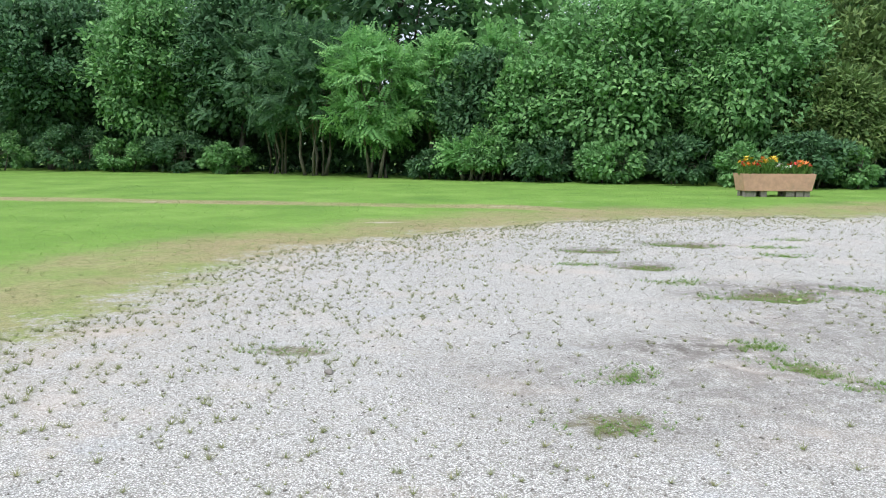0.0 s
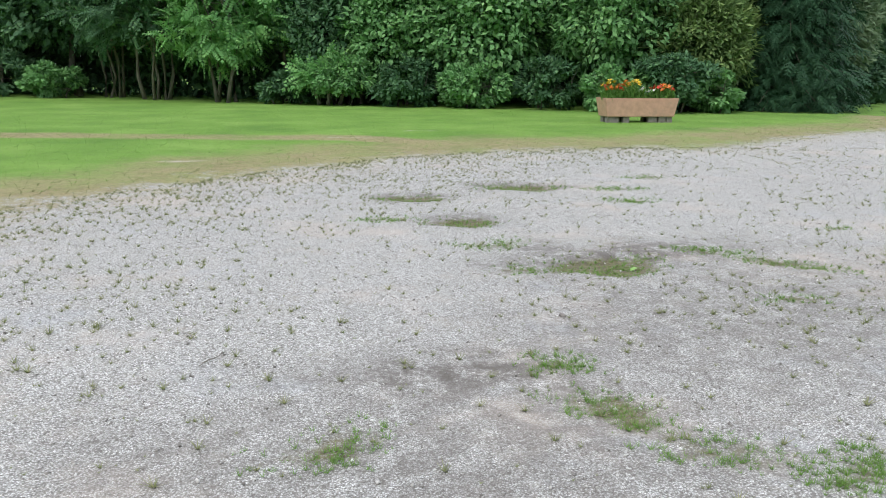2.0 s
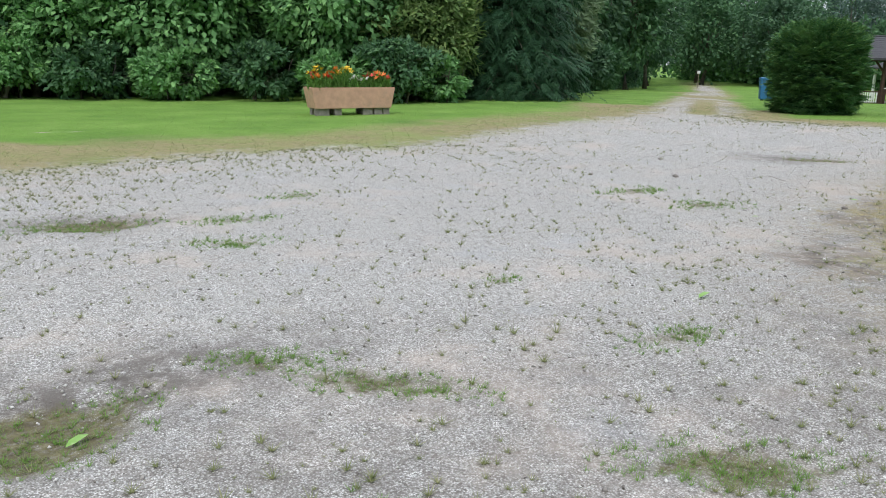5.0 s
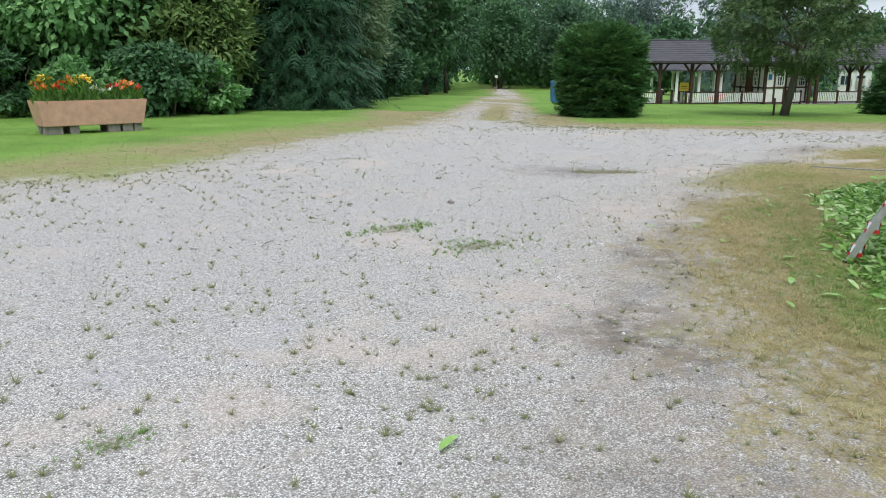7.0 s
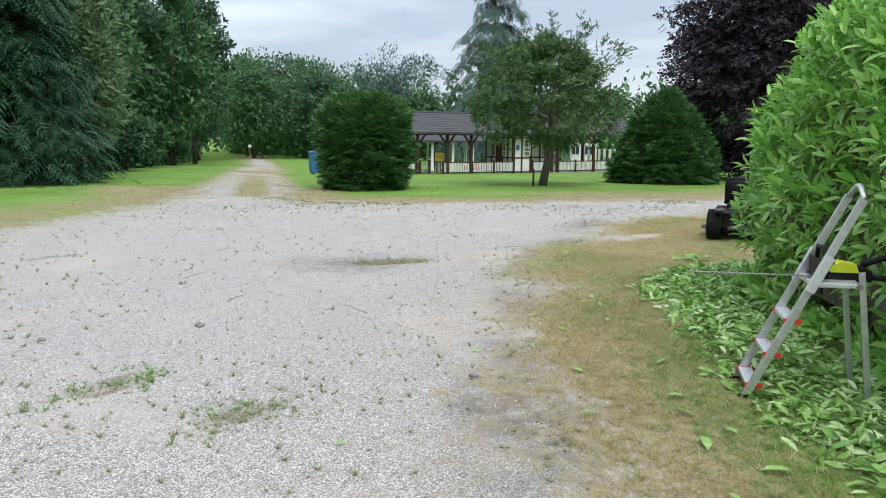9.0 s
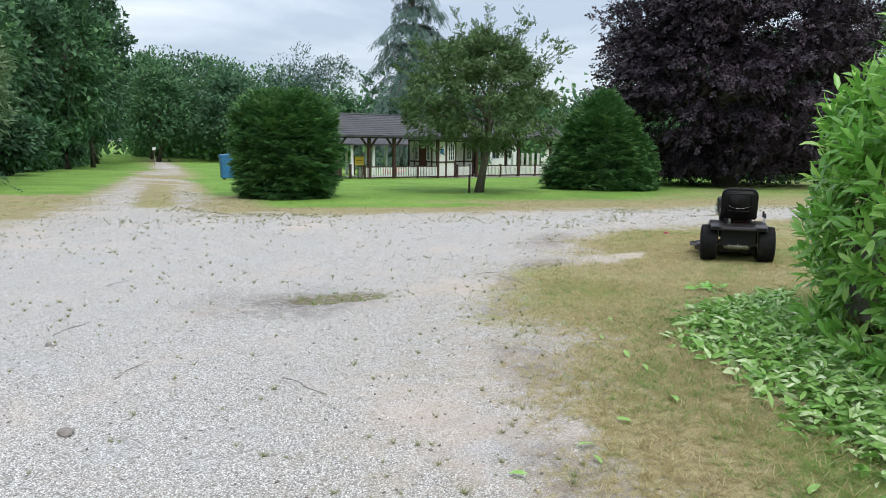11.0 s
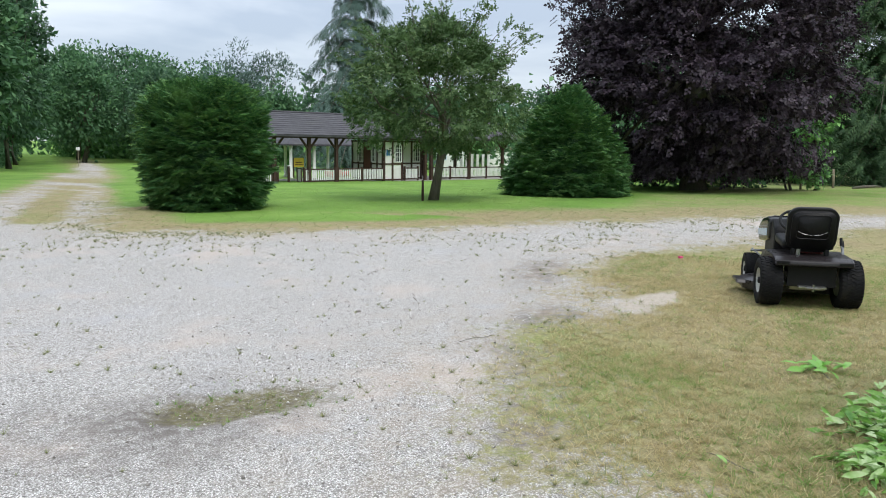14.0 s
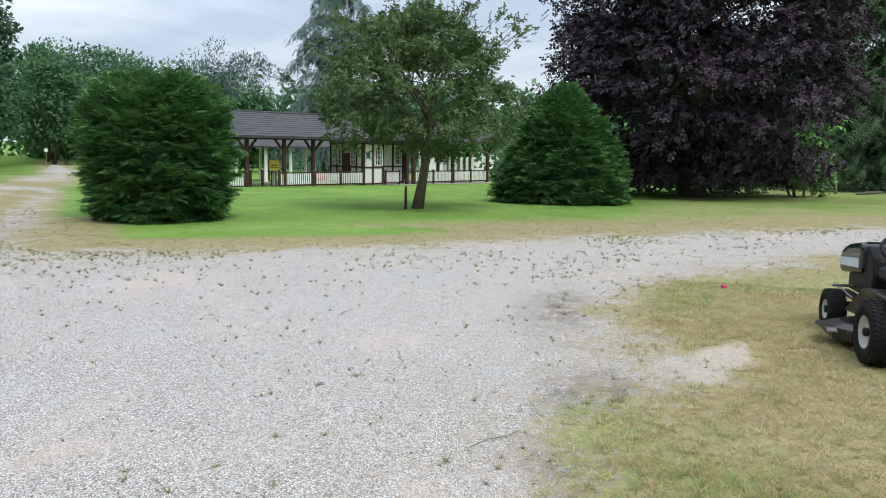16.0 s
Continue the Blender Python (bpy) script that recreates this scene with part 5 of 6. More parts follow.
def build_trimmer():
    # lies on the platform, its blade pointing along the hedge
    ax, ay = 12.56, 9.25
    c, s = math.cos(radians(19)), math.sin(radians(19))
    px, py = 0.20, -0.50
    t = empty("hedge_trimmer", ax + px * c - py * s, ay + px * s + py * c, 0.76, 0, "lime and black electric hedge trimmer lying on the ladder platform", "hedge trimmer")
    t.matrix_basis = pose(ax + px * c - py * s, ay + px * s + py * c, 0.767, 0, 0, 112)
    bm = bmesh.new()
    prism(bm, [(-0.22, 0.0), (0.07, 0.0), (0.10, 0.04), (0.06, 0.10), (-0.04, 0.12), (-0.16, 0.10), (-0.22, 0.06)], 0.09, bevel=0.012)
    part("motor_housing", bm, BLACK_PL, t)
    bm = bmesh.new()
    prism(bm, [(-0.14, 0.055), (0.03, 0.055), (0.045, 0.085), (-0.03, 0.128), (-0.12, 0.112)], 0.098, bevel=0.008)
    part("top_shell", bm, LIME, t, "lime green plastic shell")
    bm = bmesh.new()
    prism(bm, [(-0.05, 0.002), (0.11, 0.002), (0.12, 0.03), (0.08, 0.045), (-0.05, 0.03)], 0.10, bevel=0.006)
    part("gear_cover", bm, BLACK_PL, t)
    for k in range(4):
        bm = bmesh.new()
        box(bm, (-0.02 - k * 0.022, -0.046, 0.075), (0.010, 0.006, 0.04), Matrix.Rotation(0.25, 4, "Y"))
        part("vent_slot", bm, BLACK_PL, t)
    bm = bmesh.new()
    tube(bm, [(0.06, -0.09, 0.03), (0.07, -0.10, 0.14), (0.08, -0.05, 0.21), (0.08, 0.05, 0.21), (0.07, 0.10, 0.14), (0.06, 0.09, 0.03)], [0.014] * 6, 8)
    part("front_handle", bm, BLACK_PL, t, smooth=True)
    bm = bmesh.new()
    tube(bm, [(-0.20, 0, 0.03), (-0.30, 0, 0.02), (-0.38, 0, 0.05), (-0.37, 0, 0.12), (-0.28, 0, 0.15), (-0.16, 0, 0.10)], [0.020, 0.018, 0.018, 0.018, 0.02, 0.02], 8)
    part("rear_handle", bm, BLACK_PL, t, smooth=True)
    bm = bmesh.new()
    prism(bm, [(0.085, -0.07), (0.10, -0.07), (0.11, 0.14), (0.095, 0.14)], 0.26, bevel=0.004)
    part("guard", bm, BLACK_PL, t)
    bm = bmesh.new()
    box(bm, (0.48, 0, 0.022), (0.78, 0.022, 0.008), bevel=0.002)
    for k in range(26):
        for sgn in (-1, 1):
            box(bm, (0.14 + k * 0.027, sgn * 0.018, 0.022), (0.009, 0.020, 0.005))
    part("blade", bm, STEEL, t, "long toothed steel blade")


build_ladder()
build_trimmer()

# ---------------------------------------------------------------- ride-on mower


def tyre(parent, x, y, r, w, rim_r, seed, lugs):
    side = 1 if y > 0 else -1
    m = Matrix.Translation((x, y, r)) @ Matrix.Rotation(radians(90), 4, "X")
    bm = bmesh.new()
    lathe(bm, [(rim_r, -w * 0.36), (rim_r + 0.02, -w * 0.46), (r * 0.80, -w * 0.5), (r * 0.93, -w * 0.46), (r * 0.985, -w * 0.33), (r * 0.99, 0), (r * 0.985, w * 0.33), (r * 0.93, w * 0.46), (r * 0.80, w * 0.5), (rim_r + 0.02, w * 0.46), (rim_r, w * 0.36)], 40, m)
    wheel = part("wheel", bm, RUBBER, parent, "fat black rubber tyre", smooth=True)
    bm = bmesh.new()
    for k in range(lugs):
        for j, off in enumerate((-0.36, -0.18, 0.0, 0.18, 0.36)):
            a = 2 * math.pi * (k + 0.5 * (j % 2)) / lugs
            rr = r * (0.993 if abs(off) < 0.3 else 0.965)
            c = Vector((rr * math.cos(a), rr * math.sin(a), off * w))
            box(bm, m @ c, (0.012, 2 * math.pi * r / lugs * 0.55, w * 0.17), m.to_3x3().to_4x4() @ Matrix.Rotation(a, 4, "Z") @ Matrix.Rotation(0.35 * (1 if j % 2 else -1), 4, "X"))
    part("tread", bm, RUBBER, wheel)
    bm = bmesh.new()
    o = -side
    lathe(bm, [(rim_r * 1.04, o * w * 0.44), (rim_r * 0.98, o * w * 0.43), (rim_r * 0.90, o * w * 0.28), (rim_r * 0.55, o * w * 0.22), (rim_r * 0.30, o * w * 0.30), (0.001, o * w * 0.31)], 28, m)
    lathe(bm, [(rim_r * 1.02, -o * w * 0.42), (rim_r * 0.9, -o * w * 0.1), (0.001, -o * w * 0.1)], 28, m)
    part("rim", bm, RIM, wheel, "dusty cream steel rim", smooth=True)
    bm = bmesh.new()
    lathe(bm, [(0.035, o * w * 0.30), (0.035, o * w * 0.42), (0.03, o * w * 0.45), (0.001, o * w * 0.45)], 14, m)
    part("hub_cap", bm, BLACK_PL, wheel, smooth=True)


def build_mower():
    mz = float(surface(np.array([20.8]), np.array([10.9]))[0])
    t = empty("ride_on_mower", 20.56, 10.92, mz, 8.5, "black and gunmetal ride-on lawn mower parked on dry grass", "lawn mower")
    tyre(t, 0, 0.375, 0.25, 0.225, 0.125, 1, 40)
    tyre(t, 0, -0.375, 0.25, 0.225, 0.125, 2, 40)
    tyre(t, 1.18, 0.37, 0.19, 0.155, 0.085, 3, 34)
    tyre(t, 1.18, -0.37, 0.19, 0.155, 0.085, 4, 34)
    # rear fender pan
    bm = bmesh.new()
    top = [(-0.27, 0.455), (-0.255, 0.505), (-0.17, 0.535), (0.30, 0.545), (0.46, 0.52), (0.52, 0.44), (0.58, 0.30), (0.86, 0.28), (0.86, 0.255), (0.56, 0.27), (0.48, 0.42), (0.42, 0.50), (-0.16, 0.510), (-0.235, 0.485), (-0.25, 0.45)]
    prism(bm, top, 0.74, bevel=0.016)
    part("fender", bm, BODY_P, t, "dark gunmetal painted fender pan")
    for y in (-0.34, 0.34):
        bm = bmesh.new()
        box(bm, (-0.266, y * 0.86, 0.485), (0.012, 0.13, 0.03), bevel=0.004)
        part("reflector", bm, BLACK_PL, t)
    bm = bmesh.new()
    box(bm, (-0.16, 0, 0.36), (0.05, 0.46, 0.26), bevel=0.01)
    part("rear_plate", bm, BLACK_PL, t)
    bm = bmesh.new()
    box(bm, (0.05, 0, 0.24), (0.20, 0.36, 0.14), bevel=0.03)
    rod(bm, (0, -0.38, 0.235), (0, 0.38, 0.235), 0.022, n=10)
    part("transaxle", bm, STEEL, t, "dusty grey axle and gearbox")
    bm = bmesh.new()
    prism(bm, [(-0.26, 0.225), (-0.10, 0.235), (-0.10, 0.25), (-0.26, 0.245)], 0.26, bevel=0.004)
    prism(bm, [(-0.30, 0.228), (-0.22, 0.228), (-0.22, 0.242), (-0.30, 0.242)], 0.12, bevel=0.004)
    rod(bm, (-0.27, 0, 0.20), (-0.27, 0, 0.27), 0.012, n=8)
    part("tow_hitch", bm, STEEL, t)
    for y in (-0.26, 0.26):
        bm = bmesh.new()
        rod(bm, (-0.12, y, 0.22), (-0.12, y, 0.48), 0.008, n=6)
        rod(bm, (-0.16, y * 0.9, 0.25), (-0.05, y * 1.1, 0.27), 0.012, n=6)
        part("linkage_rod", bm, STEEL, t)
    # seat on its spring bracket
    bm = bmesh.new()
    def rounded(w, z0, z1, rt, rb, n=7):
        o = []
        for cx, cz, rr, a0 in ((w - rt, z1 - rt, rt, 0), (-w + rt, z1 - rt, rt, 90), (-w + rb, z0 + rb, rb, 180), (w - rb, z0 + rb, rb, 270)):
            o += [(cx + rr * math.cos(radians(a0 + 90 * k / (n - 1))), cz + rr * math.sin(radians(a0 + 90 * k / (n - 1)))) for k in range(n)]
        return o
    tilt = Matrix.Translation((0.02, 0, 0.575)) @ Matrix.Rotation(radians(-12), 4, "Y") @ Matrix.Rotation(radians(90), 4, "Z")
    prism(bm, rounded(0.24, 0.0, 0.465, 0.11, 0.13), 0.12, tilt)
    big = [e for e in bm.edges if e.calc_face_angle(0) > 1.2]
    bmesh.ops.bevel(bm, geom=big, offset=0.035, segments=4, affect="EDGES")
    back = part("backrest", bm, VINYL, t, "black moulded vinyl backrest", smooth=True)
    bm = bmesh.new()
    seam = rounded(0.155, 0.15, 0.40, 0.04, 0.04, 4)
    pts = [tuple(tilt @ Vector((x, 0.060, z))) for x, z in seam + seam[:1]]
    tube(bm, pts, [0.005] * len(pts), 6)
    part("seam", bm, VINYL, back)
    bm = bmesh.new()
    pts = [tuple(tilt @ Vector((x, 0.061, z))) for x, z in ((-0.14, 0.225), (-0.07, 0.195), (0, 0.185), (0.07, 0.195), (0.14, 0.225))]
    tube(bm, pts, [0.002] * 5, 6)
    part("back_emblem", bm, STEEL, back, "thin pale curved line")
    bm = bmesh.new()
    box(bm, (0.28, 0, 0.645), (0.46, 0.50, 0.10), Matrix.Rotation(radians(-4), 4, "Y"), bevel=0.04)
    part("seat_cushion", bm, VINYL, t, smooth=True)
    bm = bmesh.new()
    box(bm, (0.16, 0, 0.57), (0.24, 0.22, 0.05), bevel=0.01)
    for y in (-0.12, 0.12):
        rod(bm, (0.05, y, 0.545), (0.05, y, 0.61), 0.02, n=10)
    part("seat_bracket", bm, RED_DOOR, t, "dark red seat bracket")
    for y, b in ((0.12, STEEL), (0.17, BLACK_PL), (-0.15, BLACK_PL)):
        bm = bmesh.new()
        rod(bm, (-0.05, y, 0.54), (-0.05, y, 0.60), 0.022, n=10)
        part("fuel_cap" if b is STEEL else "knob", bm, b, t)
    for y, x, hh in ((-0.34, 0.12, 0.17), (-0.37, 0.18, 0.13)):
        bm = bmesh.new()
        rod(bm, (x, y, 0.53), (x + 0.05, y, 0.53 + hh * 0.6), 0.008, n=6)
        lever = part("lever", bm, STEEL, t)
        bm = bmesh.new()
        rod(bm, (x + 0.045, y, 0.53 + hh * 0.55), (x + 0.08, y, 0.53 + hh), 0.016, 0.014, n=10)
        part("lever_grip", bm, BLACK_PL, lever)
    # dash, steering wheel and hood
    bm = bmesh.new()
    prism(bm, [(0.72, 0.28), (0.92, 0.28), (0.95, 0.80), (0.84, 0.83), (0.70, 0.74), (0.66, 0.60)], 0.44, bevel=0.03)
    part("dash", bm, BLACK_PL, t)
    bm = bmesh.new()
    m = Matrix.Translation((0.68, 0, 0.82)) @ Matrix.Rotation(radians(-38), 4, "Y")
    ring = [(0.17 * math.cos(a), 0.17 * math.sin(a), 0) for a in np.linspace(0, 2 * math.pi, 29)]
    tube(bm, [tuple(m @ Vector(p)) for p in ring], [0.015] * 29, 8)
    for a in (0.5, 2.6, 4.7):
        rod(bm, m @ Vector((0, 0, -0.02)), m @ Vector((0.165 * math.cos(a), 0.165 * math.sin(a), 0)), 0.014, 0.010, n=6)
    rod(bm, m @ Vector((0, 0, -0.14)), m @ Vector((0, 0, 0.01)), 0.03, n=12)
    part("steering_wheel", bm, BLACK_PL, t, smooth=True)
    bm = bmesh.new()
    prism(bm, [(0.90, 0.58), (1.50, 0.50), (1.56, 0.60), (1.50, 0.72), (1.30, 0.80), (1.02, 0.845), (0.90, 0.83)], 0.50, bevel=0.05)
    hood = part("hood", bm, HOOD_P, t, "glossy black sloping hood", smooth=False)
    for k in range(5):
        bm = bmesh.new()
        box(bm, (1.02 + k * 0.035, 0.10, 0.845 - k * 0.008), (0.012, 0.16, 0.01), bevel=0.002)
        part("louvre", bm, BLACK_PL, hood)
    for y in (-0.252, 0.252):
        bm = bmesh.new()
        prism(bm, [(0.96, 0.62), (1.45, 0.58), (1.49, 0.65), (0.98, 0.705)], 0.014, Matrix.Translation((0, y, 0)), bevel=0.004)
        part("side_panel", bm, SILVER, hood, "pale silver-blue side panel")
        bm = bmesh.new()
        prism(bm, [(0.94, 0.735), (1.42, 0.68), (1.42, 0.69), (0.94, 0.75)], 0.014, Matrix.Translation((0, y, 0)), bevel=0.003)
        part("trim_line", bm, STEEL, hood)
        bm = bmesh.new()
        box(bm, (1.48, y * 0.92, 0.585), (0.10, 0.03, 0.05), bevel=0.01)
        part("headlight", bm, WHITE, hood, "clear headlight")
    bm = bmesh.new()
    box(bm, (1.18, 0, 0.46), (0.62, 0.34, 0.22), bevel=0.03)
    part("engine", bm, BLACK_PL, t)
    bm = bmesh.new()
    for y in (-0.16, 0.16):
        box(bm, (0.68, y, 0.30), (1.7, 0.03, 0.07), bevel=0.004)
    part("chassis", bm, BLACK_PL, t)
    bm = bmesh.new()
    box(bm, (1.18, 0, 0.24), (0.06, 0.62, 0.06), bevel=0.01)
    for y in (-0.29, 0.29):
        rod(bm, (1.18, y, 0.19), (1.18, y, 0.36), 0.018, n=8)
    part("front_axle", bm, BLACK_PL, t)
    bm = bmesh.new()
    rod(bm, (1.30, 0.05, 0.40), (1.30, 0.36, 0.40), 0.014, n=8)
    rod(bm, (1.22, 0.2, 0.30), (1.32, 0.34, 0.42), 0.012, n=8)
    part("side_bar", bm, STEEL, t)
    # cutting deck
    bm = bmesh.new()
    out = [(0.34, -0.44), (0.50, -0.53), (0.78, -0.53), (0.92, -0.36), (0.95, 0.0), (0.92, 0.36), (0.78, 0.55), (0.50, 0.55), (0.34, 0.44)]
    lo = [bm.verts.new((x, y, 0.075)) for x, y in out]
    mi = [bm.verts.new((x, y, 0.165)) for x, y in out]
    hi = [bm.verts.new((0.64 + (x - 0.64) * 0.8, y * 0.82, 0.20)) for x, y in out]
    for a, b in ((lo, mi), (mi, hi)):
        for j in range(9):
            bm.faces.new((a[j], a[(j + 1) % 9], b[(j + 1) % 9], b[j]))
    bm.faces.new(hi)
    bmesh.ops.bevel(bm, geom=[e for e in bm.edges], offset=0.008, segments=2, affect="EDGES")
    part("cutting_deck", bm, BODY_P, t, "worn grey-black mower deck")
    bm = bmesh.new()
    prism(bm, [(0.45, 0.13), (0.80, 0.13), (0.78, 0.165), (0.48, 0.17)], 0.20, Matrix.Translation((0.0, 0.52, 0.0)), bevel=0.012)
    part("deck_edge", bm, BODY_P, t, "scuffed shiny deck edge")


build_mower()

# ---------------------------------------------------------------- timber pavilion with white fences


PAV_TURN = -26.2
PAV = pose(46.2, 35.0, -0.60, 0, 0, PAV_TURN)


def pav_thing(name, x, y, label, category, group="", z=0.0, turn=0.0):
    t = new(name)
    t.matrix_basis = PAV @ pose(x, y, z, 0, 0, turn)
    return tagged(t, label, category, group)


def arch_window(parent, x, y, z0, w, h, m=None):
    """A white arched casement with glazing bars."""
    bm = bmesh.new()
    n = 8
    inner = [(-w / 2 + 0.05, z0 + 0.05)] + [((w / 2 - 0.05) * math.cos(a), z0 + h - w / 2 + (w / 2 - 0.05) * math.sin(a)) for a in np.linspace(math.pi, 0, n)] + [(w / 2 - 0.05, z0 + 0.05)]
    outer = [(-w / 2, z0)] + [(w / 2 * math.cos(a), z0 + h - w / 2 + w / 2 * math.sin(a)) for a in np.linspace(math.pi, 0, n)] + [(w / 2, z0)]
    va = [[bm.verts.new((x + px, y + dy, pz)) for px, pz in ring] for ring in (outer, inner) for dy in (-0.045, 0.02)]
    k = len(outer)
    for j in range(k):
        j2 = (j + 1) % k
        bm.faces.new((va[0][j], va[0][j2], va[2][j2], va[2][j]))
        bm.faces.new((va[1][j2], va[1][j], va[3][j], va[3][j2]))
        bm.faces.new((va[0][j2], va[0][j], va[1][j], va[1][j2]))
        bm.faces.new((va[2][j], va[2][j2], va[3][j2], va[3][j]))
    for px in (-w / 6, w / 6):
        box(bm, (x + px, y - 0.02, z0 + h * 0.48), (0.03, 0.03, h * 0.93))
    for q in (0.28, 0.52, 0.74):
        box(bm, (x, y - 0.02, z0 + h * q), (w - 0.08, 0.03, 0.03))
    if m is not None:
        bmesh.ops.transform(bm, matrix=m, verts=bm.verts)
    fr = part("window_frame", bm, WHITE, parent, "white arched window frame")
    bm = bmesh.new()
    bm.faces.new([bm.verts.new((x + px, y - 0.004, pz)) for px, pz in inner])
    if m is not None:
        bmesh.ops.transform(bm, matrix=m, verts=bm.verts)
    part("pane", bm, GLASS, fr, "dark window glass")


def build_pavilion():
    t = pav_thing("pavilion", 0, 0, "long open timber pavilion with dark posts and a grey shingle roof", "pavilion")
    L0, L1, eave, ridge = -1.3, 19.2, 2.68, 3.95
    bm = bmesh.new()
    prism(bm, [(-0.55, eave - 0.03), (2.4, ridge), (5.35, eave - 0.03), (5.35, eave - 0.12), (2.4, ridge - 0.10), (-0.55, eave - 0.12)], L1 - L0, Matrix.Translation(((L0 + L1) / 2, 0, 0)) @ Matrix.Rotation(radians(90), 4, "Z") @ Matrix.Diagonal((1, 1, 1, 1)))
    part("roof", bm, SLATE, t, "weathered dark grey roof")
    # shingle courses, slightly proud
    for face in (-1, 1):
        for k in range(11):
            q0, q1 = k / 11, (k + 1) / 11
            bm = bmesh.new()
            ya, yb = (-0.56 + 2.96 * q0, -0.56 + 2.96 * q1 + 0.03) if face < 0 else (5.36 - 2.96 * q0, 5.36 - 2.96 * q1 - 0.03)
            za, zb = eave - 0.015 + (ridge - eave + 0.03) * q0, eave - 0.015 + (ridge - eave + 0.03) * q1
            vs = [bm.verts.new(p) for p in ((L0 - 0.02, ya, za + 0.022), (L1 + 0.02, ya, za + 0.022), (L1 + 0.02, yb, zb + 0.012), (L0 - 0.02, yb, zb + 0.012), (L0 - 0.02, ya, za + 0.002), (L1 + 0.02, ya, za + 0.002))]
            bm.faces.new(vs[:4])
            bm.faces.new((vs[4], vs[5], vs[1], vs[0]))
            part("shingle_course", bm, SLATE, t)
    bm = bmesh.new()
    rod(bm, (L0 - 0.03, 2.4, ridge + 0.03), (L1 + 0.03, 2.4, ridge + 0.03), 0.06, n=8)
    part("ridge_cap", bm, SLATE, t)
    for y in (0.0, 4.8):
        bm = bmesh.new()
        box(bm, ((L0 + L1) / 2, y, eave - 0.06), (L1 - L0 - 0.4, 0.14, 0.18), bevel=0.01)
        part("beam", bm, OAK, t)
    for x in (0.0, 2.15, 3.95, 10.6, 11.1, 14.4, 17.6):
        for y in ((0.0,) if x in (2.15, 3.95) else (0.0, 4.8)):
            bm = bmesh.new()
            box(bm, (x, y, (eave - 0.16 - 0.15) / 2), (0.17, 0.17, eave - 0.16 + 0.15), bevel=0.012)
            post = part("post", bm, OAK, t, "dark-stained square timber post")
            bm = bmesh.new()
            for sg in (-1, 1):
                bar(bm, (x + sg * 0.06, y, eave - 0.75), (x + sg * 0.55, y, eave - 0.16), 0.10, 0.10, 0.006)
            part("brace", bm, OAK, post, "diagonal timber brace")
    bm = bmesh.new()
    box(bm, ((L0 + L1) / 2, 2.4, -0.10), (L1 - L0 - 0.8, 5.4, 0.24), bevel=0.02)
    part("floor_slab", bm, CONC, t)


def build_hut():
    t = pav_thing("half_timbered_hut", 7.4, 0.1, "white half-timbered hut with arched windows under the pavilion roof", "hut")
    # front block with a long window side, and a lower block set back beside it
    w, d, top = 1.45, 3.3, 2.46
    bm = bmesh.new()
    box(bm, (w / 2, d / 2, top / 2), (w, d, top))
    part("wall", bm, PLASTER, t, "white rendered wall")
    bm = bmesh.new()
    box(bm, (w + 1.30, d / 2 + 0.6, top / 2), (2.6, d - 1.2, top))
    part("side_wall", bm, PLASTER, t, "white rendered wall")
    side = Matrix.Rotation(radians(-90), 4, "Z")
    for x in (0.05, w / 2 - 0.05, w - 0.05):
        bm = bmesh.new()
        box(bm, (x, -0.02, top / 2), (0.12, 0.05, top), bevel=0.006)
        part("timber_stud", bm, OAK, t)
    for y in (0.08, 0.62, 1.22, 1.95, 2.55, 3.2):
        bm = bmesh.new()
        box(bm, (-0.02, y, top / 2), (0.05, 0.12, top), bevel=0.006)
        part("timber_stud", bm, OAK, t)
    for x in (w + 0.1, w + 0.95, w + 1.7, w + 2.5):
        bm = bmesh.new()
        box(bm, (x, 1.18, top / 2), (0.12, 0.05, top), bevel=0.006)
        part("timber_stud", bm, OAK, t)
    for z in (0.10, 1.04, 2.40):
        bm = bmesh.new()
        box(bm, (w / 2, -0.018, z), (w, 0.046, 0.09), bevel=0.006)
        part("timber_rail", bm, OAK, t)
        bm = bmesh.new()
        box(bm, (-0.018, d / 2, z), (0.046, d, 0.09), bevel=0.006)
        part("timber_rail", bm, OAK, t)
        bm = bmesh.new()
        box(bm, (w + 1.3, 1.182, z), (2.6, 0.046, 0.09), bevel=0.006)
        part("timber_rail", bm, OAK, t)
    arch_window(t, w * 0.75, -0.03, 1.14, 0.55, 1.15)
    arch_window(t, w + 2.1, 1.17, 1.14, 0.5, 1.15)
    for y in (0.92, 2.25):
        arch_window(t, -y, -0.03, 1.14, 0.50, 1.15, side)
    bm = bmesh.new()
    box(bm, (0.33, -0.03, 1.72), (0.26, 0.02, 0.34), bevel=0.004)
    part("notice_board", bm, BLUE_PL, t, "small blue and white notice")
    bm = bmesh.new()
    box(bm, (-0.03, 1.58, 1.08), (0.05, 0.62, 2.1), bevel=0.008)
    part("side_door", bm, RED_DOOR, t, "dark red door")
    bm = bmesh.new()
    box(bm, (w + 0.52, 1.165, 1.08), (0.70, 0.05, 2.1), bevel=0.008)
    door = part("door", bm, RED_DOOR, t, "dark red plank door")
    bm = bmesh.new()
    rod(bm, (w + 0.28, 1.12, 1.1), (w + 0.28, 1.12, 1.22), 0.014, n=8)
    part("door_handle", bm, STEEL, door)


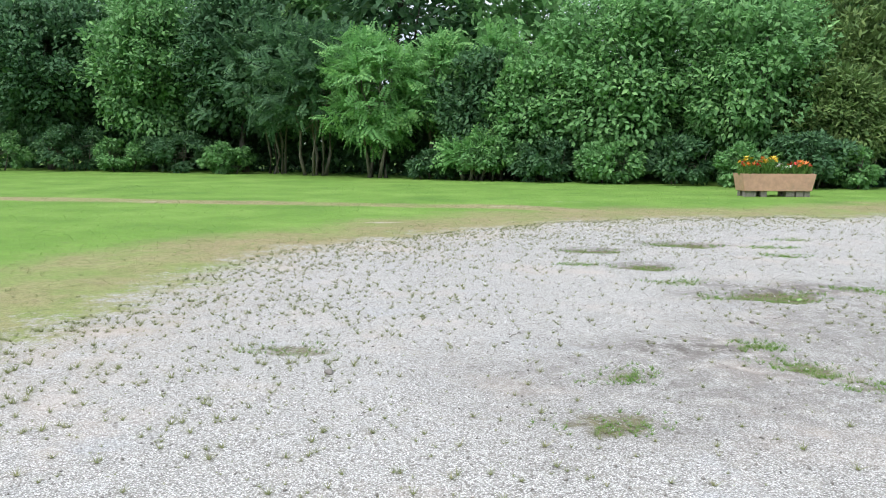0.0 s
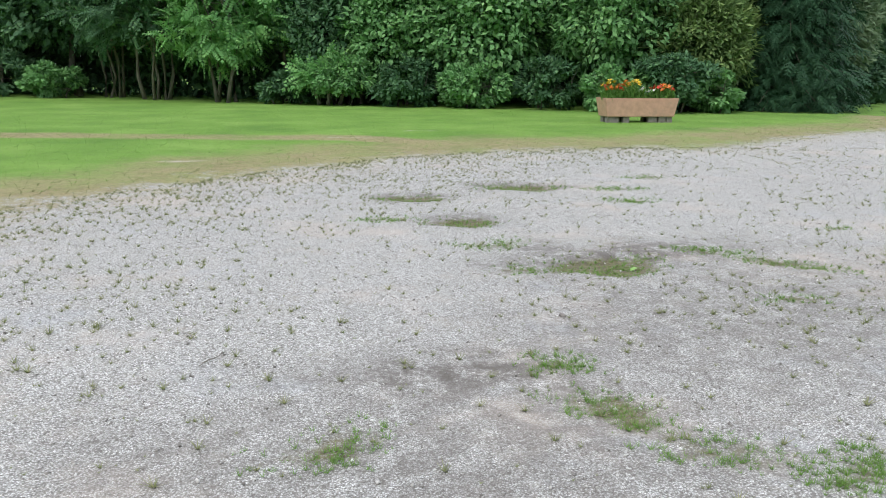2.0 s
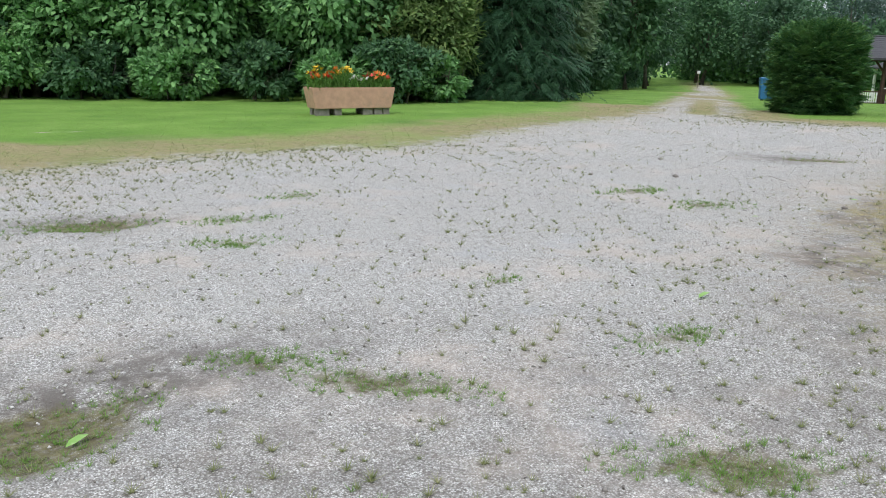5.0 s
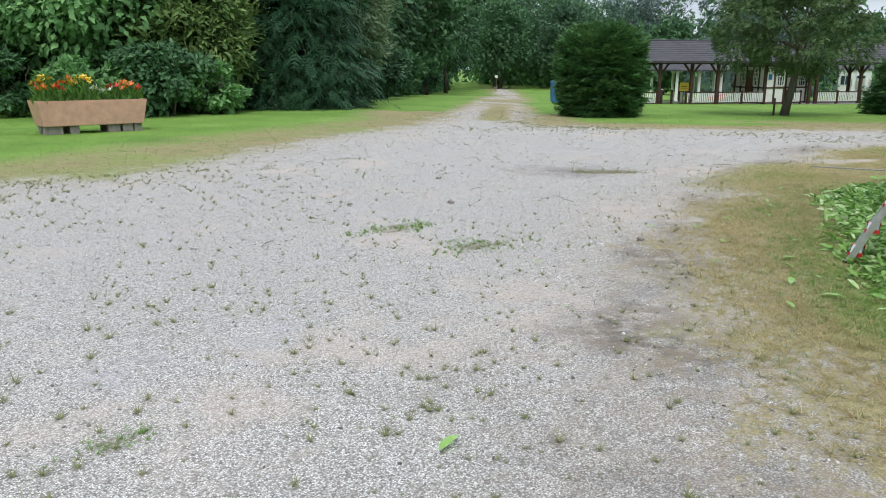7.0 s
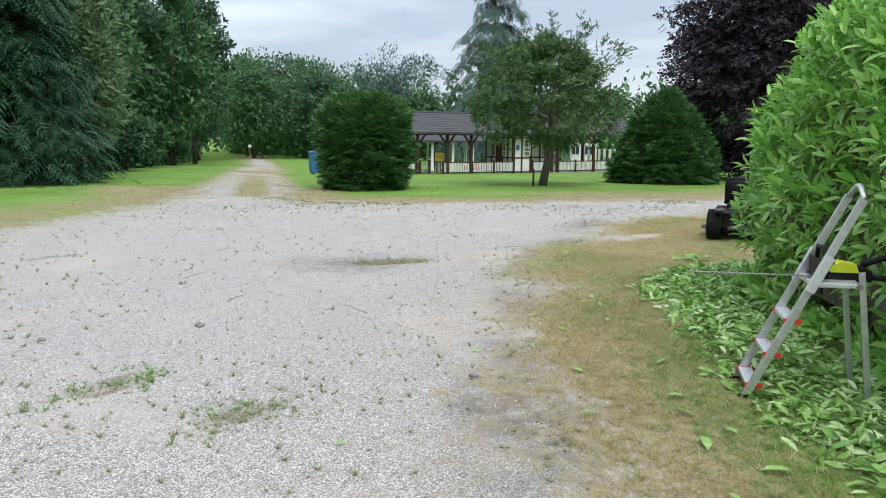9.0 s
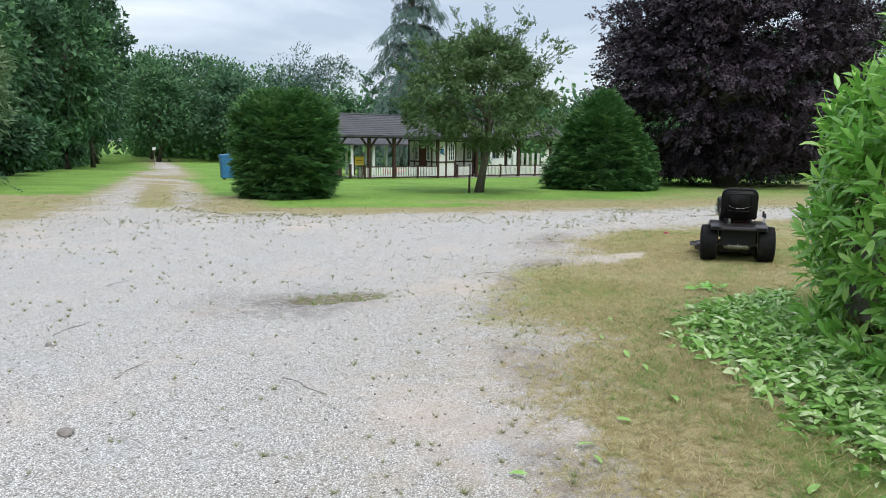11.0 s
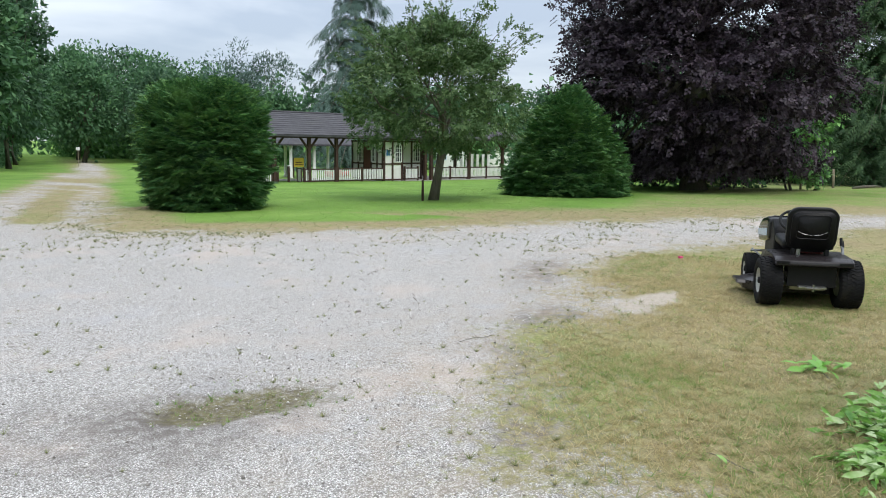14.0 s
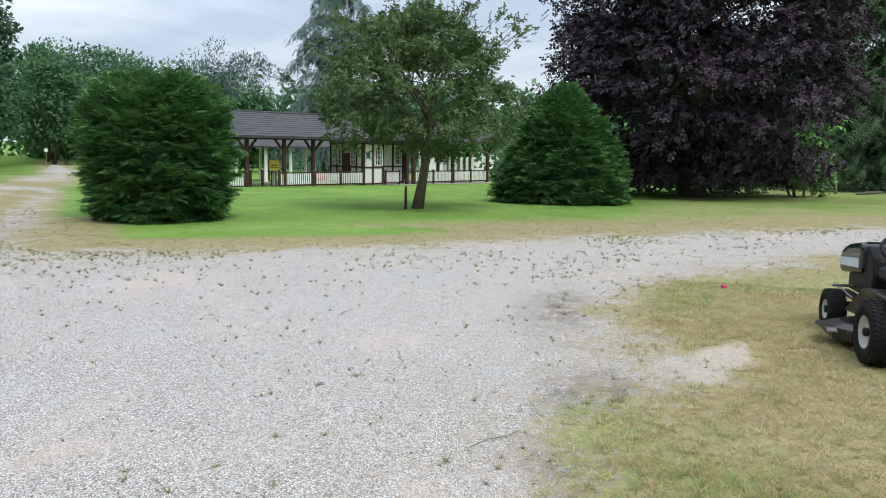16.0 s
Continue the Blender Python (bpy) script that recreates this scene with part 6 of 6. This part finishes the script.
def build_fence(x0, x1, y, rail_mat, seed):
    t = pav_thing("picket_fence", x0, y, "low white picket fence with dark rails and posts", "fence", "pavilion fences", z=0.02)
    w = x1 - x0
    for x in (0.0, w):
        bm = bmesh.new()
        box(bm, (x, 0, 0.42), (0.10, 0.10, 0.90), bevel=0.008)
        part("post", bm, OAK, t)
    for z in (0.11, 0.76):
        bm = bmesh.new()
        box(bm, (w / 2, 0.0, z), (w - 0.10, 0.06, 0.07), bevel=0.006)
        part("rail", bm, OAK, t)
    n = max(4, int(round((w - 0.1) / 0.125)))
    bm = bmesh.new()
    box(bm, (0, 0, 0.435), (0.07, 0.022, 0.58), bevel=0.004)
    first = part("picket", bm, WHITE, t)
    first.location = (0.05 + (w - 0.1) * 0.5 / n, -0.045, 0)
    for k in range(1, n):
        o = new("picket", first.data)
        o.parent = t
        o.location = (0.05 + (w - 0.1) * (k + 0.5) / n, -0.045, 0)


build_pavilion()
build_hut()
for i, (a, b) in enumerate([(-1.3, -0.15), (1.85, 3.85), (4.05, 5.7), (5.75, 7.3), (8.95, 10.0), (11.2, 12.7), (12.75, 14.3), (14.5, 16.0), (16.05, 17.5)]):
    build_fence(a, b, 0.0, OAK, i)
t = pav_thing("gate", 1.75, 0.15, "small grey garden gate standing open", "gate", z=0.02, turn=75)
bm = bmesh.new()
for x in (0.03, 0.87):
    box(bm, (x, 0, 0.42), (0.06, 0.05, 0.84), bevel=0.004)
for z in (0.05, 0.8):
    box(bm, (0.45, 0, z), (0.78, 0.045, 0.06), bevel=0.004)
part("gate_frame", bm, OAK, t)
for k in range(7):
    bm = bmesh.new()
    box(bm, (0.10 + k * 0.117, -0.035, 0.43), (0.09, 0.02, 0.72), bevel=0.003)
    part("board", bm, WHITE, t)
for x, y in ((0.25, 0.12), (1.15, 0.5)):
    o = pav_thing("gate_post", x, y, "dark timber gate post with a pale cap", "post", "gate posts")
    bm = bmesh.new()
    box(bm, (0, 0, 0.45), (0.11, 0.11, 1.0), bevel=0.008)
    shaft = part("shaft", bm, OAK, o)
    bm = bmesh.new()
    box(bm, (0, 0, 0.975), (0.13, 0.13, 0.05), bevel=0.015)
    part("cap", bm, WHITE, o)


def build_gazebo():
    gx, gy = 58.2, 40.2
    z = ground_z(gx, gy)
    t = empty("gazebo", gx, gy, z, PAV_TURN, "open garden shelter with white columns and a grey hipped roof", "gazebo")
    bm = bmesh.new()
    a = [bm.verts.new((sx * 3.1, sy * 2.3, 2.32)) for sx, sy in ((-1, -1), (1, -1), (1, 1), (-1, 1))]
    b = [bm.verts.new((sx * 3.1, sy * 2.3, 2.22)) for sx, sy in ((-1, -1), (1, -1), (1, 1), (-1, 1))]
    r0, r1 = bm.verts.new((-1.0, 0, 3.5)), bm.verts.new((1.0, 0, 3.5))
    bm.faces.new((a[0], a[1], r1, r0))
    bm.faces.new((a[2], a[3], r0, r1))
    bm.faces.new((a[1], a[2], r1))
    bm.faces.new((a[3], a[0], r0))
    for j in range(4):
        bm.faces.new((b[j], b[(j + 1) % 4], a[(j + 1) % 4], a[j]))
    bm.faces.new(b[::-1])
    part("roof", bm, SLATE, t, "grey hipped roof")
    for x in (-2.7, -0.9, 0.9, 2.7):
        for y in (-1.9, 1.9):
            bm = bmesh.new()
            lathe(bm, [(0.001, -0.05), (0.15, -0.05), (0.15, 0.10), (0.11, 0.14), (0.10, 2.05), (0.13, 2.10), (0.15, 2.22), (0.001, 2.22)], 14, Matrix.Translation((x, y, 0)))
            part("column", bm, WHITE, t, "round white column", smooth=True)


build_gazebo()


def play_things():
    z = ground_z(55.9, 39.7)
    t = empty("yellow_board", 55.9, 39.7, z, PAV_TURN, "yellow painted play board on dark legs beside the pavilion", "play board")
    bm = bmesh.new()
    box(bm, (0, 0, 1.05), (0.75, 0.05, 0.62), bevel=0.02)
    part("panel", bm, YELLOW_PL, t)
    for x in (-0.38, 0.38):
        bm = bmesh.new()
        box(bm, (x, 0.03, 0.68), (0.08, 0.08, 1.42), bevel=0.01)
        part("leg", bm, OAK, t)
    bm = bmesh.new()
    box(bm, (0, -0.03, 1.05), (0.5, 0.02, 0.06))
    box(bm, (0, -0.03, 0.9), (0.62, 0.02, 0.04))
    part("stripe", bm, OAK, t)
    z = ground_z(57.4, 37.6)
    t = empty("pedal_boat", 57.4, 37.6, z, PAV_TURN - 8, "low bright red children's play boat on the ground", "play boat")
    bm = bmesh.new()
    rings = []
    for q in np.linspace(-1, 1, 9):
        w = 0.36 * math.sqrt(max(0.02, 1 - q * q * 0.92))
        rings.append([bm.verts.new((q * 0.95, w * math.cos(a), 0.30 + 0.28 * math.sin(a) * (1 if math.sin(a) < 0 else 0.35) + 0.12 * q * q)) for a in np.linspace(0, 2 * math.pi, 13)[:-1]])
    for r0, r1 in zip(rings, rings[1:]):
        for j in range(12):
            bm.faces.new((r0[j], r0[(j + 1) % 12], r1[(j + 1) % 12], r1[j]))
    bm.faces.new(rings[0][::-1])
    bm.faces.new(rings[-1])
    part("hull", bm, RED_PL, t, smooth=True)
    bm = bmesh.new()
    box(bm, (0.1, 0, 0.46), (0.4, 0.36, 0.16), bevel=0.03)
    part("seat", bm, RED_PL, t)


play_things()


def far_buildings():
    x, y = 88.6, 41.5
    t = empty("mobile_home", x, y, ground_z(x, y), PAV_TURN - 40, "white mobile home with dark shuttered windows, far behind the pavilion", "mobile home")
    bm = bmesh.new()
    box(bm, (0, 0, 1.55), (2.9, 3.0, 2.5), bevel=0.03)
    part("wall", bm, WHITE, t)
    bm = bmesh.new()
    prism(bm, [(-1.7, 2.8), (1.7, 2.8), (0, 3.25)], 3.2, Matrix.Rotation(radians(90), 4, "Z"))
    part("roof", bm, SLATE, t)
    bm = bmesh.new()
    box(bm, (0, 0, 0.15), (2.7, 2.7, 0.4))
    part("skirting", bm, BLOCK, t)
    for px in (-0.85, 0.55):
        bm = bmesh.new()
        box(bm, (px, -1.51, 1.75), (0.85, 0.06, 1.0), bevel=0.01)
        fr = part("window", bm, SILVER, t, "pale window frame")
        for s in (-0.2, 0.2):
            bm = bmesh.new()
            box(bm, (px + s, -1.545, 1.75), (0.33, 0.02, 0.85))
            part("pane", bm, GLASS, fr)
    x, y = 94.4, 37.3
    t = empty("garden_hut", x, y, ground_z(x, y), -75, "small white gabled hut with a brown tiled roof", "hut")
    bm = bmesh.new()
    prism(bm, [(-1.5, -0.05), (1.5, -0.05), (1.5, 2.1), (0, 2.95), (-1.5, 2.1)], 3.0)
    part("wall", bm, PLASTER, t)
    for s in (-1, 1):
        bm = bmesh.new()
        prism(bm, [(s * 1.75, 1.99), (0, 3.0), (0, 3.12), (s * 1.75, 2.11)], 3.5, bevel=0.01)
        part("roof", bm, TILE, t, "brown tiled roof slope")
    bm = bmesh.new()
    prism(bm, [(-1.2, 2.2), (1.2, 2.2), (0, 2.9)], 0.05, Matrix.Translation((0, -1.53, 0)))
    part("gable_board", bm, WHITE, t)
    bm = bmesh.new()
    box(bm, (0.4, -1.53, 1.0), (0.85, 0.06, 2.0), bevel=0.01)
    part("door", bm, WHITE, t)
    t = empty("white_railing", 66.5, 31.0, ground_z(66.5, 31.0), PAV_TURN - 38, "row of tall white railing boards behind the pavilion", "railing")
    for k in range(7):
        bm = bmesh.new()
        box(bm, (k * 0.42 - 1.3, 0, 0.85), (0.20, 0.05, 1.75), bevel=0.01)
        part("board", bm, WHITE, t)
    bm = bmesh.new()
    box(bm, (0, 0.05, 0.6), (3.0, 0.05, 0.1))
    part("rail", bm, WHITE, t)


far_buildings()

# ---------------------------------------------------------------- small things in the park


def stake(x, y, h, w, mat, label, name="stake", lean=0):
    ob = empty(name, x, y, ground_z(x, y), 20, label, "stake")
    bm = bmesh.new()
    tube(bm, [(0, 0, -0.1), (lean * 0.4, 0, h * 0.5), (lean, 0, h)], [w, w * 0.95, w * 0.85], 8)
    part("pole", bm, mat, ob, smooth=True)
    return ob


s0 = stake(32.55, 20.45, 0.62, 0.04, OAK, "short dark wooden stake beside the lawn tree")
bm = bmesh.new()
box(bm, (0.05, 0, 0.5), (0.16, 0.03, 0.05), bevel=0.006)
part("tie", bm, BLACK_PL, s0)
stake(48.9, 9.3, 0.80, 0.05, POST_W, "weathered round wooden post standing in the grass", "wooden_post")
stake(52.1, 7.7, 0.90, 0.06, POST_W, "weathered leaning wooden post standing in the grass", "wooden_post", 0.12)
t = empty("log", 52.6, 6.2, ground_z(52.6, 6.2), -35, "thin fallen branch lying in the grass", "log")
bm = bmesh.new()
tube(bm, [(-1.3, 0, 0.06), (-0.3, 0.1, 0.08), (0.6, -0.05, 0.10), (1.4, 0.1, 0.07)], [0.05, 0.07, 0.06, 0.03], 8)
part("branch", bm, BARK, t, smooth=True)
t = empty("sign_post", 79.3, 85.2, ground_z(79.3, 85.2), -48, "small white sign on a thin post beside the path", "sign")
bm = bmesh.new()
box(bm, (0, 0.03, 1.1), (0.07, 0.05, 2.3), bevel=0.01)
part("post", bm, POST_W, t)
bm = bmesh.new()
box(bm, (0, 0, 2.1), (0.40, 0.03, 0.36), bevel=0.01)
part("board", bm, WHITE, t)
t = empty("waste_container", 41.4, 38.6, ground_z(41.4, 38.6), -42, "blue plastic waste container behind the yew", "container")
bm = bmesh.new()
box(bm, (0, 0, 0.68), (1.3, 1.0, 1.15), bevel=0.05, taper=1.08)
part("bin", bm, BLUE_PL, t)
bm = bmesh.new()
prism(bm, [(-0.74, 1.25), (0.74, 1.25), (0.70, 1.36), (0, 1.44), (-0.70, 1.36)], 1.14, bevel=0.02)
part("lid", bm, BLUE_PL, t)
for sx in (-0.5, 0.5):
    for sy in (-0.38, 0.38):
        bm = bmesh.new()
        rod(bm, (sx - 0.03, sy, 0.08), (sx + 0.03, sy, 0.08), 0.08, n=12)
        part("castor", bm, BLACK_PL, t)
t = empty("pink_marker", 23.6, 12.4, float(surface(np.array([23.6]), np.array([12.4]))[0]), 30, "small bright pink plastic marker lying in the grass", "marker")
bm = bmesh.new()
box(bm, (0, 0, 0.018), (0.075, 0.055, 0.036), bevel=0.010)
part("tag", bm, PINK, t)

TWIGS = [(12.9, 14.2, 0.5, 20), (13.2, 12.95, 0.5, 70), (9.2, 13.0, 0.35, 40), (13.5, 15.6, 0.5, 15), (15.2, 17.0, 0.45, 10), (0.7, 6.6, 0.22, 60), (17.9, 13.6, 0.4, -30), (20.5, 15.9, 0.4, 5), (19.3, 14.8, 0.4, 30), (16.0, 11.55, 0.3, 50)]
for i, (x, y, ln, a) in enumerate(TWIGS):
    z = float(surface(np.array([x]), np.array([y]))[0])
    t = empty("twig", x, y, z, a, "thin dry brown twig lying on the gravel", "twig", "twigs")
    bm = bmesh.new()
    tube(bm, [(-ln / 2, 0, 0.010), (-ln * 0.1, ln * 0.05, 0.014), (ln * 0.2, -ln * 0.02, 0.012), (ln / 2, ln * 0.04, 0.009)], [0.0025, 0.003, 0.0025, 0.0015], 6)
    part("stick", bm, BARK_PALE, t, smooth=True)
for i, (x, y, r) in enumerate([(-0.73, 5.43, 0.045), (11.9, 13.6, 0.05), (10.9, 14.3, 0.04), (12.0, 10.9, 0.04), (5.0, 9.6, 0.03), (13.05, 15.3, 0.035), (3.0, 7.2, 0.03), (18.4, 15.0, 0.03)]):
    bm = bmesh.new()
    bmesh.ops.create_icosphere(bm, subdivisions=2, radius=r)
    for v in bm.verts:
        v.co *= 0.8 + 0.45 * noise.noise(v.co * 30 + Vector((i, 0, 0)))
        v.co.z *= 0.6
    ob = part("stone", bm, BLOCK if i != 4 else PEBBLE, None, smooth=True)
    ob.matrix_basis = pose(x, y, float(surface(np.array([x]), np.array([y]))[0]) + r * 0.3)
    tagged(ob, "dark fist-sized lump of stone on the gravel", "stone", "loose stones")

# ---------------------------------------------------------------- grass, weeds and loose chips


def spread_stuff(name, n, box_, keep, template, size, mat, seed, label, category, sink=0.0):
    rng = np.random.default_rng(seed)
    x, y = rng.uniform(box_[0], box_[1], n), rng.uniform(box_[2], box_[3], n)
    m = masks(x, y)
    k = rng.random(n) < keep(x, y, *m)
    x, y = x[k], y[k]
    pos = np.stack([x, y, surface(x, y) - sink], 1)
    v, f = upright(template, pos, size[0] + (size[1] - size[0]) * rng.random(len(x)) ** 1.6, rng)
    tagged(raw(name, v, f, mat), label, category, kind="stuff")


TUFT, FLAT, LOW = grass_tuft(7, 0.8, 0.06, 1), grass_tuft(5, 1.4, 0.06, 4), grass_tuft(13, 1.15, 0.065, 6)


def weeds_keep(x, y, edge, dry, moss, dark, bare, deep, green):
    """Weeds stand thick at the wooded end of the drive and thin out along the walked line."""
    near = np.exp(-np.clip(edge, 0, 9) / 1.6)
    drift = smoothstep(0.35, 0.8, vnoise(x, y, 1.6, 11))
    thick = 1 - 0.72 * smoothstep(6.0, 12.0, x - 0.25 * (y - 8))
    return np.where(edge > 0, (0.10 + 0.22 * drift + 0.30 * near) * thick + 0.3 * np.clip(moss, 0, 1), 0.0)


def straw_keep(x, y, e, d, m, dk, b, dp, g):
    return smoothstep(0.45, -0.5, e) * (1 - np.clip(b * 1.4, 0, 1)) * (0.35 + 0.65 * vnoise(x, y, 0.6, 12))


def fresh_keep(x, y, e, d, m, dk, b, dp, g):
    heap = smoothstep(-0.8, 0.0, signed_distance(x, y, PILE)) * (0.2 + 0.8 * smoothstep(15.0, 13.2, x))
    return smoothstep(0.2, -0.7, e) * (1 - np.clip(b * 1.4, 0, 1)) * (0.05 + 0.7 * smoothstep(0.55, 0.9, vnoise(x, y, 1.1, 13)) + 0.5 * smoothstep(0.6, 0.2, d) + 0.9 * heap)


def hollow_keep(x, y, e, d, m, dk, b, dp, g):
    return np.where(e > 0, np.clip(g, 0, 1) * (0.25 + 0.75 * smoothstep(0.25, 0.6, vnoise(x, y, 0.16, 23))), 0)


spread_stuff("gravel_weeds", 150000, (-6, 32, 1.5, 29), weeds_keep, LOW, (0.010, 0.050), WEED, 401, "sparse small olive weeds scattered over the gravel", "weeds")
spread_stuff("edge_weeds", 60000, (-7, 8.5, 4, 26), lambda x, y, e, d, m, dk, b, dp, g: np.where(e > 0, 0.6 * np.exp(-e / 1.5) * (0.3 + 0.7 * smoothstep(0.3, 0.7, vnoise(x, y, 0.9, 19))), 0), LOW, (0.015, 0.060), WEED, 409, "low olive weed clumps on the gravel beside the lawn", "weeds")
spread_stuff("hollow_grass", 420000, (-2, 16.5, 3.5, 15), hollow_keep, TUFT, (0.012, 0.045), GRASS_LAWN, 402, "fresh green grass tufts in hollows of the gravel", "grass")
spread_stuff("dry_weeds", 70000, (18, 33, 9, 24), lambda x, y, e, d, m, dk, b, dp, g: np.where((e > 0) & (y > 14 - 0.5 * (x - 24)), 0.34 * np.exp(-e / 1.3) * smoothstep(0.35, 0.7, vnoise(x, y, 1.4, 17)), 0), LOW, (0.015, 0.06), WEED, 407, "dry brown weeds on the gravel along the lawn", "weeds")
spread_stuff("dry_grass", 110000, (9, 24, 7.5, 14), straw_keep, FLAT, (0.018, 0.050), GRASS_DRY, 403, "short dry straw-coloured grass beside the drive", "grass")
spread_stuff("green_grass", 90000, (9, 24, 7, 14), fresh_keep, FLAT, (0.016, 0.048), GRASS_LAWN, 404, "green grass growing among the dry grass", "grass")
spread_stuff("lawn_grass", 26000, (-14, 42, 11, 34), lambda x, y, e, d, m, dk, b, dp, g: np.where((e < -0.2), (0.3 + 0.5 * smoothstep(0.7, 0.2, d)) * (np.hypot(x - 12, y - 10) < 34), 0), FLAT, (0.025, 0.06), GRASS_LAWN, 405, "mown green lawn grass", "grass")
spread_stuff("lawn_edge_grass", 60000, (-10, 34, 4, 29), lambda x, y, e, d, m, dk, b, dp, g: smoothstep(0.6, -0.3, e) * smoothstep(0.2, 0.8, d) * 0.7, FLAT, (0.025, 0.06), WEED, 406, "worn olive and straw grass along the edge of the drive", "grass")


def build_chips():
    """Loose gravel chips nearest to the walk."""
    rng = np.random.default_rng(44)
    n = 34000
    x, y = rng.uniform(-2, 19, n), rng.uniform(1.5, 16, n)
    e = signed_distance(x, y, DRIVE)
    k = (e > 0.1)
    x, y = x[k], y[k]
    n = len(x)
    tv = np.array([(1, 0, 0), (-1, 0, 0), (0, 1, 0), (0, -1, 0), (0, 0, 0.8), (0, 0, -0.8)], float)
    tf = np.array([(0, 2, 4), (2, 1, 4), (1, 3, 4), (3, 0, 4), (2, 0, 5), (1, 2, 5), (3, 1, 5), (0, 3, 5)])
    s = 0.004 + 0.008 * rng.random(n) ** 2.2
    v, f = upright((tv, tf), np.stack([x, y, surface(x, y) + s * 0.3], 1), s, rng)
    v = v.reshape(n, 6, 3)
    v += rng.normal(size=v.shape) * (s * 0.28)[:, None, None]
    m = Mat("gravel_chip", 0.9, spec=0.25)
    m.color(m.ramp(m.island(), (0.0, (0.16, 0.145, 0.13)), (0.35, (0.40, 0.37, 0.34)), (0.75, (0.58, 0.55, 0.52)), (1.0, (0.80, 0.78, 0.75))))
    tagged(raw("gravel_chips", v.reshape(-1, 3), f, m.m), "loose pale grey gravel chips", "gravel", kind="stuff")


build_chips()
